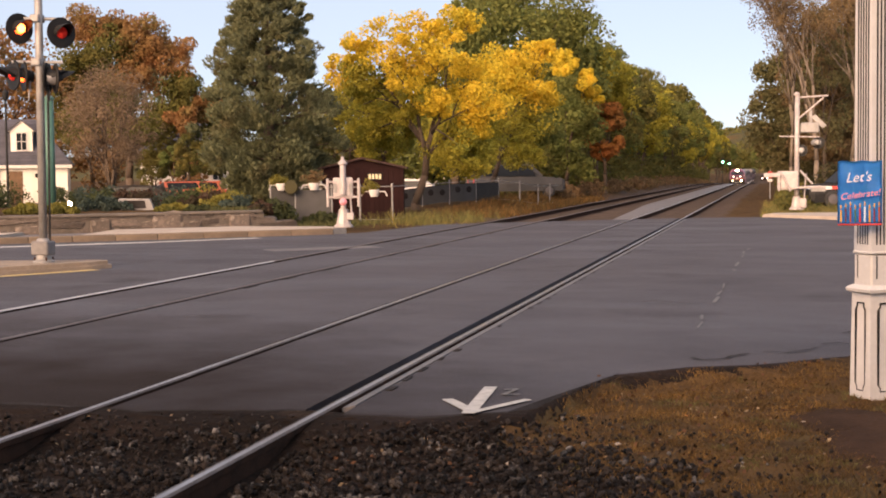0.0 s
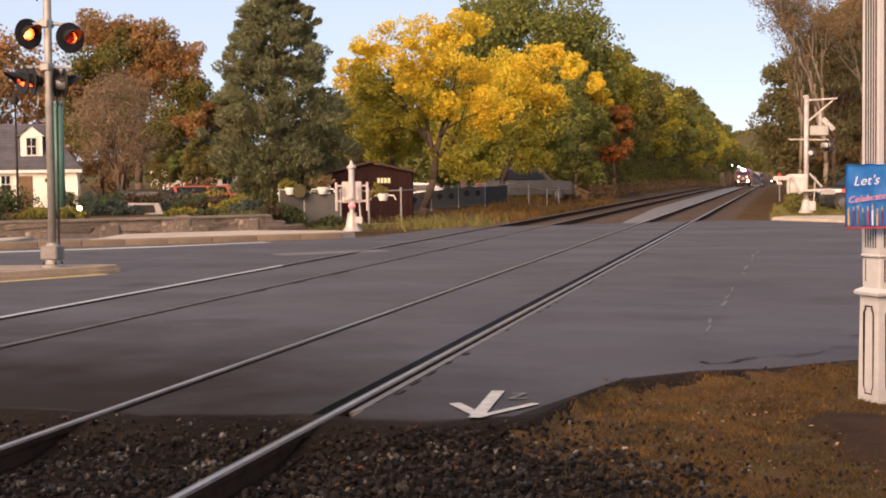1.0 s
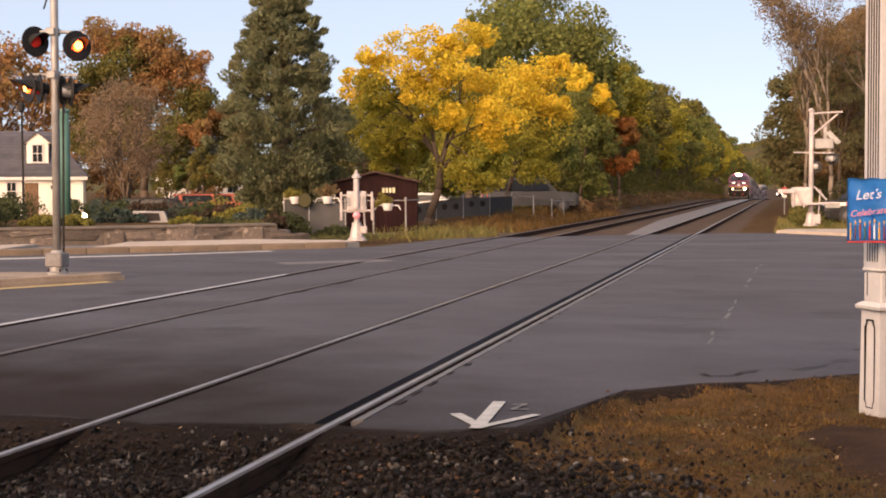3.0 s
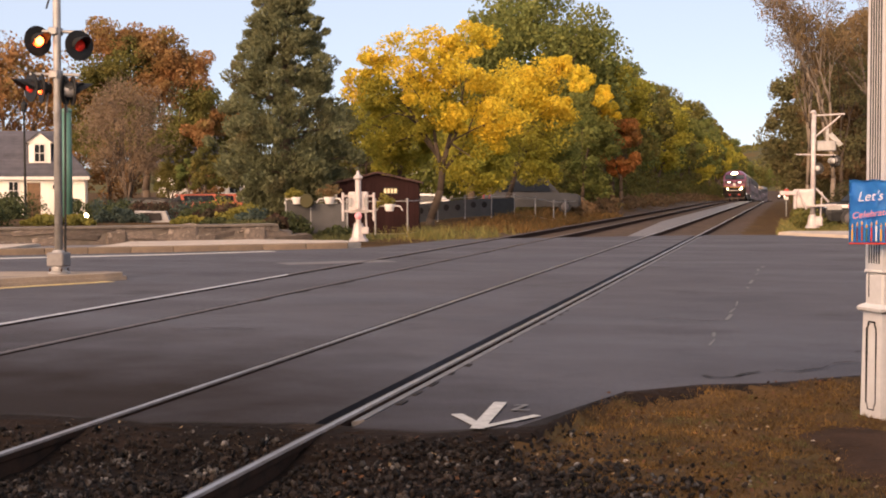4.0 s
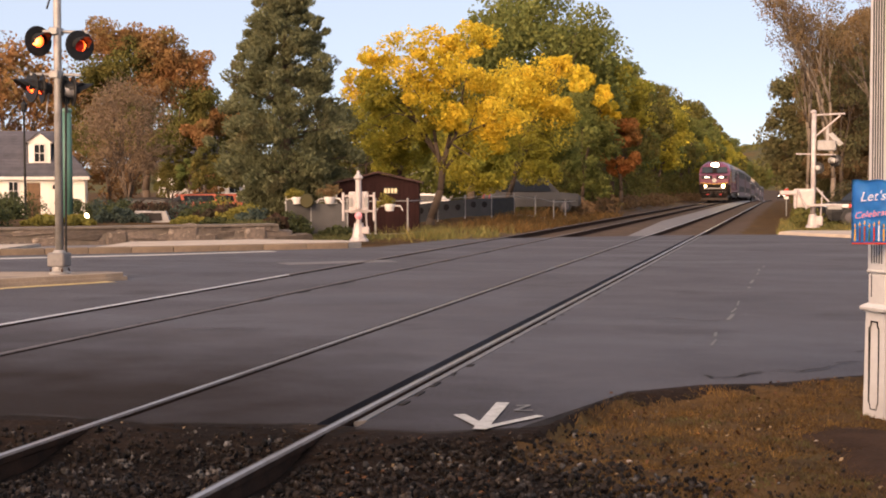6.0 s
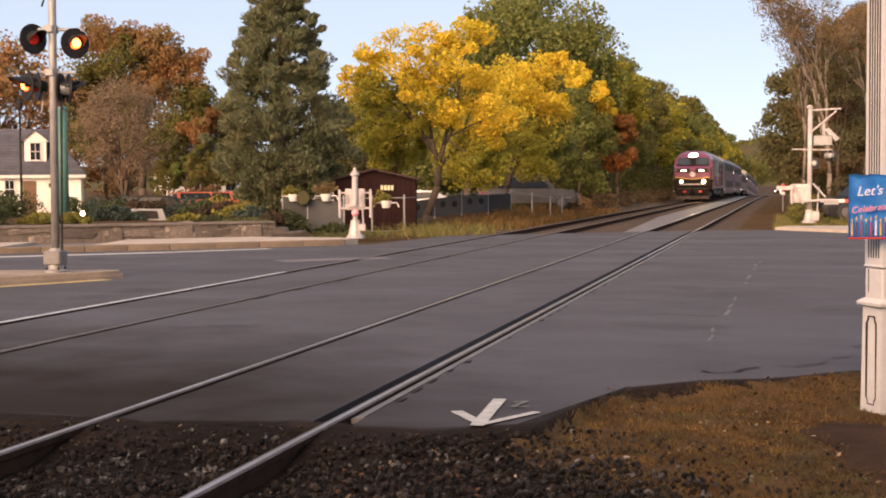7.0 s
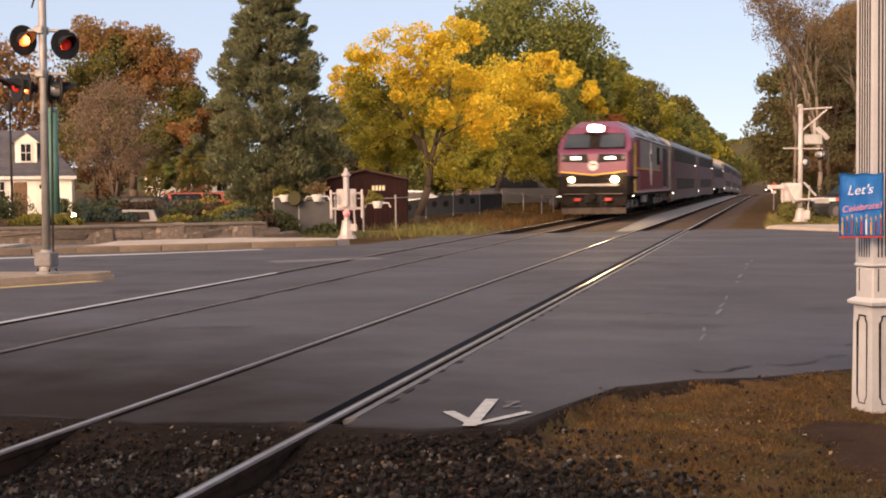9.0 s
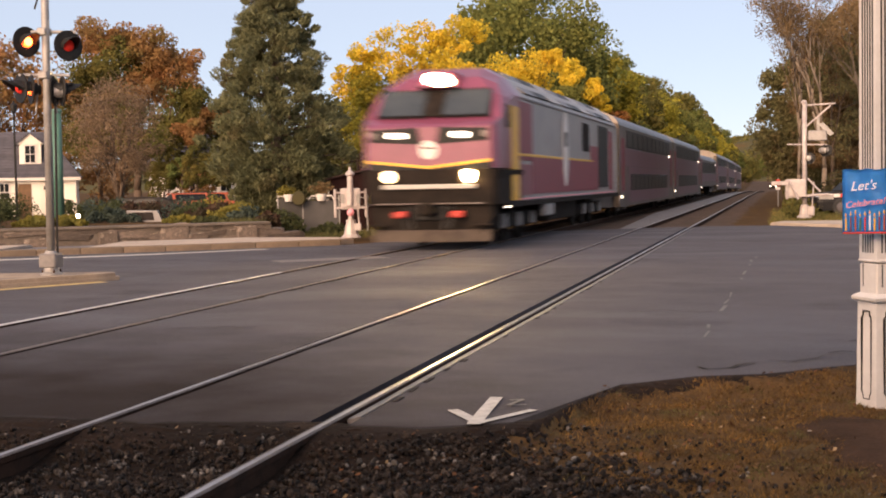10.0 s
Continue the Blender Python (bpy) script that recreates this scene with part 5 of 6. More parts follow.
    part("roof", loft([[(-0.85, y, 3.9), (-0.8, y, z), (0.8, y, z), (0.85, y, 3.9)] for y, z in ((2.7, 4.0), (21.2, 4.0))]), "black", th)
    # hood behind the cab
    Y1 = 21.3
    def side(name, y0, y1, z0, z1, mat, off=0.0, label=""):
        for sx in (-1, 1):
            a, b = sorted((sx * (W - 0.06), sx * (W + off)))
            part(name, box((a, y0, z0), (b, y1, z1), 0.008), mat, th, label)
    part("hood", loft([ring(2.7, W - 0.01, 0.95, 3.35, 4.0, 0.75), ring(Y1, W - 0.01, 0.95, 3.35, 4.0, 0.75)]), "greypaint", th, "grey hood sides")
    side("roof_panel", 2.8, Y1 - 0.1, 3.30, 3.36, "steel", 0.015)
    for i in range(9):
        y = 3.4 + i * 1.95
        for sx in (-1, 1):
            part("roof_hatch", plate([(sx * 1.42, y, 3.47), (sx * 1.42, y + 1.8, 3.47), (sx * 0.86, y + 1.8, 3.97), (sx * 0.86, y, 3.97)], 0.03 * sx), ("steel", "black", "greypaint")[i % 3], th)
    side("cab_door", 1.55, 2.35, 1.0, 3.1, "yellow", 0.012, "yellow painted cab door edge")
    side("cab_window", 0.95, 1.45, 2.6, 3.1, "glass", 0.01)
    side("front_panel", 2.5, 4.1, 1.9, 3.25, "maroon", 0.006)
    side("front_panel", 2.5, 4.1, 1.1, 1.82, "purple", 0.006)
    side("lower_panel", 4.1, 15.0, 1.12, 2.0, "maroon", 0.012, "maroon lower side")
    side("side_stripe", 2.4, 15.0, 2.0, 2.06, "yellow", 0.014)
    side("sill", 1.0, Y1, 0.86, 0.98, "grime", 0.03)
    side("sill_stripe", 2.6, 20.5, 1.0, 1.04, "pink", 0.018)
    side("rear_panel", 14.4, 16.0, 1.12, 2.5, "maroon", 0.014)
    side("grille", 16.2, 18.6, 1.2, 3.2, "black", 0.012, "black radiator grille")
    side("grille", 12.6, 14.0, 2.3, 3.15, "grime", 0.01, "dark side vent")
    side("rear_door", 19.0, 19.8, 1.1, 3.1, "maroon", 0.012)
    side("corner_post", 20.7, 21.25, 0.95, 3.3, "greypaint", 0.012)
    for sx in (-1, 1):
        ov = part("side_emblem", turned([(0.005, 0), (0.5, 0.0), (0.5, 0.015), (0.005, 0.016)], 28, None, pose(sx * (W + 0.012), 9.2, 2.3, 0, 90 * sx, 0) @ Matrix.Diagonal((2.05, 0.95, 1, 1))), "white", th, "tall white oval emblem")
        part("emblem_window", box((sx * (W + 0.03) - 0.005, 9.0, 2.35), (sx * (W + 0.03) + 0.005, 9.4, 2.75)), "black", ov)
    part("fuel_tank", box((-1.25, 7.8, 0.35), (1.25, 13.0, 0.9), 0.12, seg=2), "grime", th)
    part("pilot", loft([[(-1.12, y, 0.34), (-1.36, y, 0.7), (-1.36, y, 0.98), (1.36, y, 0.98), (1.36, y, 0.7), (1.12, y, 0.34)] for y in (0.1, 0.5)]), "grime", th)
    part("plough", loft([[(-1.3, 0.16, z1), (-0.5, -0.1, z1), (0.5, -0.1, z1), (1.3, 0.16, z1), (1.3, 0.2, z1), (0.5, -0.04, z1), (-0.5, -0.04, z1), (-1.3, 0.2, z1)] for z1 in (0.17, 0.42)]), "tie", th, "worn brown snow plough edge")
    part("coupler_pocket", box((-0.36, 0.06, 0.62), (0.36, 0.11, 1.1), 0.02), "black", th)
    part("uncoupling_lever", tube((-1.2, -0.1, 0.98), (1.2, -0.1, 0.98), 0.016, n=6), "steel", th)
    for x in (-0.5, -0.34, 0.34, 0.5):
        hose = tube((x, -0.02, 0.92), (x * 1.08, -0.14, 0.66), 0.024, n=8)
        tube((x * 1.08, -0.14, 0.66), (x * 0.95, -0.16, 0.46), 0.024, n=8, bm=hose)
        part("air_hose", hose, "dark", th)
    part("coupler", box((-0.14, -0.55, 0.72), (0.14, 0.1, 1.0), 0.05), "grime", th)
    part("front_gap", plate([(-0.2, 0.375, 2.86), (0.2, 0.375, 2.86), (0.2, 0.88, 3.44), (-0.2, 0.88, 3.44)], -0.035), "grime", th)
    part("rear_buffer", box((-0.3, Y1, 0.7), (0.3, Y1 + 0.25, 1.05), 0.04), "grime", th)
    for sx in (-1, 1):
        part("side_lamp", box((sx * 1.53 - 0.02, 0.75, 0.86), (sx * 1.53 + 0.02, 0.95, 0.9)), "board", th)
        part("battery_box", box((sx * 1.42 - 0.08, 5.9, 0.55), (sx * 1.42 + 0.08, 7.2, 0.88), 0.03), "greypaint", th)
    truck(th, 4.1, 3, 0.53, 1.85)
    truck(th, 17.0, 3, 0.53, 1.85)
    return th


def coach(double):
    top = 4.06 if double else 3.5
    th = empty("passenger_coach", pose(0, 0, 0),
               "two-level steel passenger coach with purple band" if double else "single-level steel passenger coach with purple band", "train coach", "the train")
    W, L, low = 1.5, 25.5, 0.42 if double else 0.85
    sh = top - 0.62
    arc = [(-W, low), (-W, sh)] + [(-W * math.cos(a) * 0.98, sh + (top - sh) * math.sin(a)) for a in np.linspace(0.25, math.pi - 0.25, 9)] + [(W, sh), (W, low)]
    part("shell", prism(arc, "y", 0.15, L), "steel", th, "brushed steel body")
    def band(name, y0, y1, z0, z1, mat, off, label=""):
        for sx in (-1, 1):
            a, b = sorted((sx * (W - 0.05), sx * (W + off)))
            part(name, box((a, y0, z0), (b, y1, z1), 0.006), mat, th, label)
    if double:
        band("purple_band", 0.5, L - 0.3, 1.95, 2.62, "mauve", 0.006, "faded purple stripe")
        rows = ((2.70, 3.28), (1.05, 1.62))
        band("lower_side", 3.4, L - 3.2, 0.55, 1.93, "mauve", 0.004)
    else:
        band("purple_band", 0.5, L - 0.3, 1.25, 1.8, "mauve", 0.006, "faded purple stripe")
        rows = ((1.95, 2.65),)
    for k, (z0, z1) in enumerate(rows):
        a, b = (2.6, L - 2.4) if k == 0 else (4.0, L - 3.8)
        band("window_band", a, b, z0 - 0.04, z1 + 0.04, "black", 0.008, "dark window band")
        n = 10
        for i in range(n):
            y = a + (b - a) * (i + 0.08) / n
            band("window", y, y + (b - a) / n * 0.84, z0, z1, "smoked", 0.016)
    for y in (0.9, L - 1.9):
        band("door", y, y + 1.0, max(low, 1.0), 3.0 if double else 2.9, "maroon", 0.01, "maroon end door")
    for sx in (-1, 1):
        part("end_post", box((sx * 1.36 - 0.14, 0.06, low), (sx * 1.36 + 0.14, 0.2, top - 0.55), 0.03), "kerb", th, "tan corner post")
        part("step_lamp", turned([(0.005, 0), (0.055, 0), (0.055, 0.03), (0.005, 0.035)], 12, None, pose(sx * (W + 0.01), 0.7, 0.80, 0, 90 * sx, 0)), "step", th)
        part("door_lamp", turned([(0.005, 0), (0.055, 0), (0.055, 0.03), (0.005, 0.035)], 12, None, pose(sx * (W + 0.01), 22.6, 2.62, 0, 90 * sx, 0)), "step", th)
    part("end_wall", box((-1.44, 0.10, low), (1.44, 0.16, top - 0.5), 0.02), "greypaint", th)
    part("gangway", box((-0.6, -0.2, 1.0), (0.6, 0.12, 3.0), 0.06), "dark", th)
    part("roof_cap", prism([(x * 1.004, z + 0.012) for x, z in arc[1:-1]], "y", 0.08, 0.3), "concrete", th, "pale roof end")
    truck(th, 3.6, 2, 0.42, 2.4)
    truck(th, L - 3.6, 2, 0.42, 2.4)
    return th


loco = locomotive()
TRAIN.append((loco, 0.0))
double_coach = coach(True)
single_coach = coach(False)
TRAIN.append((double_coach, 21.9))
TRAIN.append((single_coach, 21.9 + 2 * 25.8))
for k in (1, 3, 4, 5):
    TRAIN.append((copy_thing(double_coach, pose(0, 0, 0)), 21.9 + k * 25.8))

# ---- crossing equipment ----
FLASHERS = []


def lamp_head(parent, m, lit, r=0.235, u_dark=True):
    """A flashing-light head that looks along its local +x; lit: 0 or 1, by which beat it flashes, or None."""
    turn = m @ pose(0, 0, 0, 0, 90, 0)
    disc = part("backing_disc", turned([(0.01, -0.012), (r - 0.01, -0.012), (r, 0.0), (r - 0.004, 0.012), (0.01, 0.012)], 30, None, turn), "black", parent, "black round backing disc")
    part("housing", turned([(0.03, -0.15), (0.08, -0.14), (0.1, -0.08), (0.105, -0.012)], 20, None, turn), "black" if u_dark else "galv", disc)
    # the lens turns in its housing: one half bright with its lamp, the other dark
    globe = turned([(0.004, -0.098), (0.05, -0.084), (0.084, -0.05), (0.098, 0.0), (0.084, 0.05), (0.05, 0.084), (0.004, 0.098)], 20, None, pose(0, 0, 0, 0, 90, 0))
    for f in globe.faces:
        f.material_index = 1 if f.calc_center_median().x > 0 else 0
    lens = part("lens", globe, ("red_faint" if lit is not None else "red_dim", "red_lit" if lit is not None else "red_dim"), disc, "red flashing lens" if lit is not None else "dark red lens", True)
    if lit is not None:
        part("lamp_glow", turned([(0.066, 0.07), (0.062, 0.086), (0.04, 0.098), (0.004, 0.104)], 16, None, pose(0, 0, 0, 0, 90, 0)), "bulb", lens)
        FLASHERS.append((lens, m @ pose(-0.015, 0, 0), lit))
    else:
        lens.matrix_basis = m @ pose(-0.035, 0, 0)
    bm = bmesh.new()
    n = 14
    a0, a1 = math.radians(-20), math.radians(200)
    ring_in, ring_out = [], []
    for i in range(n + 1):
        a = a0 + (a1 - a0) * i / n
        reach = 0.10 + 0.20 * max(0.0, math.sin(a)) ** 0.7
        for rr, store in ((0.118, ring_in), (0.124, ring_out)):
            p, q = (0.01, rr * math.cos(a), rr * math.sin(a)), (reach, rr * 0.95 * math.cos(a), rr * 0.95 * math.sin(a))
            store.append((bm.verts.new(p), bm.verts.new(q)))
    for i in range(n):
        bm.faces.new((ring_out[i][0], ring_out[i + 1][0], ring_out[i + 1][1], ring_out[i][1]))
        bm.faces.new((ring_in[i][1], ring_in[i + 1][1], ring_in[i + 1][0], ring_in[i][0]))
        bm.faces.new((ring_out[i][1], ring_out[i + 1][1], ring_in[i + 1][1], ring_in[i][1]))
    bmesh.ops.transform(bm, matrix=m, verts=bm.verts)
    bmesh.ops.recalc_face_normals(bm, faces=bm.faces)
    part("hood", bm, "black", disc)
    return disc


def crossing_signal():
    th = empty("crossing_signal", pose(-11.0, 19.02, 0.105), "grey steel crossing mast with red flashing lamps", "crossing signal")
    lean = 0.045
    part("mast", tube((0, 0, 0.3), (lean, 0, 6.0), 0.063, 0.06, 16), "galv", th, smooth=True)
    part("base_collar", turned([(0.17, 0), (0.17, 0.03), (0.12, 0.06), (0.105, 0.34), (0.08, 0.38)], 16), "galv", th)
    part("base_box", box((-0.15, -0.13, 0.12), (0.14, 0.13, 0.34), 0.02), "rubber", th)
    for a in range(4):
        x, y = 0.14 * math.cos(a * 1.571 + 0.78), 0.14 * math.sin(a * 1.571 + 0.78)
        part("anchor_bolt", tube((x, y, 0.02), (x, y, 0.09), 0.014, n=8), "rail_side", th)
    ux, uy = 0.969, 0.247
    def at(u, back, z):
        return (u * ux - back * uy, u * uy + back * ux, z)
    part("upper_arm", tube(at(-0.3, 0.05, 3.76), at(0.48, 0.05, 3.74), 0.026, n=10), "galv", th)
    part("lower_arm", tube(at(-0.42, 0.05, 3.10), at(0.36, 0.05, 3.08), 0.026, n=10), "galv", th)
    for u, z in ((0.0, 3.75), (0.0, 3.09)):
        part("clamp", box((*at(u - 0.1, -0.07, z - 0.05)[:2], z - 0.06), (*at(u + 0.1, 0.1, z)[:2], z + 0.06), 0.015), "galv", th)
    for u, zc, ang, lit in ((-0.27, 3.60, -28, 0), (0.37, 3.53, -36, 1), (-0.24, 2.88, 222, 0), (-0.4, 2.9, 236, 1), (0.12, 2.85, 12, None), (0.24, 2.84, 40, None)):
        lamp_head(th, pose(*at(u, -0.02 if zc > 3.3 else 0.06, zc), 0, 0, ang), lit, u_dark=u < 0.2 or zc > 3.3)
    sb = part("sign_bracket", tube(at(-0.02, 0.04, 4.5), at(-0.14, 0.02, 4.1), 0.014, n=8), "black", th)
    for u in (-0.12, 0.1):
        cable = bmesh.new()
        pts = [Vector(at(u * (1 + 0.5 * math.sin(math.pi * k / 6)), 0.05, 3.06 - 0.5 * math.sin(math.pi * k / 6) - 0.02 * k)) for k in range(7)]
        for p, q in zip(pts, pts[1:]):
            tube(p, q, 0.012, n=6, bm=cable)
        part("lamp_cable", cable, "galv", th, "slack grey lamp cable")
    part("conduit", tube((0.09, 0.04, 0.3), (0.09 + lean, 0.04, 3.0), 0.018, n=8), "black", th)


crossing_signal()


def gate_mechanism():
    th = empty("gate_mechanism", pose(-11.46, 35.62, -0.02), "silver-painted crossing gate mechanism on a tapered pedestal", "gate mechanism")
    th.rotation_euler = (0, 0, radians(17))
    part("pedestal", turned([(0.27, 0), (0.27, 0.03), (0.2, 0.1), (0.13, 0.46), (0.13, 0.5)], 8), "silver", th)
    part("stem", tube((0, 0, 0.48), (0, 0, 1.0), 0.075, 0.07, 14), "silver", th)
    part("housing", box((-0.27, -0.16, 0.78), (0.27, 0.2, 1.36), 0.05, seg=2), "silver", th)
    part("door", box((-0.2, -0.185, 0.84), (0.2, -0.158, 1.3), 0.012), "silver", th)
    part("column", tube((0, -0.2, 0.9), (0, -0.2, 1.72), 0.085, 0.08, 14), "silver", th)
    part("cap", turned([(0.09, 1.7), (0.125, 1.72), (0.125, 1.76), (0.05, 1.84), (0.035, 1.92), (0.005, 1.94)], 16, None, pose(0, -0.2, 0)), "silver", th)
    for sx in (-1, 1):
        part("support_arm", box((sx * 0.42 - 0.035, -0.14, 0.56), (sx * 0.42 + 0.035, -0.06, 1.34), 0.015), "silver", th)
        part("crossbar", box((sx * 0.2 - 0.22, -0.13, 0.80), (sx * 0.2 + 0.22, -0.07, 0.86), 0.01), "silver", th)
        part("crossbar", box((sx * 0.2 - 0.22, -0.13, 1.22), (sx * 0.2 + 0.22, -0.07, 1.27), 0.01), "silver", th)
        part("vent", box((sx * 0.21 - 0.05, -0.2, 0.95), (sx * 0.21 + 0.05, -0.186, 1.2), 0.01), "galv", th)
    part("bell", turned([(0.005, 0), (0.1, 0.02), (0.095, 0.05), (0.03, 0.1)], 16, None, pose(0, -0.27, 0.7, 90)), "pink", th, "faded pinkish bell")
    part("cable", tube((0.2, -0.1, 0.78), (0.22, -0.12, 0.4), 0.025, n=8), "silver", th)
    part("junction_box", box((0.1, -0.18, 0.2), (0.28, -0.02, 0.4), 0.02), "silver", th)


gate_mechanism()


def crossing_gate():
    th = empty("crossing_gate", pose(0.71, 46.4, 0.08), "silver crossing gate mast with lowered red and white arm", "crossing gate")
    part("mast", tube((0, 0, 0.2), (0.02, 0, 3.78), 0.085, 0.075, 16), "silver", th, smooth=True)
    part("cap", turned([(0.1, 3.76), (0.1, 3.82), (0.04, 3.86)], 14), "silver", th)
    part("base", turned([(0.24, 0), (0.24, 0.04), (0.17, 0.1), (0.13, 0.4), (0.1, 0.44)], 12), "silver", th)
    part("base_box", box((0.08, -0.16, 0.06), (0.32, 0.14, 0.38), 0.03), "silver", th)
    part("mechanism", box((-0.62, -0.25, 0.66), (0.06, 0.22, 1.28), 0.08, seg=2), "silver", th)
    cw = part("counterweight_arm", box((-0.6, -0.32, 0.62), (-0.52, -0.26, 1.25), 0.02), "silver", th)
    part("counterweight", box((-1.05, -0.34, 1.08), (-0.5, -0.24, 1.22), 0.02), "silver", cw)
    part("counterweight_arm", tube((-0.5, -0.3, 1.25), (-0.2, -0.3, 0.62), 0.035, n=8), "silver", th)
    part("brace", tube((0.1, -0.25, 1.3), (0.5, -0.25, 0.85), 0.035, n=8), "silver", th)
    part("brace", tube((-0.1, -0.25, 0.72), (0.75, -0.25, 0.76), 0.04, n=8), "silver", th)
    part("conduit", tube((0.24, -0.1, 0.3), (0.30, -0.12, 1.2), 0.025, n=8), "silver", th)
    x = 0.7
    arm = part("arm_root", box((0.45, -0.27, 0.60), (0.92, -0.21, 0.76), 0.01), "galv", th)
    for i in range(11):
        l = 0.42
        part("arm_stripe", box((x, -0.262, 0.665), (x + l - 0.004, -0.222, 0.775), 0.006), ("white", "red")[i % 2], arm)
        x += l
    part("lamp_arm", tube((-0.55, 0, 2.42), (0.72, 0, 2.38), 0.025, n=8), "silver", th)
    for u, ang in ((0.7, 82), (0.62, 30), (0.16, 84)):
        lamp_head(th, pose(u, 0.0, 2.2 if u > 0.3 else 1.95, 0, 0, ang), None, 0.2, False)
    part("sign_arm", tube((-0.05, 0, 3.68), (1.0, 0, 3.72), 0.03, n=8), "silver", th)
    part("sign_brace", tube((0.02, 0, 2.95), (0.85, 0, 3.66), 0.03, n=8), "silver", th)
    part("sign_board", box((0.4, 0.02, 2.7), (0.5, 0.05, 3.3), 0.01), "galv", th).rotation_euler = (0, 0, 0)
    part("sign_blade", plate([(0.45, -0.06, 3.05), (0.6, -0.06, 3.12), (0.95, -0.06, 2.75), (0.82, -0.06, 2.66)], 0.02), "galv", th, "back of a tilted sign blade")
    part("relay_box", box((0.12, -0.12, 2.52), (0.72, 0.12, 2.86), 0.03), "galv", th)


crossing_gate()


def porch_pillar():
    """Cast post on a panelled pedestal, turned away from the camera's axis."""
    th = empty("pillar", pose(0.6176, 9.32, -0.076, 0, 0, -58.5), "white painted pillar with fluted shaft and panelled base", "pillar")
    s = 0.112
    th.scale = (0.965, 0.965, 0.965)
    part("foot", box((-s - 0.012, -s - 0.012, -0.15), (s + 0.012, s + 0.012, -0.03), 0.008), "white", th)
    ped = part("pedestal", loft([[(-w, -w, z), (w, -w, z), (w, w, z), (-w, w, z)] for z, w in ((-0.035, s + 0.004), (0.70, s - 0.006))]), "white", th)
    part("cap", loft([[(-w, -w, z), (w, -w, z), (w, w, z), (-w, w, z)] for z, w in ((0.69, s), (0.70, s + 0.022), (0.72, s + 0.026), (0.735, s + 0.01), (0.75, s - 0.02))]), "white", th)
    # raised panel outline with notched corners on two faces
    out = [(-0.052, 0.075), (-0.052, 0.58), (-0.036, 0.60), (-0.036, 0.625), (0.036, 0.625), (0.036, 0.60), (0.052, 0.58), (0.052, 0.075), (0.036, 0.055), (0.036, 0.03), (-0.036, 0.03), (-0.036, 0.055)]
    for face in range(4):
        bm = bmesh.new()
        for k in range(len(out)):
            a, b = Vector(out[k]), Vector(out[(k + 1) % len(out)])
            # black colour paints the moulding's shadow, first edge thicker for the shaded side
            tube((a.x, -s - 0.001, a.y), (b.x, -s - 0.001, b.y), 0.0085 if k == 0 else 0.0055, n=6, bm=bm)
        o = part("panel_moulding", bm, "black", ped, "panel moulding coloured black for its shadow")
        o.matrix_basis = pose(0, 0, 0, 0, 0, 90 * face)
    part("plinth", box((-0.098, -0.098, 0.74), (0.098, 0.098, 0.95), 0.01), "white", th)
    part("ring", box((-0.106, -0.106, 0.955), (0.106, 0.106, 0.975), 0.006), "white", th)
    hs = 0.098
    part("shaft", loft([[(-w, -w, z), (w, -w, z), (w, w, z), (-w, w, z)] for z, w in ((0.97, hs), (3.4, hs - 0.004))]), "white", th, "square white shaft with slotted faces")
    # the grooves' shade is coloured in as thin dark strips set on the faces
    slot = None
    for face in range(4):
        turn = pose(0, 0, 0, 0, 0, 90 * face)
        for k in range(5):
            m = turn @ pose(-0.056 + 0.028 * k, 0, 0)
            if slot is None:
                o = part("slot", box((-0.0062, -hs - 0.0015, 1.02), (0.0062, -hs + 0.004, 3.37), 0.001), "dark", th, "dark vertical strip coloured as groove shade")
                slot = o.data
                o.matrix_basis = m
            else:
                piece("slot", slot, th, m)
        # one more painted strip of groove shade, on the plinth
        o = part("low_slot", box((-0.06, -0.0995, 0.79), (-0.05, -0.096, 0.945)), "dark", th)
        o.matrix_basis = turn


porch_pillar()


def banner():
    th = empty("banner", pose(0.5095, 9.129, 1.2456, 0, 0, 3), "small blue celebration banner tied to the white pillar", "banner")
    th.scale = (0.965, 0.965, 0.965)
    nx, nz = 14, 18
    bm = bmesh.new()
    vs = [[bm.verts.new((-0.142 + 0.284 * i / nx, 0.006 * math.sin(i * 0.9) + 0.004 * math.sin(j * 0.8 + i * 0.3), -0.212 + 0.424 * j / nz + 0.004 * math.sin(i))) for i in range(nx + 1)] for j in range(nz + 1)]
    for j in range(nz):
        for i in range(nx):
            bm.faces.new((vs[j][i], vs[j][i + 1], vs[j + 1][i + 1], vs[j + 1][i]))
    bmesh.ops.solidify(bm, geom=bm.faces[:], thickness=0.004)
    part("cloth", bm, "blue", th, smooth=True)
    writing("lettering", "Let's", 0.088, "pale", th, pose(-0.012, -0.022, 0.075, 84, -4, 0), "pale script lettering")
    writing("lettering", "Celebrate!", 0.06, "pink", th, pose(0.0, -0.022, -0.03, 84, -7, 0), "pink script lettering")
    cols = ("yellow", "mauve", "orange", "green", "red", "pale", "yellow", "purple", "orange")
    for i in range(9):
        x = -0.122 + 0.0305 * i
        c = part("candle", box((x - 0.006, -0.02, -0.195), (x + 0.006, -0.014, -0.112 + 0.010 * (i % 3)), 0.002), cols[i], th)
        part("flame", turned([(0.001, 0), (0.006, 0.01), (0.004, 0.022), (0.0008, 0.032)], 8, None, pose(x, -0.018, -0.108 + 0.010 * (i % 3))), "yellow", c)
    part("hem", box((-0.142, -0.014, -0.216), (0.142, -0.006, -0.203), 0.002), "red", th, "red lower hem")


banner()

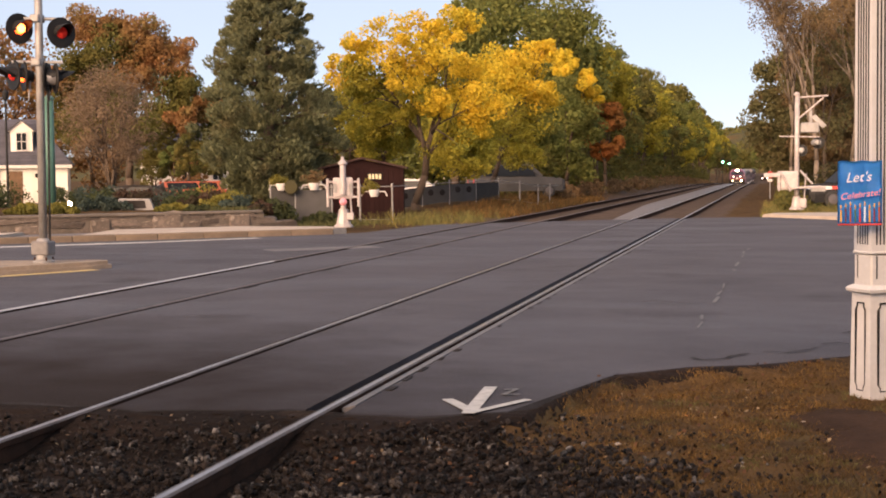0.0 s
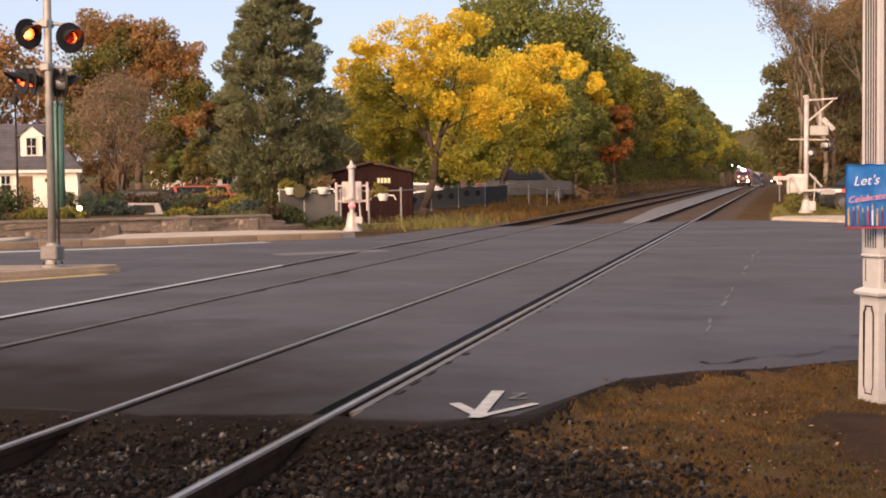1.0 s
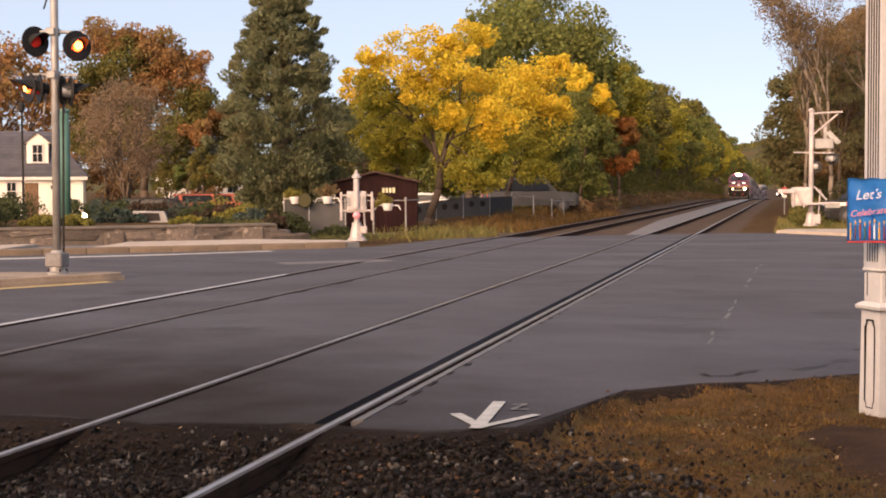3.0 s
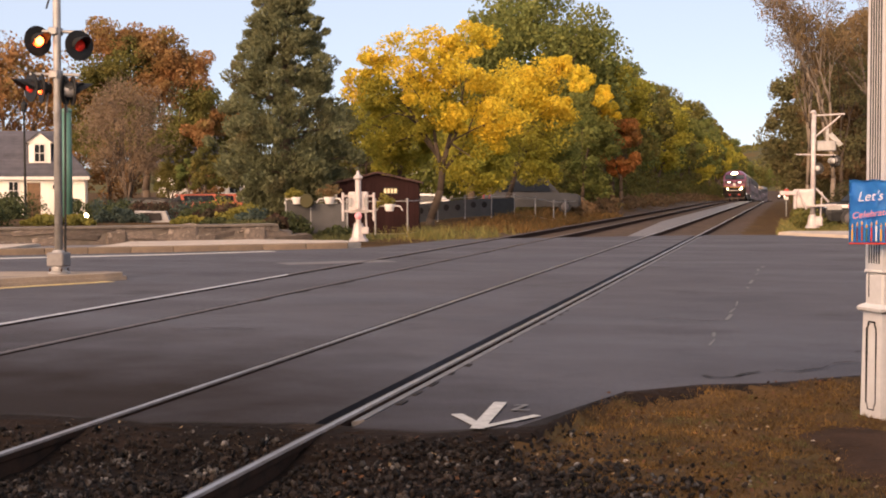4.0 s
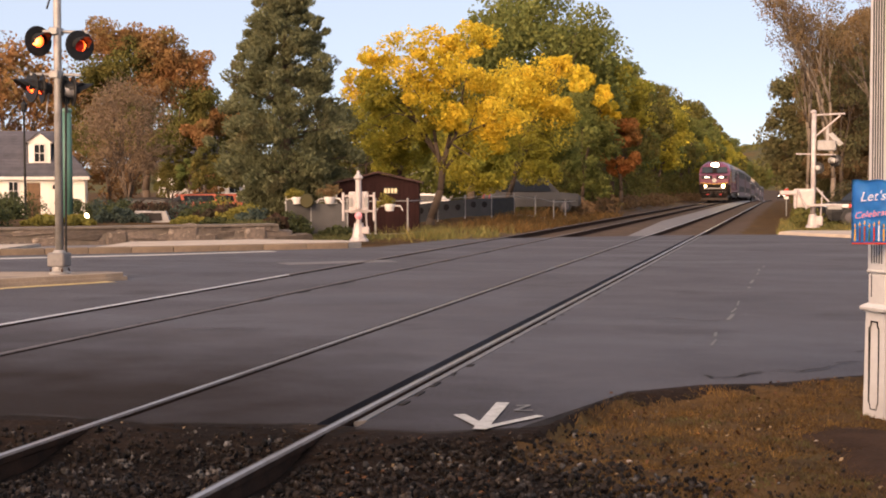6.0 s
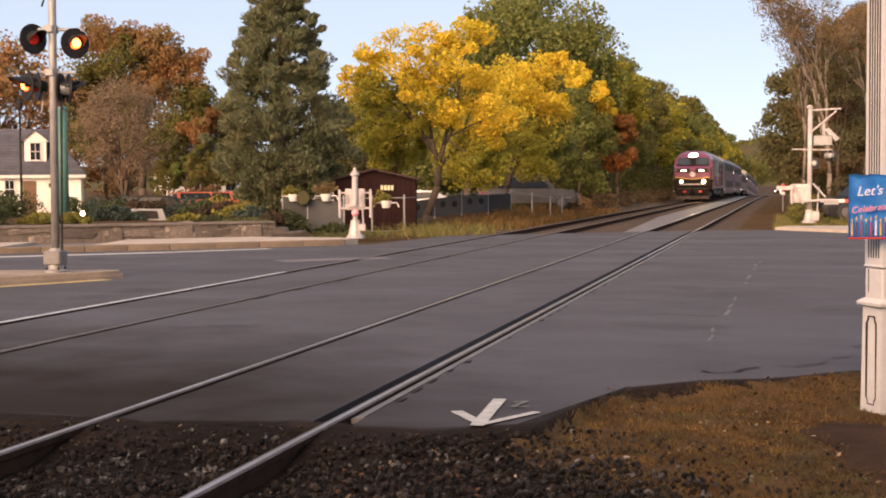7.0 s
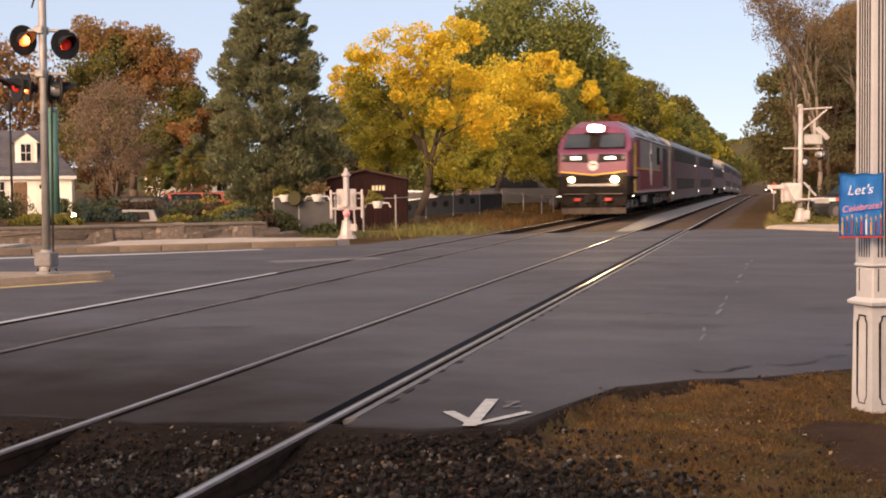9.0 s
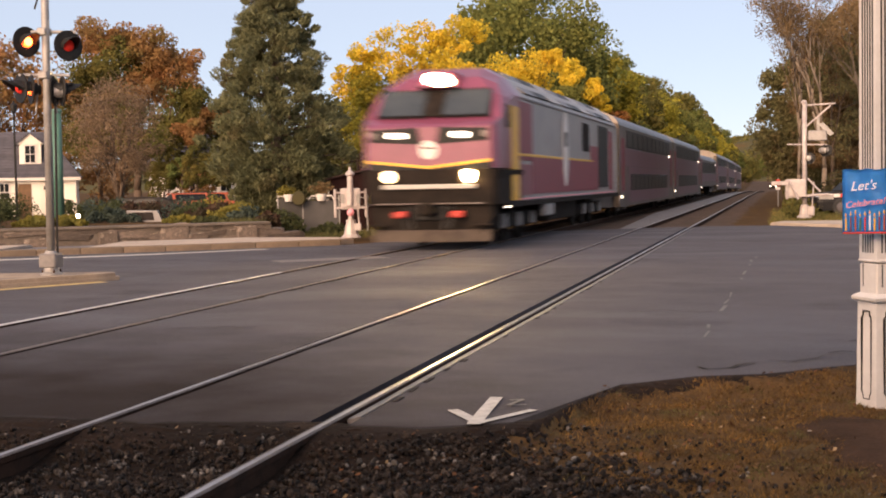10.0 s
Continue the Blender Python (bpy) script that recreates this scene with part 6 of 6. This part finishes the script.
# ---- posts and small things by the road ----
gp = empty("green_post", pose(-20.52, 36.02, height_at(-20.52, 36.02)), "green painted steel post behind the wall", "post")
part("shaft", tube((0, 0, -0.1), (0, 0, 3.3), 0.15, 0.14, 14), "green", gp, smooth=True)
part("cap", turned([(0.17, 3.28), (0.17, 3.34), (0.05, 3.4)], 14), "green", gp)
part("foot", turned([(0.2, -0.05), (0.2, 0.1), (0.13, 0.2)], 14), "green", gp)
lp = empty("lamp_post", pose(-32.6, 53.6, height_at(-32.6, 53.6)), "slim black lamp post in the park", "lamp post")
part("shaft", tube((0, 0, -0.1), (0, 0, 5.0), 0.06, 0.045, 10), "black", lp)
part("foot", turned([(0.14, -0.05), (0.14, 0.25), (0.07, 0.45)], 12), "black", lp)
part("lantern", turned([(0.05, 4.95), (0.12, 5.0), (0.15, 5.3), (0.04, 5.42), (0.01, 5.5)], 10), "black", lp)
fl = empty("flood_lamp", pose(-21.03, 38.0, 0.4), "small white flood lamp lit at the ground", "flood lamp")
part("stake", tube((0, 0, -0.9), (0, 0, 0.15), 0.02, n=8), "black", fl)
part("hood", turned([(0.05, -0.08), (0.09, 0.0), (0.1, 0.04)], 14, None, pose(0, 0, 0.22, 80, 0, 30)), "black", fl)
part("glass", turned([(0.085, 0.03), (0.07, 0.05), (0.005, 0.06)], 14, None, pose(0, 0, 0.22, 80, 0, 30)), "flood", fl)
ms = empty("memorial_stone", pose(-18.9, 38.2, height_at(-18.9, 38.2), 0, 0, 20), "low grey granite memorial stone with a dark plaque", "memorial")
part("block", prism([(-0.55, 0), (-0.5, 0.36), (0.42, 0.34), (0.55, 0)], "y", -0.2, 0.25), "greypaint", ms)
part("plaque", plate([(-0.36, -0.205, 0.06), (0.32, -0.205, 0.06), (0.28, -0.205, 0.29), (-0.34, -0.205, 0.3)], 0.015), "tar", ms)
rs = empty("road_sign", pose(-0.2, 72.0, height_at(-0.35, 72) - 0.1), "small red and white sign beside the track", "sign")
part("post", tube((0, 0, -0.1), (0, 0, 1.6), 0.03, n=8), "galv", rs)
part("face", box((-0.11, -0.03, 1.16), (0.11, -0.01, 1.52), 0.02), "red", rs)
part("lower_plate", box((-0.13, -0.035, 0.98), (0.12, -0.012, 1.12), 0.02), "white", rs)
for x, y, z in ((-9.3, 262, 3.2), (-8.2, 266, 3.0)):
    sg = empty("track_signal", pose(x, y, height_at(x, y)), "distant green railway signal on a dark mast", "railway signal")
    part("mast", tube((0, 0, -0.2), (0, 0, z + 1.6), 0.08, n=10), "black", sg)
    part("head", box((-0.3, -0.15, z + 1.0), (0.3, 0.1, z + 2.2), 0.05), "black", sg)
    part("lens", turned([(0.14, 0), (0.13, 0.05), (0.005, 0.08)], 14, None, pose(0, -0.16, z + 1.5, 90)), "sgreen", sg)


# ---- fence, screens and baskets ----
def fence_run(points, h=1.18):
    th = empty("fence", pose(0, 0, 0), "grey pipe fence with screened panels", "fence")
    for (x0, y0, s0), (x1, y1, _) in zip(points, points[1:]):
        z0, z1 = height_at(x0, y0), height_at(x1, y1)
        part("post", tube((x0, y0, z0 - 0.1), (x0, y0, z0 + h), 0.028, n=10), "galv", th)
        part("post_cap", turned([(0.045, 0), (0.04, 0.03), (0.005, 0.05)], 10, None, pose(x0, y0, z0 + h)), "galv", th)
        part("top_rail", tube((x0, y0, z0 + h - 0.05), (x1, y1, z1 + h - 0.05), 0.015, n=8), "galv", th)
        if s0:
            part("screen", plate([(x0, y0, z0 + 0.08), (x1, y1, z1 + 0.08), (x1, y1, z1 + h - 0.12), (x0, y0, z0 + h - 0.12)], 0.02), s0, th, "grey screening panel" if s0 == "greybanner" else "dark screening panel")
        part("bottom_wire", tube((x0, y0, z0 + 0.1), (x1, y1, z1 + 0.1), 0.008, n=5), "galv", th)
        if s0 == "greybanner" and y0 > 43:
            for f in (0.3, 0.72):
                part("vent_hole", turned([(0.005, -0.03), (0.13, -0.03), (0.13, 0.035), (0.005, 0.035)], 14, None,
                                         pose(x0 + (x1 - x0) * f, y0 + (y1 - y0) * f, z0 + h * 0.62, 90, 0, 48)), "tar", th)


fence_run([(-15.35, 40.3, "dark"), (-14.6, 40.5, "greybanner"), (-13.5, 40.8, None), (-12.64, 41.0, None), (-11.67, 41.3, None), (-11.75, 43.4, None)])
fence_run([(-14.7, 52.8, "greybanner"), (-13.9, 53.7, "greybanner"), (-13.0, 54.7, "greybanner"), (-12.1, 55.7, "dark"), (-11.4, 57.0, None), (-10.7, 58.2, None), (-10.1, 59.4, None), (-10.0, 62, None), (-10.0, 65, None)], 0.93)


def basket(x, y, z, seed, mat, label, wreath=False):
    rng = np.random.default_rng(seed)
    th = empty("flower_basket", pose(x, y, z), label, "flower basket")
    part("pot", turned([(0.12, 0.0), (0.17, 0.16), (0.18, 0.22), (0.16, 0.22)], 14), "white", th)
    part("bracket", tube((-0.35, 0, 0.16), (0.35, 0, 0.16), 0.018, n=8), "white", th)
    for sx in (-1, 1):
        part("hook", tube((sx * 0.35, 0, 0.16), (sx * 0.42, 0, 0.02), 0.018, n=6), "white", th)
    c = rng.normal(0, 0.13, (16, 3)) * np.array([1.3, 0.8, 0.7]) + np.array([0, 0, 0.36])
    link("blossom", quads("blossom", leaf_quads(rng, c, np.full(16, 0.12), 34, 0.07)), mat, th)["kind"] = "stuff"
    if wreath:
        bm = bmesh.new()
        turned([(0.07, -0.05), (0.2, -0.05), (0.23, 0.0), (0.2, 0.05), (0.07, 0.05)], 20, bm, pose(0.36, -0.1, 0.1, 90))
        part("wreath", bm, "l_dark", th, "dark round wreath")


basket(-14.98, 40.3, 0.95, 5, "l_goldbush", "white hanging basket of yellow flowers on the fence", True)
basket(-14.0, 40.55, 0.95, 6, "l_tan", "white hanging basket of faded flowers on the fence")
basket(-12.2, 41.1, 0.72, 7, "l_goldbush", "white hanging basket of flowers beside the shed")


# ---- shed ----
def shed():
    th = empty("shed", pose(-12.15, 44.4, height_at(-13, 45), 0, 0, 14.3), "maroon boarded railway shed with shallow gable roof", "shed")
    Wd, D, H = 2.75, 2.6, 1.7
    part("wall", box((-Wd, 0, -0.1), (0, D, H), 0.01), "shed", th, "dark maroon wall")
    n = 17
    me = None
    for i in range(n):
        x0 = -Wd + Wd * i / n
        if me is None:
            o = part("board", box((0, -0.022, 0.0), (Wd / n - 0.008, -0.001, H), 0.004), "shed", th)
            me = o.data
            o.location = (x0, 0, 0)
        else:
            piece("board", me, th, pose(x0, random.uniform(-0.003, 0.003), 0))
    part("gable", prism([(-Wd - 0.02, H), (-Wd / 2, H + 0.3), (0.02, H)], "y", 0.0, D), "shed", th)
    for a, b in (((-Wd - 0.14, H - 0.03), (-Wd / 2, H + 0.32)), ((-Wd / 2, H + 0.32), (0.14, H - 0.03))):
        part("roof", prism([a, b, (b[0], b[1] + 0.06), (a[0], a[1] + 0.06)], "y", -0.15, D + 0.15), "shedroof", th)
    si = part("number_sign", box((-1.2, -0.05, 1.3), (-0.7, -0.024, 1.54), 0.01), "black", th, "black number sign with pale bars")
    for i in range(4):
        x = -1.165 + 0.115 * i
        part("bar", box((x, -0.062, 1.34), (x + 0.08, -0.051, 1.5), 0.004), "board_paint", si)
    part("corner_board", box((-0.09, -0.03, 0), (0.01, -0.001, H), 0.005), "shed", th)
    part("white_post", box((-Wd - 0.32, -0.1, 0.6), (-Wd - 0.1, 0.0, 1.4), 0.02), "white", th)


M["board_paint"] = material("cream sign paint", (0.72, 0.62, 0.40), (0.62, 0.53, 0.34), scale=6, rough=0.6)
shed()


# ---- houses ----
def house(m, label, Wd, D, eave, ridge, hip, dormers, door=True, wins=()):
    th = empty("house", m, label, "house")
    part("wall", box((-Wd, 0, -0.6), (0, D, eave), 0.0), "clap", th, "white clapboard wall")
    cl = None
    k = int((eave + 0.1) / 0.16)
    for i in range(k):
        if cl is None:
            o = part("clapboard", prism([(-0.028, 0.0), (-0.002, 0.0), (-0.002, 0.165), (-0.008, 0.165)], "x", -Wd, 0), "clap", th)
            cl = o.data
        else:
            o = piece("clapboard", cl, th, pose(0, 0, 0.16 * i))
    R0, R1 = Vector((-Wd + hip, D / 2, ridge)), Vector((-hip, D / 2, ridge))
    o = 0.3
    A, B, C, E = Vector((-Wd - o, -o, eave)), Vector((o, -o, eave)), Vector((o, D + o, eave)), Vector((-Wd - o, D + o, eave))
    bm = bmesh.new()
    vs = [bm.verts.new(p) for p in (A, B, C, E, R0, R1)]
    for f in ((0, 1, 5, 4), (1, 2, 5), (2, 3, 4, 5), (3, 0, 4), (3, 2, 1, 0)):
        bm.faces.new([vs[i] for i in f])
    roof = part("roof", bm, "slate", th, "grey shingle roof")
    # courses of shingles on the front slope
    rows = 16
    for i in range(rows):
        f = i / rows
        a, b = A.lerp(R0, f), B.lerp(R1, f)
        g = (i + 1) / rows
        a2, b2 = A.lerp(R0, g), B.lerp(R1, g)
        up = Vector((0, -0.02, 0.035))
        part("shingle_course", plate([a + up, b + up, b2 + up * 0.25, a2 + up * 0.25], 0.012), "slate", roof)
    part("fascia", box((-Wd - o, -o - 0.03, eave - 0.2), (o, -o + 0.02, eave), 0.01), "white", th)
    part("chimney", box((-Wd * 0.6, D / 2 - 0.3, ridge - 0.3), (-Wd * 0.6 + 0.6, D / 2 + 0.3, ridge + 0.9), 0.02), "wallstone", th)
    for x in dormers:
        y0 = 0.75
        zb = eave + (ridge - eave) * (y0 + o) / (D / 2 + o)
        d = part("dormer", box((x - 0.66, y0, zb - 0.15), (x + 0.66, D / 2, zb + 1.35), 0.01), "clap", th, "white dormer")
        part("dormer_gable", prism([(x - 0.8, zb + 1.3), (x, zb + 1.95), (x + 0.8, zb + 1.3)], "y", y0 - 0.04, D / 2 + 0.3), "clap", d)
        for sx in (-1, 1):
            part("dormer_roof", prism([(x, zb + 1.95), (x, zb + 2.05), (x + sx * 0.9, zb + 1.33), (x + sx * 0.86, zb + 1.25)], "y", y0 - 0.15, D / 2 + 0.4), "slate", d)
        window(d, x, y0 - 0.03, zb + 0.12, 0.62, 1.08)
    for x, z, w, h in wins:
        window(th, x, -0.04, z, w, h)
    if door:
        fr = part("door", box((-3.5, -0.06, -0.4), (-2.7, -0.03, 1.9), 0.02), "timber", th, "brown wooden door")
        part("door_frame", box((-3.58, -0.05, -0.4), (-3.51, -0.02, 1.98), 0.01), "white", fr)
        part("porch_lamp", box((-1.95, -0.16, 1.5), (-1.8, -0.04, 1.75), 0.03), "black", th)
    return th


def window(parent, x, y, z, w, h):
    fr = part("window", box((x - w / 2 - 0.07, y - 0.03, z - 0.06), (x + w / 2 + 0.07, y + 0.01, z + h + 0.07), 0.01), "white", parent)
    for i in range(2):
        for j in range(2):
            part("pane", box((x - w / 2 + i * w / 2 + 0.02, y - 0.04, z + j * h / 2 + 0.02), (x - w / 2 + (i + 1) * w / 2 - 0.02, y - 0.031, z + (j + 1) * h / 2 - 0.02)), "glass", fr)


house(pose(-43.05, 77.7, 0.0, 0, 0, 27.5), "white clapboard cottage with grey roof and dormer", 13, 7, 2.28, 5.25, 2.0, (-2.75, -7.7), True, ((-4.3, 0.85, 0.55, 1.1), (-8.2, 0.85, 0.8, 1.1)))
house(pose(-33.5, 84.0, 0.3, 0, 0, 35), "pale house behind the park trees", 6, 6, 2.4, 4.9, 0.3, (), False, ((-2.0, 0.9, 0.7, 1.1), (-4, 0.9, 0.7, 1.1)))
house(pose(-21.0, 100.0, 0.0, 0, 0, 10), "pale house behind the yellow trees", 9, 7, 3.2, 5.6, 0.5, (), False, ((-2.0, 0.9, 0.8, 1.2), (-4, 0.9, 0.8, 1.2)))


# ---- parked vehicles ----
def vehicle(name, m, label, paint, L=4.4, Wd=1.78, H=1.48, suv=False, roof=None, pillars=None):
    th = empty(name, m, label, "car", "parked vehicles")
    h = Wd / 2
    belt = 0.92 if not suv else 1.02
    lo = 0.22 if not suv else 0.32
    def ring(x, w, a, b):
        return [(x, -w, a), (x, -w * 1.02, (a + b) / 2), (x, -w * 0.94, b), (x, w * 0.94, b), (x, w * 1.02, (a + b) / 2), (x, w, a)]
    part("body", loft([ring(-L / 2, h * 0.82, lo + 0.12, belt - 0.22), ring(-L / 2 + 0.18, h * 0.94, lo, belt - 0.08), ring(-L / 2 + 1.1, h, lo, belt), ring(L * 0.2, h, lo, belt + 0.02), ring(L / 2 - 0.2, h * 0.95, lo, belt - 0.02), ring(L / 2, h * 0.85, lo + 0.12, belt - 0.15)]), paint, th)
    f, b = (-L * 0.22, L * 0.34) if not suv else (-L * 0.2, L * 0.46)
    cab = part("cabin", loft([ring(f - 0.25, h * 0.86, belt - 0.02, belt + 0.03), ring(f + 0.28, h * 0.8, belt - 0.02, H - 0.08), ring(0.1, h * 0.78, belt - 0.02, H), ring(b - 0.35, h * 0.78, belt - 0.02, H - 0.05), ring(b + (0.25 if not suv else 0.0), h * 0.86, belt - 0.02, belt + 0.1)]), roof or paint, th)
    for sy in (-1, 1):
        for x0, x1 in ((f + 0.3, 0.08), (0.18, b - 0.35)):
            part("side_window", plate([(x0 - 0.12, sy * h * 0.93, belt + 0.05), (x1, sy * h * 0.93, belt + 0.05), (x1 - 0.02, sy * h * 0.85, H - 0.12), (x0 + 0.1, sy * h * 0.85, H - 0.12)], 0.03 * -sy), "glass", cab)
        for x in (-L * 0.31, L * 0.3):
            w = part("wheel", turned([(0.05, -0.1), (0.3, -0.1), (0.33, -0.06), (0.33, 0.06), (0.3, 0.1), (0.05, 0.1)], 20, None, pose(x, sy * (h - 0.08), 0.33, 90)), "dark", th)
            part("hub", turned([(0.01, 0), (0.2, 0.0), (0.18, 0.03), (0.01, 0.04)], 16, None, pose(x, sy * (h + 0.025), 0.33, -90 * sy)), "steel", w)
        part("head_lamp", box((-L / 2 + 0.02, sy * h * 0.62 - 0.16, belt - 0.32), (-L / 2 + 0.16, sy * h * 0.62 + 0.16, belt - 0.16), 0.03), "pale", th)
        part("tail_lamp", box((L / 2 - 0.12, sy * h * 0.68 - 0.12, belt - 0.32), (L / 2 + 0.01, sy * h * 0.68 + 0.12, belt - 0.12), 0.03), "red", th)
        if pillars:
            for x in (f + 0.05, 0.1, b - 0.3):
                part("pillar", plate([(x - 0.06, sy * (h * 0.955), belt), (x + 0.06, sy * (h * 0.955), belt), (x + 0.16, sy * h * 0.87, H - 0.06), (x + 0.04, sy * h * 0.87, H - 0.06)], 0.03 * -sy), pillars, th)
            part("door_top", box((f, sy * h * 0.84 - 0.03, H - 0.14), (b - 0.3, sy * h * 0.84 + 0.03, H - 0.06), 0.01), pillars, th)
    return th


def parked(name, x, y, turn, *args, **kw):
    vehicle(name, pose(x, y, height_at(x, y) - 0.05, 0, 0, turn), *args, **kw)


parked("jeep", -24.7, 56.2, 212, "orange-red open-framed off-roader with dark roof", "orange", 4.0, 1.8, 1.75 - 0.32, True, "black", "orange")
parked("car", -27.4, 54.6, 12, "dark parked car behind the garden", "tar", H=1.25)
parked("car", -17.9, 64.5, 10, "white parked hatchback behind the shed", "white", H=1.35)
parked("suv", -12.4, 66.5, 205, "dark grey parked off-roader behind the fence", "greybanner", 4.6, 1.85, 1.68, True)
parked("car", 3.2, 53.4, 15, "black parked car beside the crossing gate", "black", 4.4, 1.78, 1.5)
parked("car", -21.5, 63, 20, "silver parked car in the park", "galv", H=1.3)
# oncoming traffic far off: a road vehicle with lamps lit
fc = vehicle("car", pose(-2.0, 330, height_at(-2.0, 330) + 1.2, 0, 0, 90), "distant car with lit headlamps", "tar")
for sx in (-1, 1):
    part("lit_lamp", turned([(0.16, 0), (0.14, 0.05), (0.005, 0.07)], 12, None, pose(-2.24, sx * 0.62, 0.75, 0, -90, 0)), "step", fc)


# trodden bare earth in the grass by the pillar
bm = bmesh.new()
rng = random.Random(3)
rim = []
for i in range(40):
    a = 2 * math.pi * i / 40
    r = 0.62 + 0.16 * math.sin(3 * a + 1) + rng.uniform(-0.07, 0.07)
    x, y = 0.62 + r * 0.85 * math.cos(a), 8.05 + r * 1.25 * math.sin(a)
    rim.append(bm.verts.new((x, y, height_at(x, y) + 0.002)))
mid = [bm.verts.new((0.62 + (v.co.x - 0.62) * 0.6, 8.05 + (v.co.y - 8.05) * 0.6, v.co.z + 0.03)) for v in rim]
top = bm.verts.new((0.62, 8.05, height_at(0.62, 8.05) + 0.035))
for i in range(40):
    bm.faces.new((rim[i], rim[(i + 1) % 40], mid[(i + 1) % 40], mid[i]))
    bm.faces.new((mid[i], mid[(i + 1) % 40], top))
tagged(part("bare_earth", bm, "earth", smooth=True), "trodden dark bare earth in the grass", "earth", kind="structure")

# ---- what moves ----
def motions():
    for th, off in TRAIN:
        rows = []
        for t, s in TRAIN_PATH:
            y = s + off
            m = y + TRAIN_MID
            tilt = math.degrees(math.atan2(float(sag(m + 4)) - float(sag(m - 4)), 8))
            rows.append((t, pose(TRACKS[1], y, 0.014 + float(sag(m)) - math.tan(math.radians(tilt)) * TRAIN_MID, tilt, 0, 0)))
        walk(th, rows)
    # the crossing lamps flash in turn, about every 0.62 s
    beats = [0.34, 0.97, 1.60, 2.21, 2.85, 3.50, 4.13, 4.72, 5.38, 5.98, 6.58, 7.19, 7.82, 8.44, 9.06, 9.73]
    for lens, m, beat in FLASHERS:
        turn = 180 * beat
        rows = [(0.0, m @ pose(0, 0, 0, 0, 0, turn))]
        for t in beats:
            rows += [(t + dt, m @ pose(0, 0, 0, 0, 0, turn + part_turn)) for dt, part_turn in ((-0.1, 0), (-0.0334, 60), (0.0334, 120), (0.1, 180))]
            turn += 180
        rows.append((10.0, m @ pose(0, 0, 0, 0, 0, turn)))
        walk(lens, rows)


motions()
